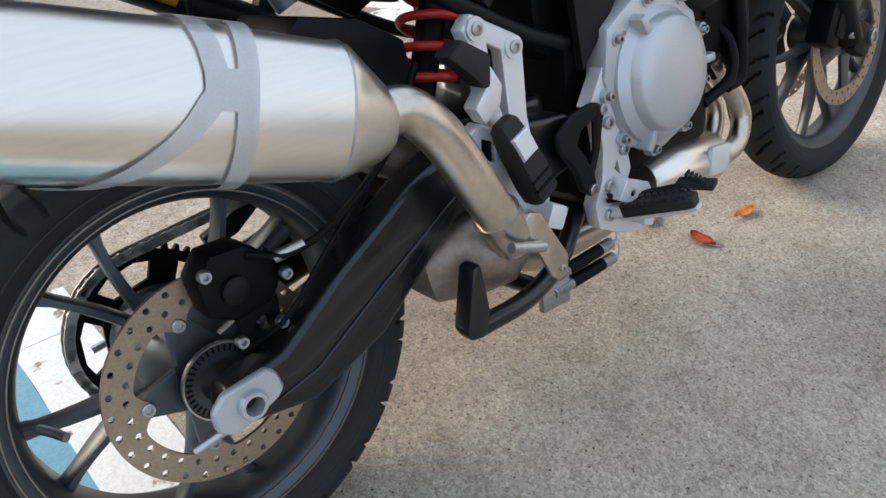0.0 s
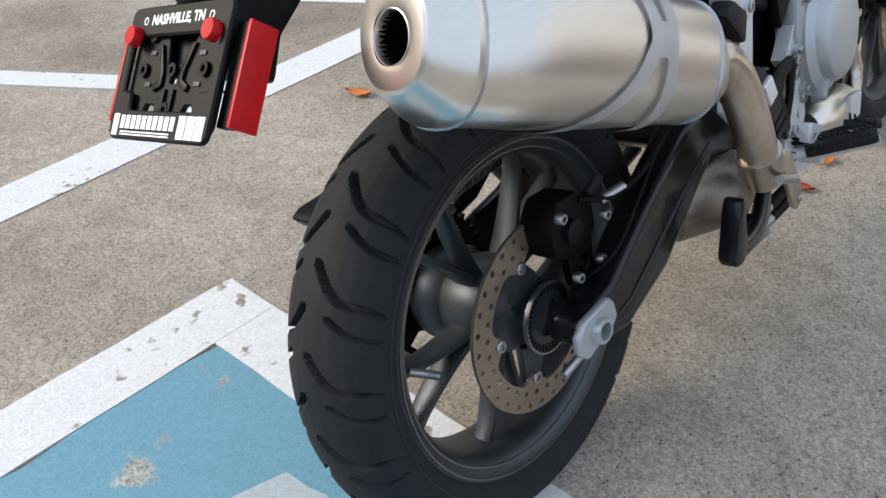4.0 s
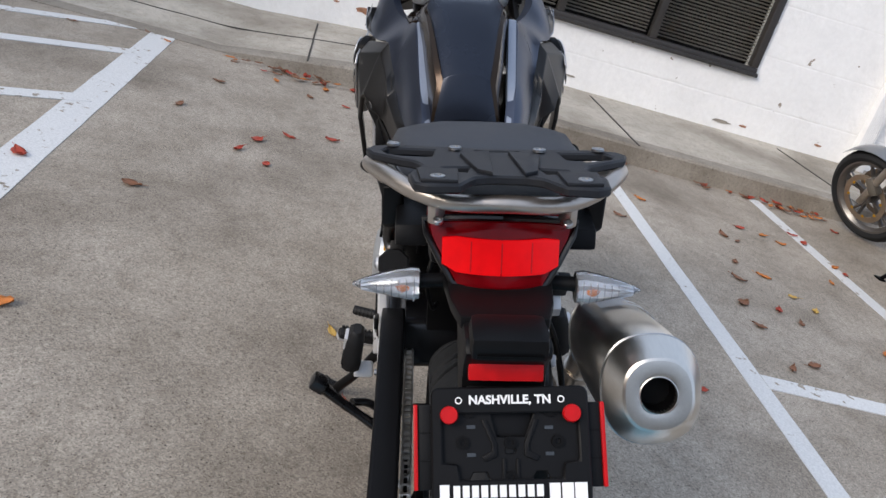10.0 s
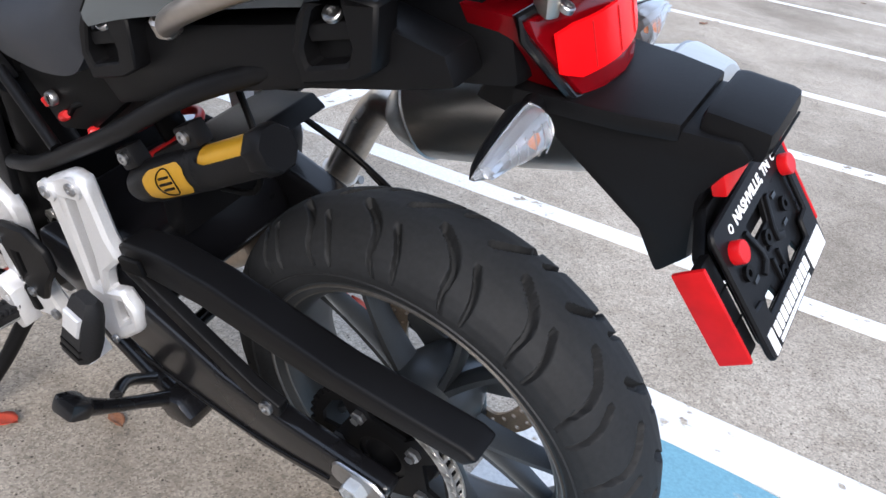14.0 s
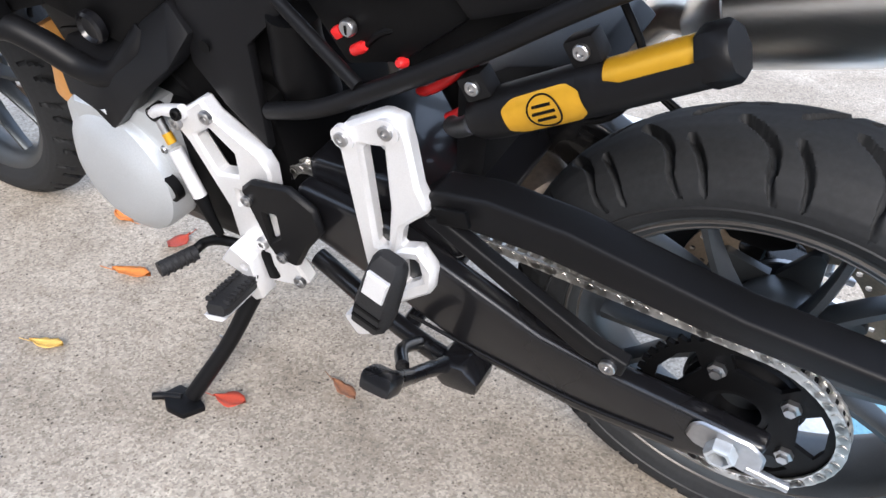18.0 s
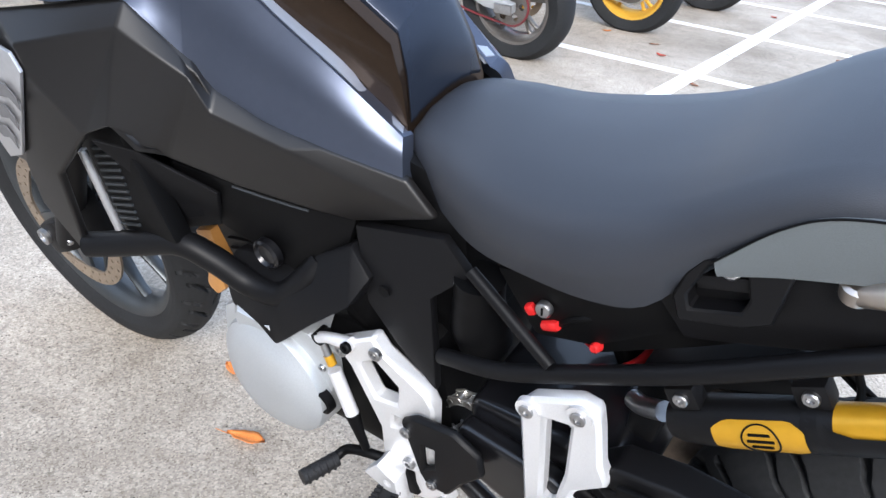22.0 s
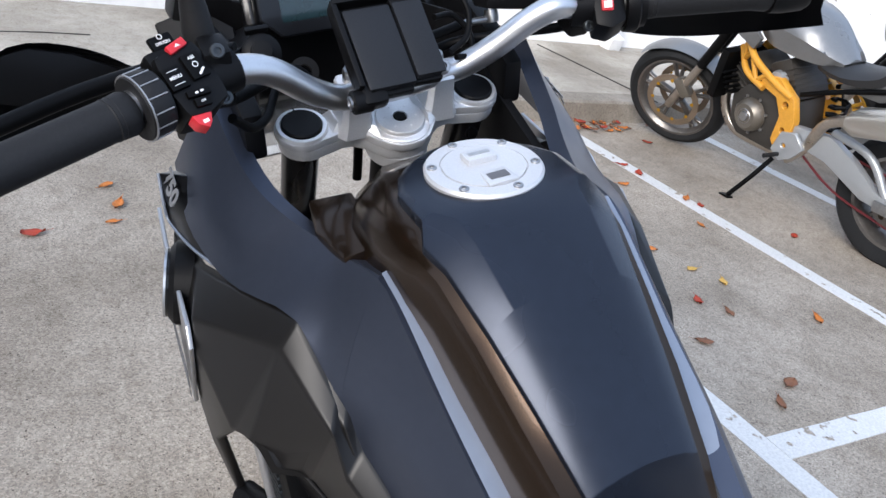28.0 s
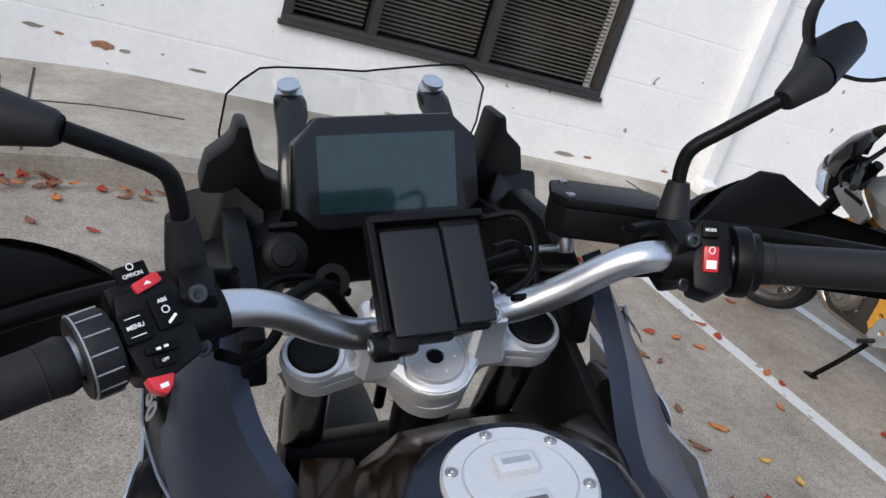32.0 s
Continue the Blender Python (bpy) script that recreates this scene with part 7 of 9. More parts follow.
lab = loft([[on_reservoir(t, w * k / 6) for k in range(-6, 7)] for t, w in ((0.049, 0.40), (0.052, 0.52), (0.060, 0.70), (0.066, 0.76), (0.116, 0.80), (0.122, 0.76), (0.131, 0.50), (0.133, 0.40))], closed=False)
label = part("gold_label", lab, "gold", res, "gold label with dark print")
part("label_ring", tube([on_reservoir(0.0935 + 0.017 * math.cos(q), 0.66 * math.sin(q)) + rside * 0.0006 for q in [2 * math.pi * k / 24 for k in range(25)]], 0.0009, 6, 1, smooth=False), "dark_plastic", label)
for a, t0, t1 in ((-0.26, 0.084, 0.103), (0.0, 0.0815, 0.1055), (0.26, 0.084, 0.103)):
    part("label_bar", tube([on_reservoir(t0, a) + rside * 0.0004, on_reservoir(t1, a) + rside * 0.0004], 0.0015, 6, 1, smooth=False), "dark_plastic", label)
part("gold_band", tube([ra + rd * 0.150, ra + rd * 0.236], 0.0210, 24, smooth=False), "gold", res)
part("band_cover", loft([[ra + rd * t + r * (rside * math.cos(a) + rup * math.sin(a)) for a in [lo + (2.6 - lo) * k / 16 for k in range(17)]] for t, r, lo in ((0.130, 0.0251, -1.6), (0.142, 0.0253, -1.3), (0.156, 0.0248, -0.55), (0.172, 0.0244, -0.34), (0.240, 0.0238, -0.34))], closed=False), "black_plastic", res, "black shroud cut away over the gold cylinder")
part("reservoir_cap", loft([[ra + rd * t + r * (rside * math.cos(a) + rup * math.sin(a)) for a in [math.pi / 8 + 2 * math.pi * k / 8 for k in range(8)]] for t, r in ((0.236, 0.0245), (0.240, 0.0258), (0.258, 0.0252), (0.262, 0.0225))]), "black_plastic", res)
for c in (Vector((0.295, 0.140, 0.680)), Vector((0.194, 0.132, 0.738))):
    part("reservoir_strap", block(c, (0.030, 0.022, 0.026), 0.004, (0, 30, 0)), "black_plastic", res)
    part("strap_bolt", bolt(c + Vector((0, 0.011, 0.002)), (0, 1, 0), 0.0075, 0.005), "bolt", res)
part("reservoir_union", tube([(0.318, 0.115, 0.612), (0.345, 0.10, 0.588), (0.360, 0.09, 0.580)], 0.011, 14), "bolt", res)
part("inner_fender", outline([(0.37, 0.50), (0.36, 0.62), (0.30, 0.66), (0.22, 0.68), (0.20, 0.665), (0.28, 0.63), (0.325, 0.57), (0.335, 0.50)], -0.075, 0.075, 0.004), "black_plastic", bike, "black plastic inner fender")

# subframe tubes
for s in (1, -1):
    sub = part("subframe", sided(tube([(0.585, 0.135, 0.560), (0.50, 0.147, 0.595), (0.42, 0.150, 0.640), (0.30, 0.150, 0.712), (0.18, 0.142, 0.790), (0.08, 0.118, 0.838)], 0.0105, 14), s), "black_plastic", bike, "black tubular subframe")
    part("subframe_strut", sided(tube([(0.545, 0.125, 0.705), (0.432, 0.150, 0.645)], 0.0075, 12, smooth=False), s), "black_plastic", sub)
part("inner_panel", outline([(0.46, 0.66), (0.46, 0.76), (0.36, 0.82), (0.24, 0.80), (0.20, 0.77), (0.30, 0.70), (0.40, 0.635)], 0.088, 0.098, 0.004), "dark_plastic", bike, "black plastic panel under the seat")
part("red_cap", lathe([(0, 0), (0.006, 0), (0.006, 0.008), (0.004, 0.011), (0, 0.011)], (0.397, 0.112, 0.661), (0.2, 1, 0.3), 14), "red", shock, "small red cable cap")
part("wiring", tube([(0.50, 0.10, 0.70), (0.46, 0.11, 0.66), (0.42, 0.115, 0.69), (0.38, 0.10, 0.70)], 0.004, 8), "dark_plastic", bike, "black wiring loom")
part("vent_hose", tube([(0.20, 0.06, 0.76), (0.16, 0.08, 0.70), (0.19, 0.07, 0.63), (0.26, 0.06, 0.60)], 0.004, 8), "dark_plastic", bike, "thin black hose")
part("pillar_pipe", tube([(0.145, -0.10, 0.80), (0.18, -0.13, 0.70)], 0.013, 12, smooth=False), "rim", bike, "grey silencer stay")

# ---- front end: wheel, fork, cockpit ----
FC = (1.559, 0.0, 0.329)
front_wheel = part("front_wheel", rim_barrel(FC, 0.244, 0.040, 0.232), "rim", bike, "dark grey cast alloy front wheel")
FRONT_HALF = [(0.330, 0.0), (0.3275, 0.016), (0.321, 0.031), (0.311, 0.044), (0.300, 0.052), (0.288, 0.055), (0.274, 0.053), (0.262, 0.046), (0.254, 0.040), (0.248, 0.036)]
FRONT_CUTS = []
for s in (1, -1):
    shift = 0.0 if s > 0 else 0.045
    for u0, u1, va, vb, bow, w in ((0.036, 0.0, 0.005, 0.044, -0.006, 0.006), (0.070, 0.055, 0.024, 0.058, -0.003, 0.0045)):
        FRONT_CUTS.append((s * va, u0 + shift, s * vb, u1 + shift, bow, w))
tyre_mesh("tyre", "rubber", front_wheel, FC, sym_profile(FRONT_HALF), FRONT_CUTS, 23, seg=420, label="black front tyre with slanting tread grooves")
for k in range(5):
    base = 54 + 72 * k
    for side in (-1, 1):
        part("spoke", spoke(FC, 0.045, 0.230, base + side * 6, base + side * 17, 0.015, 0.011, 0.034, 0.02), "rim", front_wheel)
part("hub", lathe([(0.020, -0.055), (0.040, -0.052), (0.050, -0.03), (0.048, 0.0), (0.050, 0.03), (0.040, 0.052), (0.020, 0.055)], FC, (0, 1, 0), 36), "rim", front_wheel)
for s in (1, -1):
    part("brake_disc", brake_disc((FC[0], 0, FC[2]), s * 0.066, 0.1525, 0.118, rows=((-0.009, 30), (0.009, 30))), "disc", front_wheel, "drilled front brake disc")
    bits = []
    for k in range(5):
        a = radians(54 + 72 * k)
        bits.append(outline([(FC[0] + r * math.cos(a + d), FC[2] + r * math.sin(a + d)) for r, d in ((0.045, -0.5), (0.122, -0.1), (0.128, 0), (0.122, 0.1), (0.045, 0.5))], 0.058, 0.066, 0.001))
    part("disc_carrier", sided(join(*bits), s), "rim", front_wheel)
FAX = Vector((0.463, 0, -0.886))
fork = part("front_fork", join(*[tube([Vector((1.134, s * 0.101, 1.046)) + FAX * 0.02, Vector((1.122, s * 0.103, 1.048)) + FAX * 0.56], 0.0205, 20, smooth=False) for s in (1, -1)]), "gloss_black", bike, "black telescopic front fork")
for s in (1, -1):
    top = Vector((1.122, s * 0.103, 1.048))
    low = part("fork_slider", tube([top + FAX * 0.40, top + FAX * 0.42, top + FAX * 0.80], [0.030, 0.031, 0.027], 20, smooth=False), "black_plastic", fork)
    part("axle_lug", sided(block((1.535, 0.100, 0.330), (0.075, 0.036, 0.070), 0.012, (0, 27, 0)), s), "black_plastic", low)
    part("axle_end", lathe([(0, 0), (0.017, 0), (0.017, 0.008), (0.011, 0.009), (0.010, 0.004), (0, 0.004)], (1.559, s * 0.118, 0.329), (0, s, 0), 20), "bolt", low)
    cal = part("front_caliper", sided(join(block((1.425, 0.088, 0.405), (0.055, 0.052, 0.13), 0.010, (0, 27, 0)), block((1.44, 0.112, 0.40), (0.035, 0.012, 0.09), 0.004, (0, 27, 0))), s), "dark_plastic", fork, "black radial front brake caliper")
    for dz in (-0.045, 0.045):
        part("caliper_bolt", sided(bolt((1.443 - dz * 0.5, 0.117, 0.40 + dz), (0, 1, 0), 0.008, 0.008), s), "bolt", cal)
    part("brake_hose", sided(tube([(1.40, 0.115, 0.46), (1.36, 0.13, 0.55), (1.30, 0.12, 0.68), (1.22, 0.09, 0.86)], 0.005, 10), s), "dark_plastic", cal)
part("lower_yoke", block((1.20, 0, 0.88), (0.07, 0.25, 0.045), 0.012, (0, 27.6, 0)), "black_plastic", fork)
part("front_mudguard", loft([[Vector((FC[0] + 0.352 * math.cos(a) + 0.0, y, FC[2] + (0.352 - 0.9 * y * y * 6) * math.sin(a))) for y in [-0.062 + 0.0155 * k for k in range(9)]] for a in [radians(55 + 7 * k) for k in range(13)]], closed=False), "black_plastic", fork, "black front mudguard")

# top yoke: plate square to the steering axis
YM = Matrix.Translation((1.116, 0, 1.043)) @ pose(0, 0, 0, 0, -27.6 + 8, 0)
clamp = [(0.018 + 0.0285 * math.cos(radians(a)), 0.101 + 0.0285 * math.sin(radians(a))) for a in range(205, -66, -15)]
half = [(-0.041, 0.0), (-0.0395, 0.012), (-0.034, 0.023), (-0.024, 0.032), (-0.012, 0.041), (-0.004, 0.052), (-0.002, 0.064), (-0.005, 0.075)] + clamp + [(0.034, 0.060), (0.036, 0.040), (0.040, 0.020), (0.040, 0.0)]
outer = half + [(x, -y) for x, y in half[-2:0:-1]]
low = [(0.0 + (x - 0.0) * 0.93, y * 0.975) for x, y in outer]
yoke = part("top_yoke", moved(join(outline(outer, -0.010, 0.0, 0.0025, "xy"), outline(low, -0.024, -0.0102, 0.0025, "xy")), YM), "machined", bike, "machined silver top fork yoke")
for s in (1, -1):
    part("fork_collar", moved(lathe([(0.018, -0.010), (0.0272, -0.010), (0.0276, -0.001), (0.0262, 0.0022), (0.0226, 0.0022), (0.0222, -0.006), (0.018, -0.006)], (0.018, s * 0.101, 0.0015), (0, 0, 1), 40, close=True), YM), "machined", yoke)
    part("fork_cap", moved(lathe([(0, -0.02), (0.0214, -0.02), (0.0214, 0.0040), (0.0202, 0.0054), (0, 0.0060)], (0.018, s * 0.101, 0.0015), (0, 0, 1), 36), YM), "black_plastic", yoke, "round black fork cap")
    part("collar_slot", moved(block((0.040, s * 0.101, 0.0035), (0.010, 0.0016, 0.001), 0, (0, 0, 10 * s)), YM), "dark_plastic", yoke)
    part("bar_riser", moved(loft([[Vector((0.013 + w * cx, s * (0.048 + d * cy), z)) for cx, cy in ((-1, -0.7), (-0.7, -1), (0.7, -1), (1, -0.7), (1, 0.7), (0.7, 1), (-0.7, 1), (-1, 0.7))] for w, d, z in ((0.026, 0.021, -0.004), (0.024, 0.018, 0.008), (0.021, 0.0155, 0.026), (0.020, 0.0150, 0.046), (0.018, 0.0135, 0.048))]), YM), "machined", yoke, angle=25)
    part("riser_bolt", moved(bolt((0.020, s * 0.048, 0.048), (0, 0, 1), 0.0085, 0.014), YM), "bolt", yoke)
    part("yoke_web", moved(loft([[Vector((x, s * y, z)) for x, y in pts] for pts, z in (([(-0.024, 0.028), (-0.003, 0.052), (0.000, 0.074), (0.030, 0.076), (0.034, 0.026)], -0.001), ([(-0.012, 0.030), (0.002, 0.050), (0.005, 0.066), (0.026, 0.068), (0.028, 0.028)], 0.009))]), YM), "machined", yoke, angle=20)
part("nut_seat", moved(lathe([(0, -0.006), (0.0335, -0.006), (0.0330, 0.0015), (0.0300, 0.0035), (0, 0.0035)], (-0.006, 0, 0), (0, 0, 1), 48), YM), "machined", yoke)
nut = part("stem_nut", moved(lathe([(0, -0.004), (0.0268, -0.004), (0.0270, 0.0072), (0.0258, 0.0088), (0.0080, 0.0090), (0.0072, 0.003), (0, 0.003)], (-0.006, 0, 0.0), (0, 0, 1), 48), YM), "machined", yoke, "round aluminium stem nut")
for k in range(6):
    a = radians(20 + 60 * k)
    part("nut_dimple", moved(lathe([(0, 0), (0.0014, 0), (0.0013, 0.0006), (0, 0.0008)], (-0.006 + 0.0175 * math.cos(a), 0.0175 * math.sin(a), 0.0088), (0, 0, 1), 10), YM), "white", nut)
part("stem_socket", moved(lathe([(0, 0), (0.0078, 0), (0.0070, 0.0022), (0, 0.0022)], (-0.006, 0, 0.0072), (0, 0, 1), 6), YM), "dark_plastic", nut)
part("stem_boss", moved(lathe([(0, -0.040), (0.032, -0.040), (0.0345, -0.038), (0.0345, -0.0242), (0, -0.0242)], (-0.004, 0, 0), (0, 0, 1), 40), YM), "machined", yoke)
part("stem_tube", moved(lathe([(0, -0.14), (0.027, -0.14), (0.027, -0.0402), (0, -0.0402)], (-0.004, 0, 0), (0, 0, 1), 32), YM), "dark_plastic", yoke)

# handlebar
def bx(p, s):
    """A point of the bar's half, mirrored; the bar is turned slightly to the left."""
    return Vector((p[0] + (0.010 if s < 0 else -0.004), s * p[1], p[2]))


BAR = [(1.098, 0.0, 1.088), (1.098, 0.045, 1.088), (1.097, 0.072, 1.090), (1.082, 0.105, 1.110), (1.064, 0.138, 1.138), (1.052, 0.165, 1.151), (1.040, 0.20, 1.154), (1.005, 0.285, 1.150), (0.957, 0.405, 1.136)]
RIGHT = [Vector((1.062, -0.200, 1.146)), Vector((1.027, -0.285, 1.149)), Vector((0.986, -0.375, 1.152))]
bar = part("handlebar", tube([bx(p, 1) for p in BAR[::-1]] + [bx(p, -1) for p in BAR[1:-3]] + RIGHT, 0.0132, 20, 5), "bar", bike, "satin aluminium tapered handlebar")


def along(s, t0, t1):
    """A stretch of the straight outer bar, t from 0 at its root to 1 at its end."""
    a, b = (bx((1.040, 0.20, 1.154), s), bx((0.957, 0.405, 1.136), s)) if s > 0 else (RIGHT[0], RIGHT[-1])
    return a.lerp(b, t0), a.lerp(b, t1)


for s in (1, -1):
    a, b = along(s, 0.33 if s > 0 else 0.27, 1.0)
    d = (b - a).normalized()
    grip = part("grip", tube([a, a + d * 0.006, a + d * 0.02, b - d * 0.02, b - d * 0.004, b], [0.0165, 0.0185, 0.0172, 0.0172, 0.0195, 0.0185], 24, smooth=False), "grip", bar, "black ribbed rubber grip")
    for k in (0.10, 0.13, 0.90, 0.93):
        part("grip_rib", lathe([(0.0170, -0.0012), (0.0180, 0), (0.0170, 0.0012)], a.lerp(b, k), d, 20, close=True), "grip", grip)
    part("bar_end", lathe([(0, 0), (0.0215, 0), (0.0225, 0.012), (0.0215, 0.034), (0.018, 0.040), (0, 0.040)], b, d, 24), "black_plastic", bar)
    # clamp, mirror stalk
    c0, c1 = along(s, -0.10, 0.02)
    cl = part("lever_clamp", tube([c0, c1], 0.0205, 20, smooth=False), "black_plastic", bar)
    mid = c0.lerp(c1, 0.5)
    for dz in (-0.020, 0.020):
        part("clamp_bolt", bolt(mid + Vector((-0.016, 0, dz + 0.004)), (-1, 0, 0.35), 0.0062, 0.005), "rim", cl)
    part("clamp_block", block(mid + Vector((0.004, 0, 0)), (0.030, 0.024, 0.058), 0.005, (0, -18, 0)), "black_plastic", cl)
    if s > 0:
        stalk = [(1.062, 0.197, 1.170), (1.060, 0.198, 1.205), (1.055, 0.200, 1.236), (1.052, 0.206, 1.252), (1.046, 0.226, 1.266), (1.038, 0.258, 1.284)]
        bowl = [(1.036, 0.262, 1.286), (1.050, 0.300, 1.292), (1.07, 0.37, 1.310)]
    else:
        stalk = [(1.096, -0.206, 1.166), (1.104, -0.211, 1.188), (1.108, -0.214, 1.212), (1.106, -0.220, 1.228), (1.098, -0.240, 1.244), (1.086, -0.280, 1.272)]
        bowl = [(1.084, -0.284, 1.275), (1.096, -0.318, 1.290), (1.12, -0.398, 1.330)]
    mirror = part("mirror_stalk", tube(stalk, 0.0062, 14), "black_plastic", bar, "black mirror arm")
    part("stalk_boot", tube([stalk[0], Vector(stalk[0]).lerp(Vector(stalk[1]), 0.5), stalk[1], Vector(stalk[1]).lerp(Vector(stalk[2]), 0.4)], [0.0145, 0.0135, 0.0115, 0.0095], 18), "grip", mirror)
    dd = (Vector(bowl[1]) - Vector(bowl[0])).normalized()
    part("mirror_boot", tube([Vector(bowl[0]) - dd * 0.004, bowl[0], bowl[1]], [0.0085, 0.011, 0.0185], 18, smooth=False), "grip", mirror)
    hc = Vector(bowl[2])
    ax = Vector((-1, 0.05 * s, 0.12)).normalized()
    uu = Vector((0, 0, 1)) - ax * ax.z
    uu.normalize()
    vv2 = ax.cross(uu)
    def mring(k, d, n=28):
        return [hc + ax * d + uu * (0.052 * k * math.sin(q)) + vv2 * (0.082 * k * math.cos(q)) for q in [2 * math.pi * j / n for j in range(n)]]
    part("mirror_shell", loft([mring(0.3, -0.038), mring(0.7, -0.030), mring(0.95, -0.010), mring(1.0, 0.004), mring(0.96, 0.006), mring(0.94, 0.001)]), "black_plastic", mirror)
    part("mirror_glass", loft([mring(0.935, 0.0015), mring(0.93, 0.0035)]), "mirror", mirror, "mirror glass")
    part("mirror_neck", tube([bowl[1], Vector(bowl[1]).lerp(hc, 0.6) - ax * 0.02], [0.0185, 0.026], 16, smooth=False), "black_plastic", mirror)
    # hand guard
    g = [(1.135, 0.235, 1.135), (1.155, 0.285, 1.150), (1.150, 0.345, 1.145), (1.115, 0.405, 1.135), (1.035, 0.450, 1.128), (0.965, 0.452, 1.128)]
    rows = []
    for k, (x, y, z) in enumerate(g):
        up = (0.000, 0.014, 0.032, 0.013, 0.013, 0.012)[k]
        dn = (0.030, 0.062, 0.078, 0.072, 0.044, 0.020)[k]
        rows.append([bx((x - 0.012, y, z + up), s), bx((x + 0.004, y + 0.002, z + up * 0.4), s), bx((x + 0.006, y + 0.003, z - dn * 0.3), s), bx((x - 0.004, y, z - dn), s)])
    cols = [smooth_path(c, 4) for c in zip(*rows)]
    bmg = loft([list(c) for c in zip(*cols)], closed=False)
    bmesh.ops.solidify(bmg, geom=bmg.faces[:], thickness=0.004)
    hg = part("hand_guard", bmg, "black_plastic", bar, "black plastic hand guard")
    part("guard_fin", sided(facets([bx((1.140, 0.258, 1.140), 1), bx((1.146, 0.295, 1.168 if s < 0 else 1.160), 1), bx((1.144, 0.330, 1.187 if s < 0 else 1.172), 1), bx((1.136, 0.350, 1.185 if s < 0 else 1.171), 1), bx((1.122, 0.400, 1.148), 1), bx((1.140, 0.34, 1.12), 1)], [(0, 1, 2, 3, 4, 5)], 0.006, 0.002, (1, 0, 0)), s), "black_plastic", hg, "raised hand guard spoiler")
    # levers
    lv = part("brake_lever" if s < 0 else "clutch_lever", tube([bx((1.085, 0.165, 1.158), s), bx((1.105, 0.21, 1.150), s), bx((1.085, 0.30, 1.145), s), bx((1.035, 0.40, 1.138), s)], 0.0075, 12), "dark_plastic", bar, "black lever")
    part("lever_pivot", lathe([(0, -0.008), (0.009, -0.008), (0.009, 0.008), (0, 0.008)], bx((1.090, 0.170, 1.150), s), (0, 0, 1), 16), "black_plastic", lv)

# left switch cluster: built in a frame along the bar
def on_bar(s, t, around, reach):
    """A pose on the outer bar: x along the bar outwards, z out of the bar towards the rider."""
    a, b = along(s, 0, 1)
    d = (b - a).normalized()
    n = Vector((-0.78, 0, 0.62))
    n = (n - d * n.dot(d)).normalized()
    side = n.cross(d)
    c = a.lerp(b, t) + n * reach + side * around
    return Matrix.Translation(c) @ Matrix((d, side, n)).transposed().to_4x4()


SW = on_bar(1, 0.115, 0.0, 0.0)
SQ = SW @ Matrix.Diagonal((0.86, 0.86, 0.88, 1))
cluster = part("switch_housing", moved(join(outline([(-0.026, 0.030), (-0.030, -0.010), (-0.024, -0.034), (0.020, -0.030), (0.026, 0.0), (0.022, 0.034), (0.0, 0.038)], -0.022, 0.024, 0.006, "xy"), block((0.002, -0.030, 0.004), (0.040, 0.018, 0.022), 0.005)), SQ), "black_plastic", bar, "black switch cluster with printed buttons")
def button(name, cx, cy, w, h, z, mat, label="", turn=0):
    return part(name, moved(block((0, 0, 0), (w, h, 0.006), 0.002), SQ @ pose(cx, -cy, z, 0, 0, -turn)), mat, cluster, label)
def print_on(text, size, cx, cy, z, turn=180):
    return lettering(text, size, SQ @ pose(cx, -cy, z, 0, 0, -turn), "white", cluster, "button_print", 0.0001)
button("menu_button", 0.014, 0.003, 0.020, 0.023, 0.0255, "dark_plastic")
print_on("MENU", 0.0046, 0.014, 0.003, 0.0288)
for dy in (-0.0085, 0.0085):
    part("print_line", moved(block((0.014, -0.003 + dy * 0.8, 0.0288), (0.011, 0.0006, 0.0002), 0), SQ), "white", cluster)
button("abs_button", -0.010, 0.007, 0.019, 0.026, 0.0255, "dark_plastic")
print_on("ABS", 0.0042, -0.010, 0.0145, 0.0288)
part("print_ring", moved(lathe([(0.0022, 0), (0.0030, 0), (0.0030, 0.0003), (0.0022, 0.0003)], (-0.010, -0.0075, 0.0286), (0, 0, 1), 16, close=True), SQ), "white", cluster)
part("print_line", moved(block((-0.012, 0.0005, 0.0288), (0.0085, 0.0022, 0.0002), 0, (0, 0, 35)), SQ), "white", cluster)
button("hazard_button", -0.006, 0.031, 0.021, 0.009, 0.0240, "red_btn", "red hazard button", -12)
part("print_mark", moved(outline([(-0.009, -0.0295), (-0.003, -0.0295), (-0.006, -0.0325)], 0.0271, 0.0274, 0, "xy"), SQ), "white", cluster)
button("cruise_switch", -0.002, 0.044, 0.024, 0.014, 0.012, "dark_plastic", "", 0)
print_on("OFF/ON", 0.0042, -0.002, 0.042, 0.0153)
part("print_ring", moved(lathe([(0.0020, 0), (0.0028, 0), (0.0028, 0.0003), (0.0020, 0.0003)], (-0.002, -0.0485, 0.0152), (0, 0, 1), 16, close=True), SQ), "white", cluster)
button("turn_switch", 0.003, -0.0175, 0.024, 0.007, 0.0265, "dark_plastic", "", 8)
for dx in (-0.004, 0.004):
    part("print_mark", moved(block((0.003 + dx * 0.7, 0.0175, 0.0297), (0.0034, 0.0020, 0.0002), 0), SQ), "white", cluster)
button("cancel_switch", 0.004, -0.0265, 0.016, 0.009, 0.0255, "dark_plastic", "", 8)
print_on("OFF", 0.0030, 0.004, -0.0265, 0.0288)
part("horn_button", moved(outline([(-0.002, 0.034), (0.020, 0.032), (0.018, 0.043), (0.010, 0.050), (0.004, 0.045)], 0.004, 0.022, 0.003, "xy"), SQ), "red_btn", cluster, "red horn button")
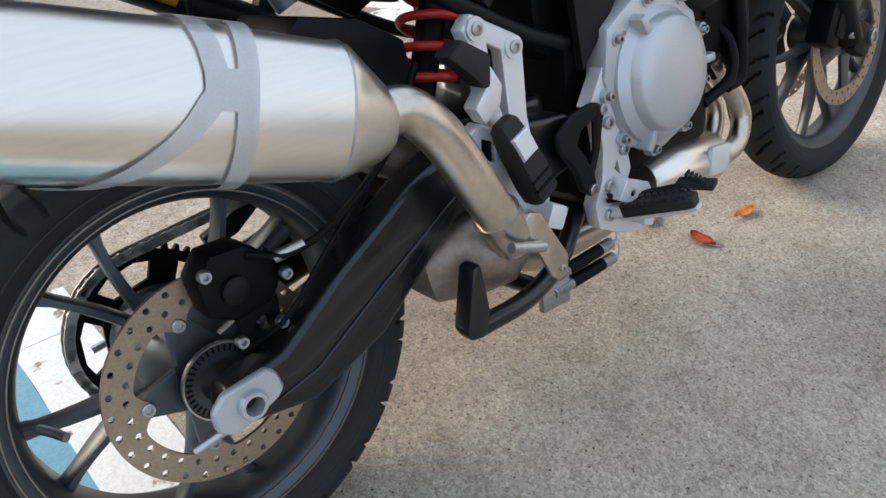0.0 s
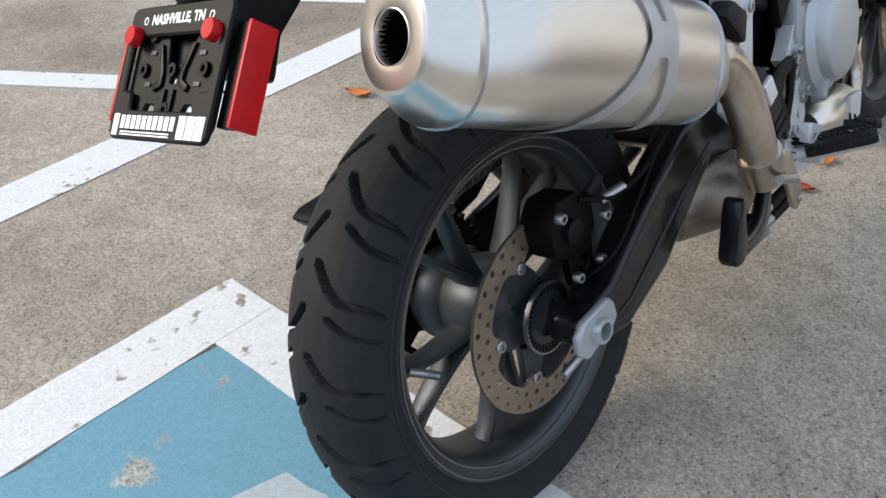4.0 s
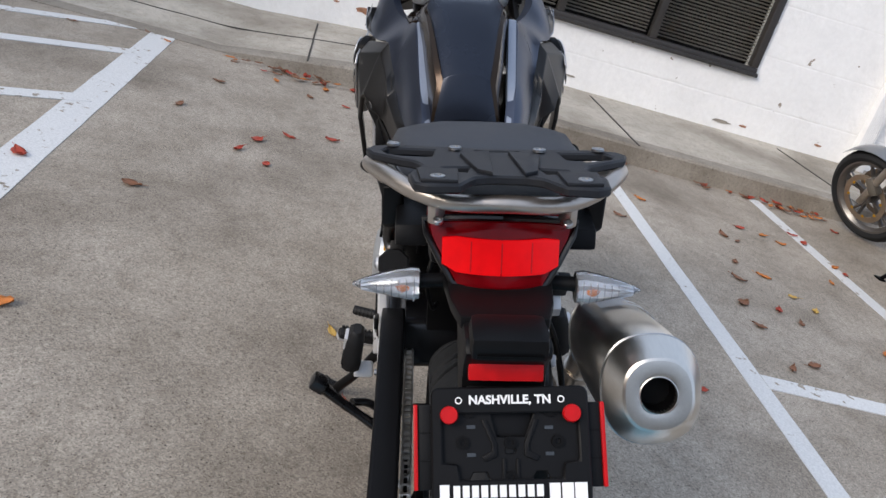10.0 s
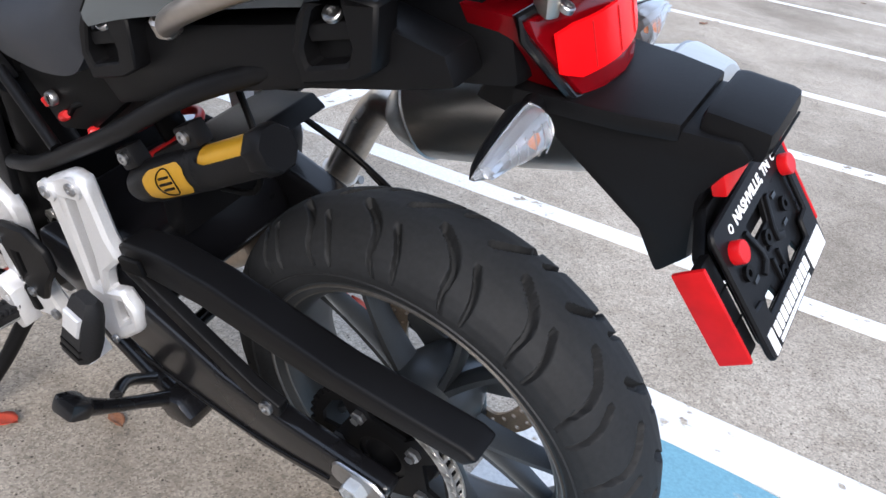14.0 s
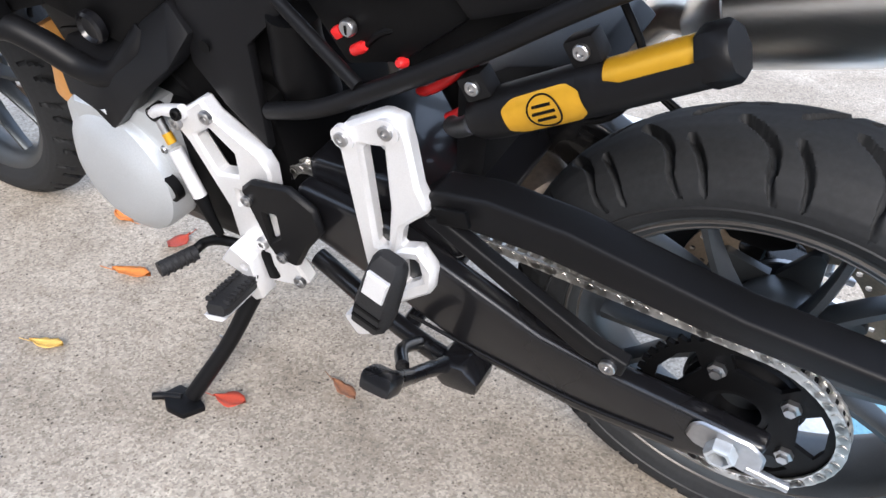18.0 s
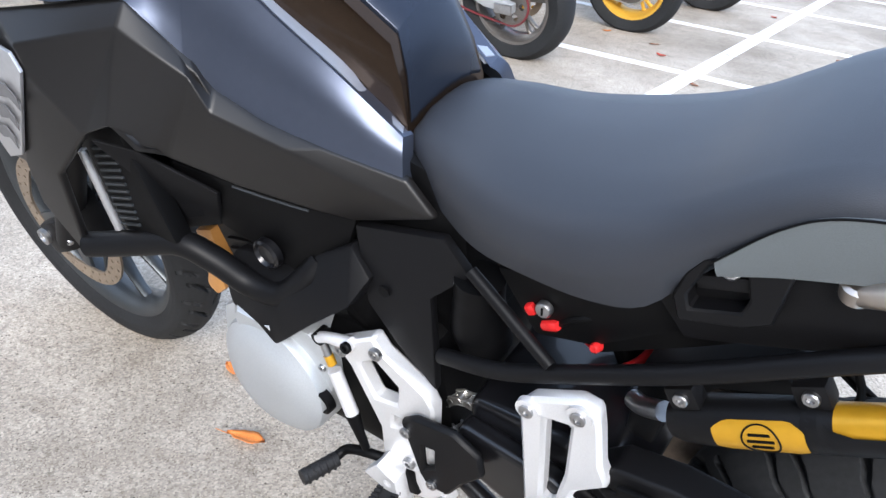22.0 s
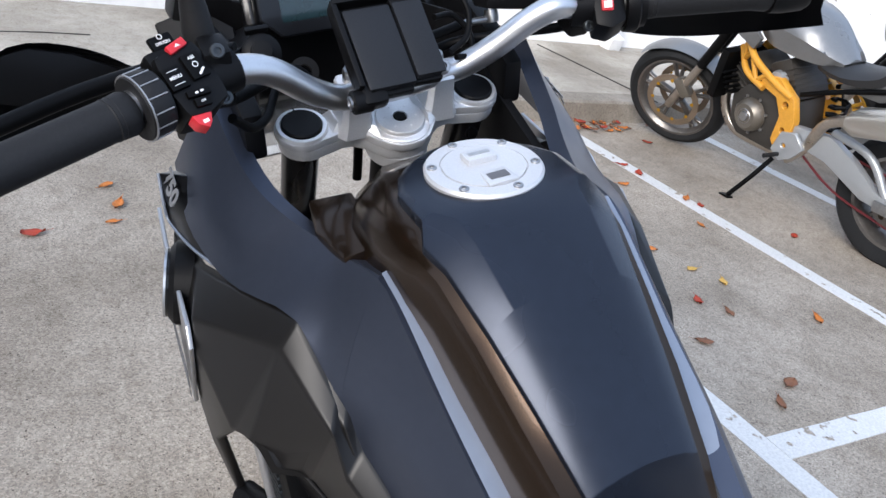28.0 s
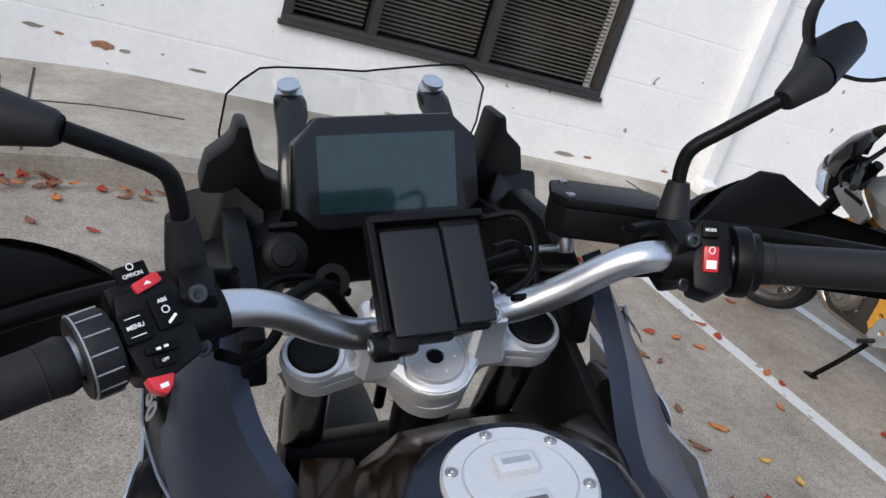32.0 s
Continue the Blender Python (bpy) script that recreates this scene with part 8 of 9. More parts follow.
part("print_mark", moved(block((0.010, 0.0425, 0.0222), (0.006, 0.0034, 0.0003), 0), SQ), "white", cluster)
wheel_c = SW @ Vector((0.034, 0, 0))
wd = (SW.to_3x3() @ Vector((1, 0, 0))).normalized()
dial = part("menu_dial", lathe([(0.014, -0.011), (0.0250, -0.011), (0.0272, -0.007), (0.0276, 0.008), (0.026, 0.011), (0.014, 0.011)], wheel_c, wd, 40, close=True), "grip", bar, "ribbed rotary menu dial with pale lines")
part("dial_edge", lathe([(0.0268, 0.0), (0.0281, 0.0), (0.0281, 0.0011), (0.0268, 0.0011)], wheel_c + wd * 0.0085, wd, 40, close=True), "titan", dial)
q = Vector((0, 0, 1)).rotation_difference(wd).to_matrix()
for k in range(14):
    a = 2 * math.pi * k / 14
    p = wheel_c + q @ Vector((0.0277 * math.cos(a), 0.0277 * math.sin(a), 0))
    part("dial_line", moved(block((0, 0, 0), (0.0010, 0.0008, 0.016), 0), Matrix.Translation(p) @ q.to_4x4()), "titan", dial)
# right switch
SR = on_bar(-1, 0.10, 0.0, 0.0) @ Matrix.Diagonal((0.74, 0.86, 0.9, 1))
rsw = part("switch_housing", moved(join(outline([(-0.022, -0.034), (-0.024, 0.020), (-0.014, 0.036), (0.016, 0.034), (0.022, 0.010), (0.022, -0.030), (0.0, -0.040)], -0.022, 0.022, 0.006, "xy")), SR), "black_plastic", bar, "black right-hand switch housing")
part("throttle_collar", join(lathe([(0.017, 0), (0.029, 0), (0.030, 0.004), (0.030, 0.012), (0.028, 0.014), (0.017, 0.014)], SR @ Vector((0.024, 0, 0)), (SR.to_3x3() @ Vector((1, 0, 0))).normalized(), 32, close=True), lathe([(0.017, 0), (0.025, 0), (0.025, 0.007), (0.017, 0.007)], SR @ Vector((0.043, 0, 0)), (SR.to_3x3() @ Vector((1, 0, 0))).normalized(), 32, close=True)), "black_plastic", rsw)
part("mode_button", moved(block((-0.004, 0.022, 0.0235), (0.018, 0.014, 0.006), 0.002), SR), "dark_plastic", rsw)
lettering("MODE", 0.0042, SR @ pose(-0.004, 0.022, 0.0268, 0, 0, 0), "white", rsw, "button_print", 0.0001)
part("kill_switch", moved(block((-0.004, -0.006, 0.0235), (0.017, 0.025, 0.008), 0.003, (14, 0, 0)), SR), "red_btn", rsw, "red starter and stop switch")
part("switch_print", moved(block((-0.004, -0.012, 0.0268), (0.011, 0.008, 0.0012), 0.0, (14, 0, 0)), SR), "white", rsw)
part("switch_mark", moved(lathe([(0.0026, 0), (0.0036, 0), (0.0036, 0.0004), (0.0026, 0.0004)], (-0.004, 0.001, 0.0300), (0, -0.24, 1), 16, close=True), SR), "white", rsw)
# brake fluid reservoir
reservoir = part("brake_reservoir", moved(join(outline([(-0.030, -0.045), (-0.030, 0.045), (-0.014, 0.056), (0.022, 0.050), (0.030, 0.036), (0.030, -0.040), (0.018, -0.052), (-0.014, -0.056)], -0.030, 0.0, 0.004, "xy"), outline([(-0.032, -0.046), (-0.032, 0.046), (-0.015, 0.058), (0.023, 0.052), (0.032, 0.037), (0.032, -0.041), (0.019, -0.054), (-0.015, -0.058)], 0.0, 0.009, 0.003, "xy")), pose(1.160, -0.178, 1.158, 6, 4, -14)), "black_plastic", bar, "black brake fluid reservoir")
for x, y in ((-0.022, 0.042), (-0.022, -0.044), (0.020, 0.040)):
    part("reservoir_screw", moved(bolt((x, y, 0.009), (0, 0, 1), 0.0045, 0.002), pose(1.160, -0.178, 1.158, 6, 4, -14)), "bolt", reservoir)
part("banjo", tube([(1.150, -0.098, 1.121), (1.150, -0.128, 1.121)], 0.0040, 12, smooth=False), "bolt", reservoir, "silver hose union")
part("banjo_bolt", lathe([(0, -0.007), (0.0075, -0.007), (0.0082, 0.0), (0.0075, 0.007), (0, 0.007)], (1.150, -0.135, 1.124), (0.3, 0, 1), 14), "bolt", reservoir)
part("brake_hose", tube([(1.150, -0.098, 1.121), (1.13, -0.02, 1.11), (1.16, 0.02, 1.05), (1.18, 0.03, 0.95)], 0.0055, 10), "dark_plastic", reservoir)
part("throttle_cable", tube([(1.075, -0.245, 1.135), (1.10, -0.20, 1.115), (1.125, -0.13, 1.110), (1.16, -0.06, 1.09), (1.19, 0.0, 1.00)], 0.0055, 10), "dark_plastic", bar)
part("switch_cable", tube([(1.065, 0.22, 1.130), (1.085, 0.18, 1.112), (1.115, 0.13, 1.112), (1.16, 0.09, 1.10), (1.19, 0.05, 1.04)], 0.006, 10), "dark_plastic", bar)
part("wire_loom", tube([(1.075, 0.180, 1.098), (1.100, 0.158, 1.074), (1.130, 0.135, 1.070), (1.160, 0.114, 1.085), (1.185, 0.084, 1.088), (1.200, 0.057, 1.069)], 0.0048, 10), "dark_plastic", bar, "black wire loom")
part("clutch_cable", tube([(1.170, 0.145, 1.090), (1.190, 0.122, 1.094), (1.200, 0.094, 1.088), (1.210, 0.069, 1.069), (1.200, 0.058, 1.050)], 0.0042, 10), "dark_plastic", bar)
part("loop_cable", tube([(1.115, -0.048, 1.145), (1.128, -0.075, 1.140), (1.122, -0.092, 1.120), (1.105, -0.085, 1.103), (1.095, -0.062, 1.106)], 0.0032, 10), "dark_plastic", bar)

# navigation mount
NM = Matrix.Translation((1.097, 0.008, 1.128)) @ pose(0, 0, 0, 0, 0, -90) @ pose(0, 0, 0, 44, 0, 0) @ Matrix.Translation((0, 0.002, 0)) @ Matrix.Diagonal((0.88, 0.96, 0.9, 1))
nav = part("device_mount", moved(join(outline([(-0.052, -0.046), (-0.058, -0.035), (-0.056, 0.050), (-0.050, 0.056), (0.052, 0.056), (0.056, 0.050), (0.054, -0.034), (0.046, -0.046)], -0.012, 0.0, 0.003, "xy"), block((-0.054, 0.006, 0.003), (0.007, 0.098, 0.022), 0.002), block((0.0, 0.0535, 0.003), (0.110, 0.007, 0.024), 0.002)), NM), "black_plastic", bike, "black navigation cradle on the handlebar")
part("mount_plate", moved(block((-0.018, -0.002, 0.004), (0.058, 0.092, 0.012), 0.004), NM), "rack", nav)
part("mount_door", moved(block((0.031, 0.0, 0.005), (0.036, 0.086, 0.013), 0.002), NM), "rack", nav)
part("mount_hinge", moved(block((0.031, 0.045, 0.004), (0.038, 0.010, 0.010), 0.002), NM), "black_plastic", nav)
part("mount_clamp", moved(join(block((-0.040, -0.048, -0.006), (0.030, 0.024, 0.022), 0.006), block((-0.020, -0.044, -0.008), (0.06, 0.016, 0.014), 0.004), lathe([(0, -0.01), (0.0125, -0.01), (0.0125, 0.010), (0.0105, 0.012), (0, 0.012)], (-0.054, -0.050, -0.008), (-1, 0, 0), 24)), NM), "black_plastic", nav)
part("clamp_screw", moved(bolt((-0.066, -0.050, -0.008), (-1, 0, 0), 0.0075, 0.003), NM), "bolt", nav)
part("mount_cable", tube([(1.083, -0.050, 1.118), (1.090, -0.072, 1.128), (1.106, -0.082, 1.150), (1.128, -0.074, 1.168), (1.142, -0.045, 1.160)], 0.0032, 10), "dark_plastic", nav)
part("mount_bolt", moved(bolt((0.048, -0.036, 0.003), (0, 0, 1), 0.0085, 0.006), NM), "bolt", nav)
part("mount_strut", moved(block((0.0, -0.018, -0.028), (0.06, 0.03, 0.04), 0.006), NM), "black_plastic", nav)

# instrument: flat display in a chamfered housing
TM = Matrix.Translation((1.279, 0.0, 1.153)) @ pose(0, 0, 0, 0, 0, -90) @ pose(0, 0, 0, 72, 0, 0)
oct_pts = [(-0.096, -0.032), (-0.093, 0.034), (-0.068, 0.058), (0.068, 0.058), (0.093, 0.034), (0.096, -0.032), (0.074, -0.052), (-0.074, -0.052)]
tft = part("display", moved(join(outline(oct_pts, -0.028, 0.0, 0.004, "xy"), outline([(x * 0.8, y * 0.8) for x, y in oct_pts], -0.05, -0.028, 0.006, "xy")), TM), "gloss_black", bike, "black chamfered display with its screen off")
part("display_glass", moved(outline([(x * 0.965, y * 0.955) for x, y in oct_pts], 0.0, 0.0012, 0.0, "xy"), TM), "gloss_black", tft)
part("screen_area", moved(outline([(-0.070, -0.036), (0.070, -0.036), (0.070, 0.040), (-0.070, 0.040)], 0.0012, 0.0018, 0.0, "xy"), TM), "screen", tft, "dark teal screen")
# cockpit cowl, screen posts and windscreen
cowl = part("cockpit_cowl", facets([(1.23, 0.17, 1.075), (1.20, 0.165, 1.10), (1.245, 0.115, 1.115), (1.30, 0.10, 1.115), (1.30, -0.10, 1.115), (1.245, -0.115, 1.115), (1.20, -0.165, 1.10), (1.23, -0.17, 1.075), (1.36, -0.20, 1.06), (1.42, -0.13, 1.06), (1.42, 0.13, 1.06), (1.36, 0.20, 1.06)], [(0, 1, 2, 3, 11), (4, 5, 6, 7, 8), (3, 4, 9, 10), (3, 10, 11), (4, 8, 9)], 0.10, 0.006, (0.15, 0, -1)), "black_plastic", bike, "matt black cockpit cowl")
part("beak", facets([(1.36, 0.13, 1.06), (1.36, -0.13, 1.06), (1.50, -0.10, 0.97), (1.62, -0.04, 0.90), (1.62, 0.04, 0.90), (1.50, 0.10, 0.97)], [(0, 1, 2, 5), (2, 3, 4, 5)], 0.05, 0.006, (0, 0, -1)), "black_plastic", cowl)
part("headlamp", block((1.46, 0, 0.93), (0.06, 0.20, 0.11), 0.02, (0, 20, 0)), "clear_lens", cowl, "headlamp")
for s in (1, -1):
    part("cockpit_arm", sided(outline([(1.13, 1.025), (1.165, 1.02), (1.30, 1.06), (1.33, 1.09), (1.30, 1.12), (1.215, 1.122), (1.17, 1.10), (1.125, 1.075)], 0.140, 0.162, 0.005), s), "black_plastic", cowl)
    fin = outline([(0.140, 1.195), (0.129, 1.195), (0.124, 1.165), (0.116, 1.140), (0.094, 1.129), (0.080, 1.126), (0.082, 1.100), (0.141, 1.074), (0.166, 1.084), (0.179, 1.120), (0.170, 1.152), (0.145, 1.175)], 1.335, 1.385, 0.009, "yz")
    for v in fin.verts:
        v.co.x += 0.6 * (1.13 - v.co.z) * 0.4 + 0.35 * (v.co.y - 0.14)
    part("cowl_fin", sided(fin, s), "black_plastic", cowl, "angular black cowl fin")
    part("fin_root", sided(facets([(1.35, 0.15, 1.13), (1.36, 0.20, 1.115), (1.30, 0.185, 1.04), (1.24, 0.165, 1.03), (1.24, 0.13, 1.06), (1.30, 0.12, 1.115)], [(0, 1, 2), (0, 2, 3, 4, 5)], 0.02, 0.004, (0.2, -0.4, -1)), s), "black_plastic", cowl)
    part("screen_post", sided(loft([[Vector((x + 0.012 * cx, y + w * cy, z)) for cx, cy in ((-1, -0.5), (-0.6, -1), (0.6, -1), (1, -0.5), (1, 0.5), (0.6, 1), (-0.6, 1), (-1, 0.5))] for x, y, w, z in ((1.318, 0.091, 0.011, 1.105), (1.335, 0.090, 0.010, 1.150), (1.362, 0.084, 0.013, 1.172), (1.382, 0.080, 0.017, 1.186), (1.394, 0.079, 0.0165, 1.198), (1.400, 0.079, 0.012, 1.204))]), s), "gloss_black", cowl, angle=45)
    part("screen_knob", sided(lathe([(0, 0), (0.012, 0), (0.014, 0.003), (0.014, 0.006), (0.009, 0.008), (0.009, 0.012), (0.0125, 0.013), (0.0120, 0.016), (0, 0.0175)], (1.402, 0.078, 1.200), (-0.35, 0.1, 0.92), 28), s), "bar", cowl, "chrome screen screw")
part("socket_body", lathe([(0, 0), (0.021, 0), (0.021, 0.008), (0.017, 0.011), (0, 0.012)], (1.215, 0.112, 1.105), (-0.85, 0.1, 0.5), 28), "black_plastic", cowl, "covered power socket")
part("socket_cap", lathe([(0, 0), (0.012, 0), (0.011, 0.006), (0, 0.007)], (1.2055, 0.1135, 1.1105), (-0.85, 0.1, 0.5), 20), "black_plastic", cowl)
part("socket_latch", block((1.222, 0.112, 1.130), (0.006, 0.026, 0.008), 0.002, (0, -30, 0)), "black_plastic", cowl)
part("lock_ring", lathe([(0.008, 0), (0.016, 0), (0.016, 0.006), (0.008, 0.006)], (1.20, 0.072, 1.082), (-0.85, 0.1, 0.5), 24, close=True), "black_plastic", cowl)
SCREEN = ((1.475, 0.150, 1.100, 0.0), (1.437, 0.151, 1.153, 0.0), (1.403, 0.143, 1.204, 0.0), (1.391, 0.128, 1.221, 0.0), (1.383, 0.110, 1.235, 0.008))
rows = [[Vector((x + 0.012 * (1 - (j / 6) ** 2), w * j / 6, z - dip * max(0, 1 - abs(j) / 5))) for j in range(-6, 7)] for x, w, z, dip in SCREEN]
bms = loft(rows, closed=False)
bmesh.ops.solidify(bms, geom=bms.faces[:], thickness=0.0035)
shield = part("windscreen", bms, "clear", bike, "clear low windscreen")
edge = [*[r[-1] for r in rows[:-1]], *rows[-1][::-1], *[r[0] for r in rows[-2::-1]]]
part("screen_edge", tube(edge, 0.0012, 8, 1, smooth=False), "dark_plastic", shield, "dark polished screen edge")

# ---- the other parked motorcycles ----
def small_wheel(root, c, R, w, rim_mat, name, spokes=5, pairs=False, disc=0.15, disc_mat="disc"):
    bead = R - w * 0.62
    wheel = part(name, lathe([(bead + 0.012, -w * 0.40), (bead + 0.012, -w * 0.36), (bead - 0.014, -w * 0.22), (bead - 0.014, w * 0.22), (bead + 0.012, w * 0.36), (bead + 0.012, w * 0.40), (bead - 0.004, w * 0.38), (bead - 0.024, w * 0.2), (bead - 0.024, -w * 0.2), (bead - 0.004, -w * 0.38)], c, (0, 1, 0), 64, close=True), rim_mat, root)
    part("tyre", lathe([(R, 0), (R - 0.004, w * 0.2), (R - 0.02, w * 0.40), (R - 0.04, w * 0.49), (R - w * 0.42, w * 0.47), (bead + 0.004, w * 0.38), (bead + 0.004, -w * 0.38), (R - w * 0.42, -w * 0.47), (R - 0.04, -w * 0.49), (R - 0.02, -w * 0.40), (R - 0.004, -w * 0.2)], c, (0, 1, 0), 72, close=True), "rubber", wheel)
    for k in range(spokes):
        a = 20 + 360 * k / spokes
        for d in ((-9, 9) if pairs else (0,)):
            part("spoke", spoke(c, 0.035, bead - 0.018, a + d * 0.3, a + d, 0.024, 0.016, 0.035, 0.022), rim_mat, wheel)
    part("hub", lathe([(0, -0.05), (0.035, -0.05), (0.042, 0), (0.035, 0.05), (0, 0.05)], c, (0, 1, 0), 24), rim_mat, wheel)
    for s in ((1, -1) if disc else ()):
        part("brake_disc", moved(frame_plate(circle(disc, 40), [circle(disc - 0.035, 30)], -0.0025, 0.0025, 0.0), Matrix.Translation((c[0], s * 0.065, c[2]))), disc_mat, wheel)
        for k in range(8):
            a = 2 * math.pi * k / 8
            part("disc_button", lathe([(0, 0), (0.010, 0), (0.010, 0.003), (0, 0.003)], (c[0] + (disc - 0.037) * math.cos(a), s * 0.068, c[2] + (disc - 0.037) * math.sin(a)), (0, s, 0), 10), "gold", wheel)
    return wheel


def street_bike(name, label, contact_rear, contact_front, lean, tank_mat, frame_mat, rim_mat, tail_mat, spring_mat, high_pipe, screen, round_lamp, group="parked motorcycles"):
    """A naked street motorcycle with its parts."""
    rx, ry = contact_rear
    yaw = math.degrees(math.atan2(contact_front[1] - ry, contact_front[0] - rx))
    root = thing(name, label, "motorcycle", group, m=pose(rx, ry, 0, 0, 0, yaw) @ pose(0, 0, 0, -lean, 0, 0))
    L, R = 1.44, 0.302
    small_wheel(root, (0, 0, R), R + 0.012, 0.178, rim_mat, "rear_wheel", 5, True, 0.11)
    small_wheel(root, (L, 0, R), R, 0.118, rim_mat, "front_wheel", 5, True, 0.158)
    P = lambda n, bm, mat, parent=root, lab="": part(n, bm, mat, parent, lab)
    # fork and yokes
    top, ax = Vector((1.02, 0, 0.92)), Vector((L - 1.02, 0, R - 0.92)).normalized()
    for s in (1, -1):
        fk = P("fork_leg", tube([top + Vector((0, s * 0.10, 0.02)), top + Vector((0, s * 0.10, 0)) + ax * 0.42], 0.026, 14, smooth=False), "dark_plastic")
        P("fork_tube", tube([top + Vector((0, s * 0.10, 0)) + ax * 0.40, top + Vector((0, s * 0.10, 0)) + ax * 0.76], 0.022, 14, smooth=False), "pipe", fk)
        P("caliper", block((L - 0.085, s * 0.10, R + 0.12), (0.06, 0.05, 0.11), 0.01, (0, 25, 0)), "case_bronze" if frame_mat == "bike_orange" else "dark_plastic", fk)
    P("yoke", block((1.05, 0, 0.86), (0.06, 0.24, 0.03), 0.008, (0, 25, 0)), "dark_plastic")
    # mudguard
    P("front_mudguard", loft([[Vector((L + (R + 0.025) * math.cos(a), y, R + (R + 0.025 - 3.2 * y * y) * math.sin(a))) for y in [-0.066 + 0.0165 * k for k in range(9)]] for a in [radians(52 + 8 * k) for k in range(13)]], closed=False), tank_mat if frame_mat == "bike_orange" else "black_plastic")
    # frame: side trellis tubes and cast plates
    for s in (1, -1):
        fr = P("frame_side", sided(tube([(0.98, 0.07, 0.86), (0.86, 0.15, 0.74), (0.72, 0.16, 0.66), (0.58, 0.15, 0.60)], 0.017, 12), s), frame_mat)
        P("frame_tube", sided(tube([(0.99, 0.07, 0.72), (0.88, 0.14, 0.64), (0.74, 0.165, 0.60)], 0.016, 12), s), frame_mat, fr)
        for a, b in (((0.93, 0.115, 0.80), (0.93, 0.11, 0.68)), ((0.86, 0.15, 0.74), (0.93, 0.11, 0.68)), ((0.86, 0.15, 0.74), (0.80, 0.155, 0.615)), ((0.74, 0.16, 0.665), (0.80, 0.155, 0.615))):
            P("frame_strut", sided(tube([a, b], 0.012, 10, smooth=False), s), frame_mat, fr)
        P("frame_plate", sided(frame_plate([(0.77, 0.66), (0.66, 0.67), (0.56, 0.60), (0.53, 0.50), (0.55, 0.36), (0.60, 0.33), (0.64, 0.38), (0.62, 0.50), (0.66, 0.58), (0.76, 0.61)], [circle(0.018, 12, 0.60, 0.56), circle(0.015, 12, 0.585, 0.44)], 0.12, 0.16, 0.006), s), frame_mat, fr)
    # engine
    case = "case_dark" if frame_mat == "bike_orange" else "dark_plastic"
    en = P("engine", outline([(0.57, 0.34), (0.60, 0.56), (0.70, 0.60), (0.86, 0.58), (0.95, 0.50), (0.94, 0.36), (0.88, 0.31), (0.66, 0.30)], -0.13, 0.13, 0.025), case)
    for x, z, turn in ((0.90, 0.60, -28), (0.68, 0.64, 28)):
        cyl = P("cylinder", block((x, 0, z), (0.13, 0.22, 0.20), 0.02, (0, turn, 0)), case, en)
        for k in range(5):
            P("cooling_fin", block((x + math.sin(radians(turn)) * (-0.05 + 0.025 * k), 0, z + math.cos(radians(turn)) * (-0.05 + 0.025 * k)), (0.145, 0.24, 0.006), 0.001, (0, turn, 0)), case, en)
    for k in range(7):
        a = radians(10 + 51.4 * k)
        P("cover_bolt", bolt((0.80 + 0.092 * math.cos(a), 0.132, 0.44 + 0.092 * math.sin(a)), (0, 1, 0), 0.008, 0.008), "bolt", en)
    P("cover_boss", lathe([(0.0, 0.012), (0.022, 0.010), (0.026, 0.0), (0.034, 0.0), (0.036, 0.004), (0.040, 0.0)], (0.80, 0.182, 0.44), (0, 1, 0), 24), "bolt", en)
    for s in (1, -1):
        P("engine_cover", lathe([(0, 0.05), (0.060, 0.048), (0.078, 0.03), (0.085, 0)], (0.80, s * 0.135, 0.44), (0, s, 0), 32), "case_bronze" if frame_mat == "bike_orange" else "rim", en)
        P("head_cover", lathe([(0, 0.03), (0.04, 0.03), (0.05, 0.01), (0.052, 0)], (0.70, s * 0.115, 0.64), (0, s, 0.2), 24), "alloy", en)
        P("foot_bracket", sided(frame_plate([(0.50, 0.46), (0.58, 0.44), (0.62, 0.34), (0.56, 0.30), (0.50, 0.33), (0.44, 0.40)], [circle(0.012, 10, 0.55, 0.38)], 0.15, 0.17, 0.004), s), "alloy", en)
        P("footpeg", sided(tube([(0.57, 0.17, 0.33), (0.57, 0.26, 0.34)], 0.011, 10, smooth=False), s), "grip", en)
    P("radiator", block((1.03, 0, 0.58), (0.05, 0.34, 0.26), 0.01, (0, -12, 0)), "dark_plastic", en)
    P("bellows", join(*[lathe([(0.030, -0.008), (0.042, 0), (0.030, 0.008)], (0.985 - 0.010 * k, 0.13, 0.60 - 0.022 * k), (-0.4, 0, -0.9), 18, close=True) for k in range(5)]), "dark_plastic", en)
    for y in (-0.06, 0.06):
        P("header_pipe", tube([(0.97, y, 0.56), (1.04, y, 0.50), (1.03, y, 0.38), (0.95, y * 0.8, 0.29), (0.80, y * 0.6, 0.27), (0.60, y * 0.6, 0.27)], 0.024, 14), "pipe", en)
    # swingarm
    for s in (1, -1):
        sw = P("swingarm_leg", sided(outline([(-0.05, 0.28), (-0.05, 0.33), (0.06, 0.35), (0.20, 0.44), (0.34, 0.50), (0.54, 0.48), (0.54, 0.40), (0.34, 0.38), (0.12, 0.29)], 0.105, 0.145, 0.008), s), "alloy" if frame_mat == "bike_orange" else "dark_plastic")
        P("swingarm_brace", sided(tube([(0.02, 0.125, 0.34), (0.14, 0.125, 0.48), (0.34, 0.125, 0.52)], 0.018, 10), s), "alloy" if frame_mat == "bike_orange" else "dark_plastic", sw)
        P("axle_plate", sided(block((0.0, 0.152, R), (0.10, 0.014, 0.05), 0.006), s), "bolt", sw)
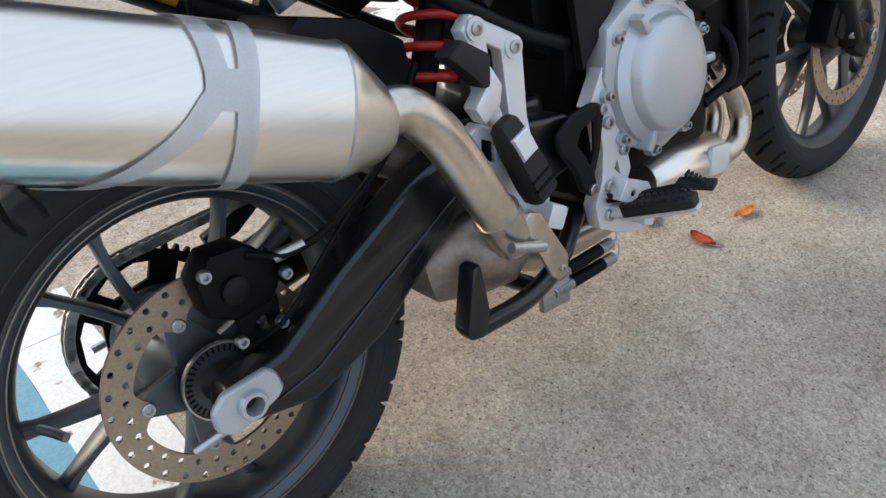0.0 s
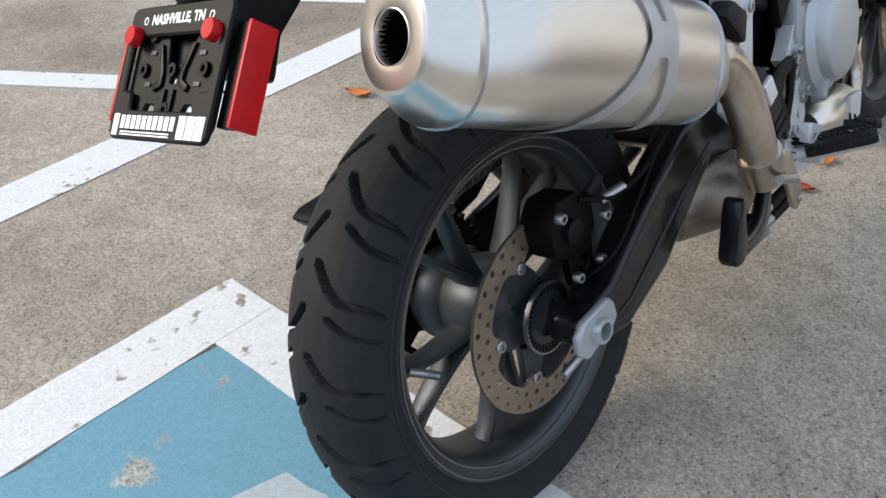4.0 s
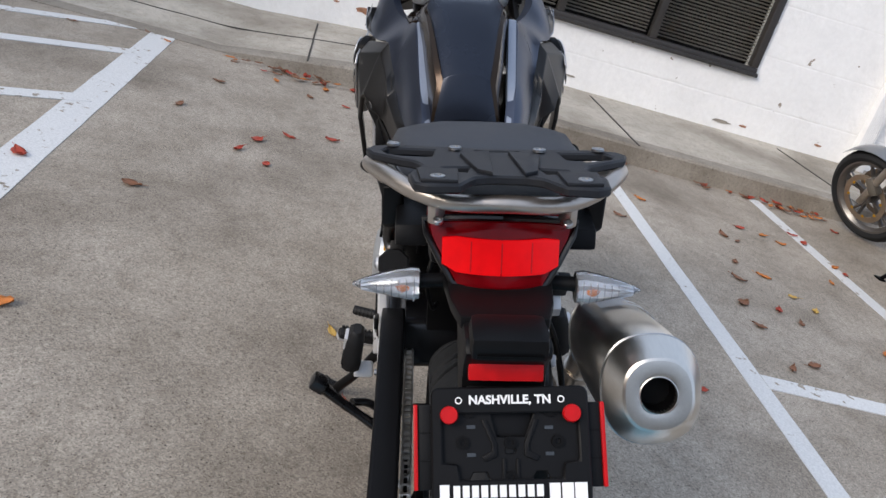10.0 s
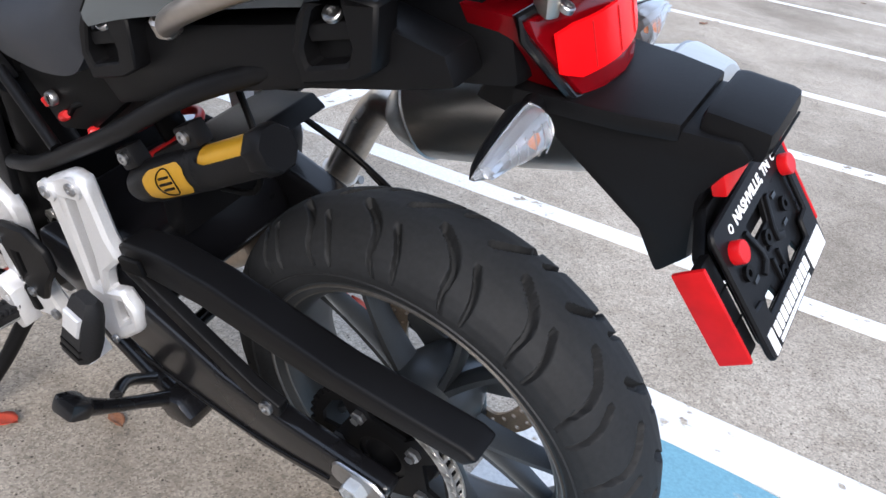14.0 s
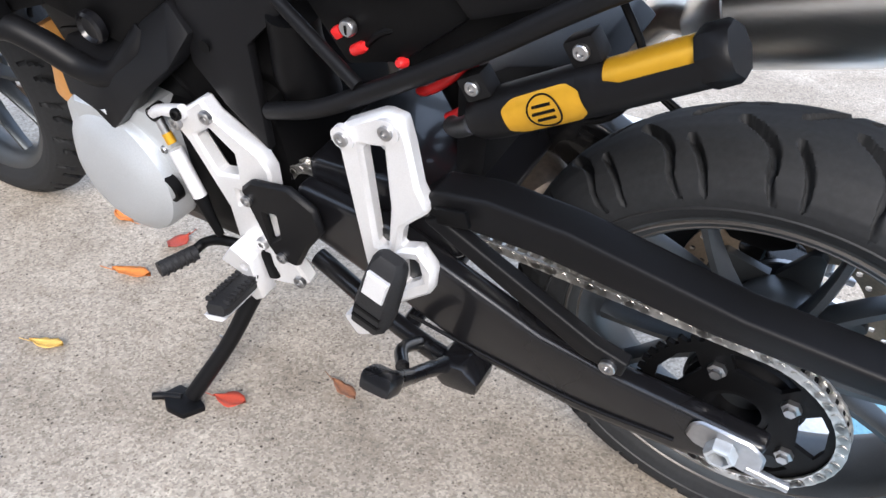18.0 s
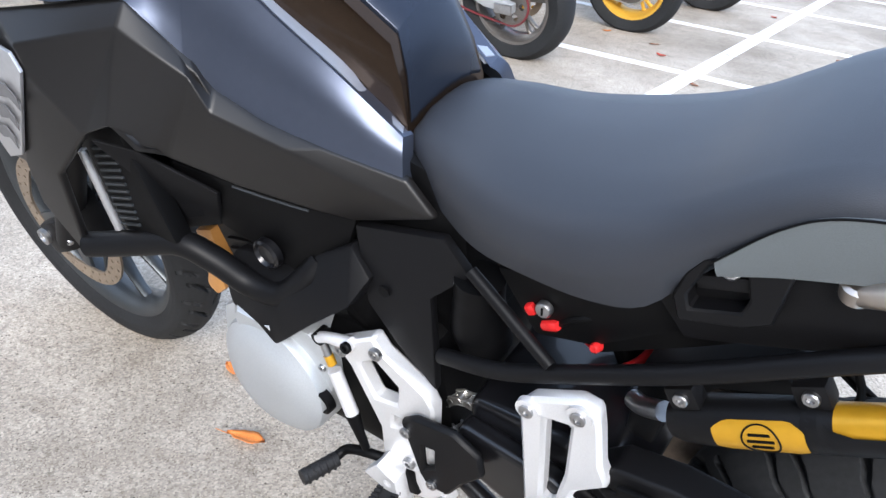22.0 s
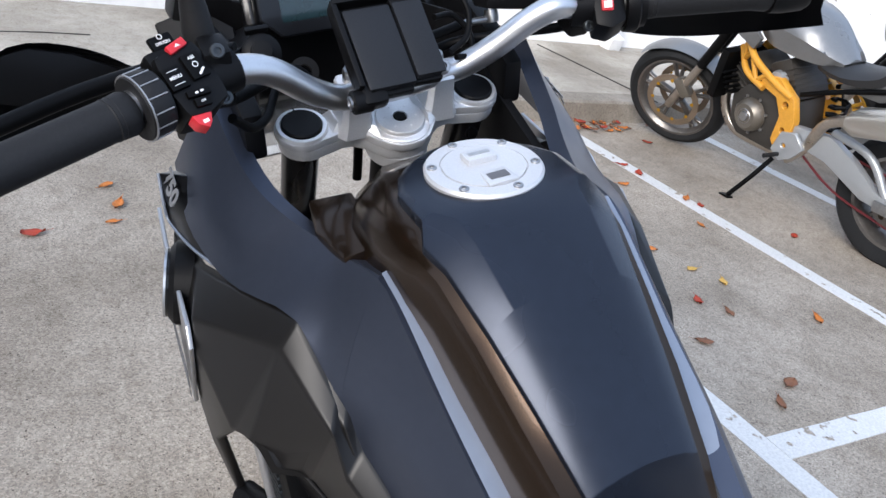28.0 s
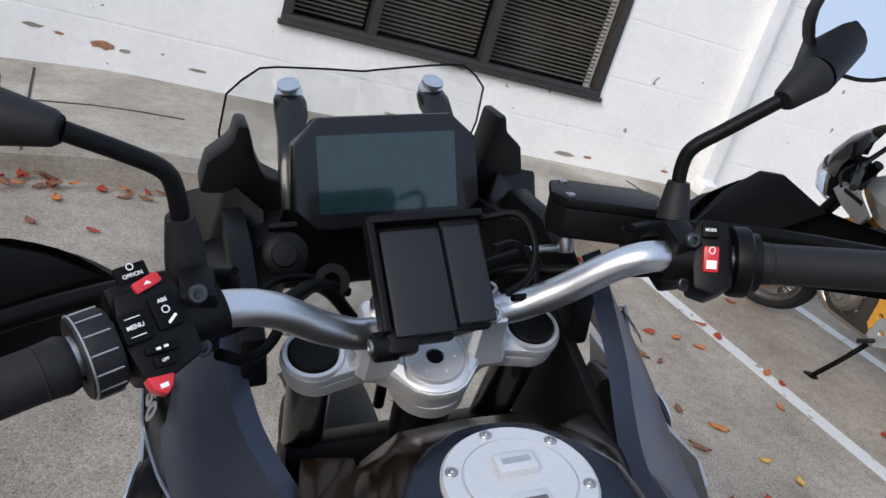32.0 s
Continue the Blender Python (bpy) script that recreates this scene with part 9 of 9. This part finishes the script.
    P("rear_sprocket", moved(frame_plate(circle(0.105, 40), [circle(0.035, 20)] + [circle(0.018, 10, 0.07 * math.cos(a), 0.07 * math.sin(a)) for a in [math.pi / 3 * k for k in range(6)]], -0.003, 0.003, 0), Matrix.Translation((0, 0.085, R))), "rim_dark")
    P("drive_chain", join(tube([(0.0, 0.085, R - 0.108), (0.30, 0.085, R - 0.06), (0.56, 0.085, 0.37)], 0.006, 8), tube([(0.0, 0.085, R + 0.108), (0.56, 0.085, 0.45)], 0.006, 8), tube([(0.108 * math.cos(a), 0.085, R + 0.108 * math.sin(a)) for a in [radians(90 + 18 * k) for k in range(11)]], 0.006, 8)), "red_chain" if frame_mat == "bike_orange" else "chain")
    # tank
    rings = []
    for x, w, z0, z1 in ((0.42, 0.07, 0.78, 0.81), (0.48, 0.11, 0.77, 0.87), (0.57, 0.145, 0.77, 0.945), (0.68, 0.168, 0.78, 0.99), (0.79, 0.168, 0.80, 1.0), (0.88, 0.13, 0.84, 0.985), (0.95, 0.085, 0.87, 0.95)):
        h = [(0, z1), (w * 0.55, z1 - 0.012), (w * 0.9, z1 - 0.06), (w, (z0 + z1) / 2), (w * 0.8, z0)]
        rings.append([Vector((x, y, z)) for y, z in h] + [Vector((x, -y, z)) for y, z in h[:0:-1]])
    sm = [smooth_path([r[k] for r in rings], 3) for k in range(len(rings[0]))]
    tk = P("fuel_tank", loft([list(r) for r in zip(*sm)]), tank_mat)
    P("tank_cap", lathe([(0, 0), (0.045, 0), (0.045, 0.006), (0, 0.008)], (0.82, 0, 0.992), (0, 0, 1), 28), "bolt", tk)
    for s in (1, -1):
        P("air_scoop", sided(facets([(1.02, 0.13, 0.90), (0.90, 0.175, 0.90), (0.80, 0.180, 0.82), (0.84, 0.175, 0.76), (0.98, 0.15, 0.80), (1.06, 0.14, 0.85)], [(0, 1, 2, 3, 4, 5)], 0.02, 0.004), s), tank_mat, tk)
        P("tank_stripe", sided(facets([(0.98, 0.162, 0.885), (0.84, 0.189, 0.875), (0.84, 0.189, 0.855), (0.98, 0.160, 0.868)], [(0, 1, 2, 3)], 0.003, 0.0), s), "dark_plastic", tk)
    # seat and tail
    rings = []
    for x, w, z0, z1 in ((0.54, 0.09, 0.75, 0.80), (0.46, 0.12, 0.74, 0.79), (0.34, 0.135, 0.74, 0.795), (0.22, 0.12, 0.76, 0.83), (0.16, 0.105, 0.80, 0.885), (0.04, 0.10, 0.84, 0.905), (-0.08, 0.085, 0.86, 0.91), (-0.14, 0.05, 0.87, 0.90)):
        h = [(0, z1), (w * 0.7, z1 - 0.006), (w, z1 - 0.03), (w * 0.95, z0)]
        rings.append([Vector((x, y, z)) for y, z in h] + [Vector((x, -y, z)) for y, z in h[:0:-1]])
    sm = [smooth_path([r[k] for r in rings], 3) for k in range(len(rings[0]))]
    P("seat", loft([list(r) for r in zip(*sm)]), "seat_black")
    tl = P("tail_piece", outline([(0.40, 0.70), (0.38, 0.75), (0.20, 0.79), (0.02, 0.86), (-0.14, 0.885), (-0.24, 0.88), (-0.26, 0.86), (-0.16, 0.82), (0.02, 0.77), (0.20, 0.70)], -0.10, 0.10, 0.02), tail_mat)
    P("tail_lamp", block((-0.25, 0, 0.865), (0.03, 0.13, 0.035), 0.008), "red_lens", tl)
    P("plate_arm", outline([(-0.16, 0.84), (-0.28, 0.74), (-0.34, 0.62), (-0.325, 0.61), (-0.25, 0.73), (-0.10, 0.80)], -0.03, 0.03, 0.004), "dark_plastic", tl)
    P("number_plate", block((-0.335, 0, 0.68), (0.004, 0.18, 0.11), 0.001, (0, 25, 0)), "white", tl, "white number plate")
    P("plate_bar", block((-0.339, 0, 0.68), (0.002, 0.13, 0.035), 0, (0, 25, 0)), "grey_pad", tl)
    for s in (1, -1):
        P("rear_indicator", sided(block((-0.20, 0.14, 0.80), (0.04, 0.08, 0.03), 0.01), s), "clear_lens", tl)
        P("subframe_rail", sided(tube([(0.56, 0.12, 0.62), (0.36, 0.12, 0.70), (0.10, 0.10, 0.78)], 0.012, 10), s), "dark_plastic", tl)
    # shock
    pts = [(0.44 - 0.0035 * k * 0.3 + 0.04 * math.cos(k), 0.04 + 0.04 * math.sin(k), 0.44 + 0.006 * k) for k in range(34)]
    P("shock_spring", tube(pts, 0.008, 8, 1, smooth=False), spring_mat)
    # exhaust
    if high_pipe:
        ex = P("exhaust_pipe", tube([(0.60, 0.05, 0.27), (0.46, 0.13, 0.40), (0.36, 0.17, 0.56), (0.22, 0.19, 0.63)], 0.025, 14), "pipe")
        d = Vector((-0.42, 0.01, 0.115)).normalized()
        c = Vector((0.24, 0.195, 0.625))
        u = Vector((0, 0, 1))
        P("silencer", loft([oval(c + d * t, d, u, ru, rs, 24) for t, ru, rs in ((0, 0.04, 0.035), (0.05, 0.066, 0.05), (0.38, 0.074, 0.055), (0.44, 0.055, 0.045))]), "steel", ex)
    else:
        ex = P("exhaust_pipe", tube([(0.60, -0.05, 0.27), (0.40, -0.16, 0.30), (0.20, -0.19, 0.38)], 0.025, 14), "pipe")
        P("silencer", tube([(0.22, -0.19, 0.37), (-0.14, -0.21, 0.50)], 0.055, 20, smooth=False), "steel", ex)
    # handlebar, lamp, screen
    hb = P("handlebar", tube([(0.90, 0.40, 1.07), (0.95, 0.25, 1.09), (1.0, 0.12, 1.03), (1.01, 0, 1.02), (1.0, -0.12, 1.03), (0.95, -0.25, 1.09), (0.90, -0.40, 1.07)], 0.012, 12), "dark_plastic")
    for s in (1, -1):
        P("grip", sided(tube([(0.935, 0.28, 1.085), (0.895, 0.41, 1.07)], 0.017, 14, smooth=False), s), "grip", hb)
        P("lever", sided(tube([(0.98, 0.24, 1.085), (0.99, 0.33, 1.075), (0.94, 0.42, 1.065)], 0.006, 8), s), "dark_plastic", hb)
        P("fluid_cup", sided(lathe([(0, 0), (0.024, 0), (0.024, 0.035), (0, 0.037)], (1.0, 0.20, 1.095), (0, 0, 1), 18), s), "dark_plastic", hb)
        P("mirror_arm", sided(tube([(0.95, 0.26, 1.10), (0.93, 0.32, 1.20), (0.92, 0.36, 1.24)], 0.005, 8), s), "dark_plastic", hb)
        P("mirror", sided(block((0.91, 0.37, 1.25), (0.02, 0.12, 0.06), 0.02), s), "dark_plastic", hb)
    if round_lamp:
        hl = P("headlamp", lathe([(0, -0.09), (0.05, -0.08), (0.088, -0.02), (0.09, 0.03), (0.082, 0.035), (0, 0.045)], (1.17, 0, 0.90), (1, 0, -0.15), 32), "bar")
        P("gauge", lathe([(0, 0), (0.045, 0), (0.045, 0.03), (0, 0.035)], (1.07, 0.05, 1.02), (-0.6, 0, 0.8), 24), "bar", hl)
        P("gauge", lathe([(0, 0), (0.045, 0), (0.045, 0.03), (0, 0.035)], (1.07, -0.05, 1.02), (-0.6, 0, 0.8), 24), "bar", hl)
    else:
        hl = P("headlamp", loft([[Vector((1.10 + 0.14 * math.cos(t) * k, 0.15 * math.sin(t) * k, 0.90 + z)) for t in [radians(-80 + 16 * j) for j in range(11)]] for k, z in ((0.75, -0.10), (1.0, -0.05), (1.0, 0.02), (0.85, 0.07))], closed=False), "clear_lens")
        P("lamp_back", block((1.10, 0, 0.89), (0.10, 0.22, 0.15), 0.02), "dark_plastic", hl)
    if screen:
        P("fly_screen", loft([[Vector((1.06 + 0.15 * math.cos(t) * k - dx, 0.155 * math.sin(t) * k, z)) for t in [radians(-75 + 15 * j) for j in range(11)]] for k, z, dx in ((1.0, 0.95, 0.0), (0.95, 1.02, 0.02), (0.85, 1.10, 0.07), (0.6, 1.16, 0.12))], closed=False), "smoke", hl)
    # the front end is turned to its lock
    axis_turn = Matrix.Translation(top) @ Matrix.Rotation(radians(24), 4, -ax) @ Matrix.Translation(-top)
    for ob in root.children_recursive:
        piece = ob.name.split(".")[0]
        holder = ob.parent.name.split(".")[0]
        if {piece, holder} & {"front_wheel", "fork_leg", "yoke", "front_mudguard", "handlebar", "headlamp"}:
            ob.data.transform(axis_turn)
    # side stand
    sd = P("side_stand", tube([(0.62, 0.13, 0.28), (0.66, 0.20, 0.18), (0.72, 0.27, math.tan(radians(lean)) * 0.27 + 0.012)], 0.012, 10), "dark_plastic")
    P("stand_foot", block((0.725, 0.275, math.tan(radians(lean)) * 0.275 + 0.008), (0.06, 0.04, 0.008), 0.003, (lean, 0, 0)), "dark_plastic", sd)
    return root


street_bike("motorcycle", "silver naked motorcycle with an orange trellis frame", (2.22, -2.865), (3.69, -2.835), 11, "bike_silver", "bike_orange", "rim_dark", "bike_silver", "dark_plastic", True, True, False)
street_bike("motorcycle", "red naked motorcycle with gold wheels and a yellow spring", (2.08, -4.08), (3.54, -3.98), 11, "bike_red", "dark_plastic", "rim_gold", "bike_red", "bike_yellow", False, False, True)
street_bike("motorcycle", "black naked motorcycle parked past the red one", (2.0, -5.35), (3.46, -5.3), 11, "gloss_black", "dark_plastic", "rim_dark", "gloss_black", "dark_plastic", False, True, False)

# ---- fallen leaves ----
def leaf_mesh(seed, kind):
    rnd = random.Random(seed)
    bm = bmesh.new()
    n, w = 9, rnd.uniform(0.40, 0.62)
    curl, twist = rnd.uniform(0.1, 0.35), rnd.uniform(-0.3, 0.3)
    rows = []
    for i in range(n):
        t = i / (n - 1)
        half = w * math.sin(math.pi * min(1, t * 1.02) ** 0.8) * (0.9 if kind else 1.0) * (1 + 0.12 * rnd.uniform(-1, 1)) * 0.5
        bend = curl * (t - 0.5) ** 2
        rows.append([bm.verts.new((t - 0.5, s * half, bend + abs(s) * 0.10 * rnd.uniform(0.4, 1.2) + s * twist * (t - 0.5) * 0.3)) for s in (-1, -0.5, 0, 0.5, 1)])
    for a, b in zip(rows, rows[1:]):
        for j in range(4):
            bm.faces.new((a[j], b[j], b[j + 1], a[j + 1]))
    st = [bm.verts.new(p) for p in ((0.48, -0.012, curl * 0.25), (0.48, 0.012, curl * 0.25), (0.80, 0.010, curl * 0.25 + 0.06), (0.80, -0.010, curl * 0.25 + 0.06))]
    bm.faces.new(st)
    geom = bmesh.ops.extrude_face_region(bm, geom=bm.faces[:])
    bmesh.ops.translate(bm, vec=(0, 0, -0.012), verts=[g for g in geom["geom"] if isinstance(g, bmesh.types.BMVert)])
    low = min(v.co.z for v in bm.verts)
    for v in bm.verts:
        v.co.z -= low
        for f in v.link_faces:
            f.smooth = True
    me = bpy.data.meshes.new("fallen_leaf")
    bm.to_mesh(me)
    bm.free()
    return me


LEAVES = {}
for colour in ("leaf_red", "leaf_orange", "leaf_brown", "leaf_yellow"):
    for v in range(3):
        me = leaf_mesh(len(LEAVES), v % 2)
        me.materials.append(M[colour])
        LEAVES[colour, v] = me
WORDS = {"leaf_red": "dry red leaf lying on the concrete", "leaf_orange": "dry orange leaf lying on the concrete", "leaf_brown": "curled brown leaf lying on the concrete", "leaf_yellow": "dry yellow leaf lying on the concrete"}


def leaf(x, y, colour, size, turn, z=0.004, v=0):
    ob = new("fallen_leaf", LEAVES[colour, v])
    ob.matrix_world = pose(x, y, z, 0, 0, turn) @ Matrix.Scale(size, 4)
    return tagged(ob, WORDS[colour], "leaf", "fallen leaves")


rnd = random.Random(5)
PLACED = [
    (1.73, 1.16, "leaf_brown"), (2.38, 0.91, "leaf_red"), (2.56, 0.86, "leaf_red"), (2.27, 0.77, "leaf_red"),
    (2.72, 0.74, "leaf_red"), (1.76, 1.57, "leaf_red"), (3.35, 1.22, "leaf_brown"), (3.68, 0.96, "leaf_orange"),
    (1.21, -0.89, "leaf_red"), (2.19, -1.80, "leaf_yellow"), (2.48, -1.66, "leaf_orange"), (2.36, -1.48, "leaf_brown"),
    (3.25, -1.21, "leaf_orange"), (2.94, -1.70, "leaf_brown"), (3.10, -2.03, "leaf_orange"), (2.07, -1.39, "leaf_brown"),
    (2.00, -1.64, "leaf_brown"), (2.85, -0.99, "leaf_brown"), (2.59, -1.55, "leaf_brown"), (0.46, -0.41, "leaf_red"),
    (0.80, 1.20, "leaf_orange"), (1.86, -1.38, "leaf_brown"), (1.03, 0.35, "leaf_yellow"), (3.52, 0.74, "leaf_brown"),
    (3.51, 0.53, "leaf_red"), (3.88, 0.43, "leaf_brown"), (2.78, 1.28, "leaf_brown"), (1.25, 0.00, "leaf_orange"),
    (1.08, 0.13, "leaf_orange"), (2.79, -0.28, "leaf_red"), (3.90, -0.46, "leaf_orange"), (2.90, 0.30, "leaf_orange"),
    (3.95, -0.24, "leaf_brown"), (0.69, 0.28, "leaf_red"), (0.56, 0.16, "leaf_brown"), (1.09, 0.00, "leaf_red"),
    (3.03, 0.27, "leaf_orange"), (3.19, 0.29, "leaf_orange"), (2.84, 0.54, "leaf_red"), (2.30, -1.74, "leaf_yellow"),
    (2.92, -2.28, "leaf_orange"), (2.09, -1.57, "leaf_red"), (2.49, -2.56, "leaf_red"), (1.89, -1.99, "leaf_orange"),
    (1.53, -1.38, "leaf_brown"), (1.60, -1.50, "leaf_brown"), (3.34, -2.21, "leaf_red"), (3.66, -2.66, "leaf_red"),
    (3.93, 0.52, "leaf_red"), (3.97, 0.34, "leaf_red"), (2.98, -1.63, "leaf_brown"), (3.20, -1.81, "leaf_red"),
    (3.17, -1.95, "leaf_orange"), (3.22, -2.23, "leaf_red"), (2.84, -2.30, "leaf_red"), (2.65, -2.12, "leaf_orange"),
    (1.50, -0.35, "leaf_red"),
]
for k, (x, y, colour) in enumerate(PLACED):
    leaf(x, y, colour, rnd.uniform(0.055, 0.088), rnd.uniform(0, 360), v=k % 3)
for k in range(46):
    # drift along the kerb
    y = rnd.choice((rnd.uniform(-2.9, -1.75), rnd.uniform(0.3, 1.3), rnd.uniform(-1.6, 1.8)))
    leaf(KERB - abs(rnd.gauss(0.02, 0.07)) - 0.02, y, rnd.choice(("leaf_brown", "leaf_orange", "leaf_red", "leaf_brown")), rnd.uniform(0.04, 0.08), rnd.uniform(0, 360), z=0.004 + 0.012 * rnd.random(), v=k % 3)
for k in range(24):
    leaf(rnd.uniform(-1.5, 3.8), rnd.choice((rnd.uniform(-7, -3), rnd.uniform(1.8, 4.5))), rnd.choice(("leaf_brown", "leaf_red", "leaf_orange")), rnd.uniform(0.04, 0.07), rnd.uniform(0, 360), v=k % 3)
for k in range(34):
    # a heap where the line meets the kerb, and a scatter at the dropped kerb
    far = k < 22
    cx, cy = (3.90, -2.42) if far else (3.86, 0.82)
    leaf(min(KERB - 0.03, cx + rnd.gauss(0, 0.05)), cy + rnd.gauss(0, 0.12), rnd.choice(("leaf_brown", "leaf_orange", "leaf_red", "leaf_brown", "leaf_orange")), rnd.uniform(0.05, 0.085), rnd.uniform(0, 360), z=0.004 + 0.02 * rnd.random(), v=k % 3)
# grit: small dark specks and twigs on the concrete
bm = bmesh.new()
for k in range(1500):
    x, y, r = rnd.uniform(-1.2, 3.9), rnd.uniform(-3.6, 3.0), rnd.uniform(0.0007, 0.0026)
    bmesh.ops.create_cone(bm, cap_ends=True, segments=5, radius1=r, radius2=r * 0.4, depth=r, matrix=pose(x, y, 0.002, 0, 0, rnd.uniform(0, 90)) @ Matrix.Diagonal((1, rnd.uniform(0.5, 1.0), 0.6, 1)))
tagged(part("grit", bm, "joint"), "dark grit and crumbs scattered on the concrete", "grit", kind="stuff")
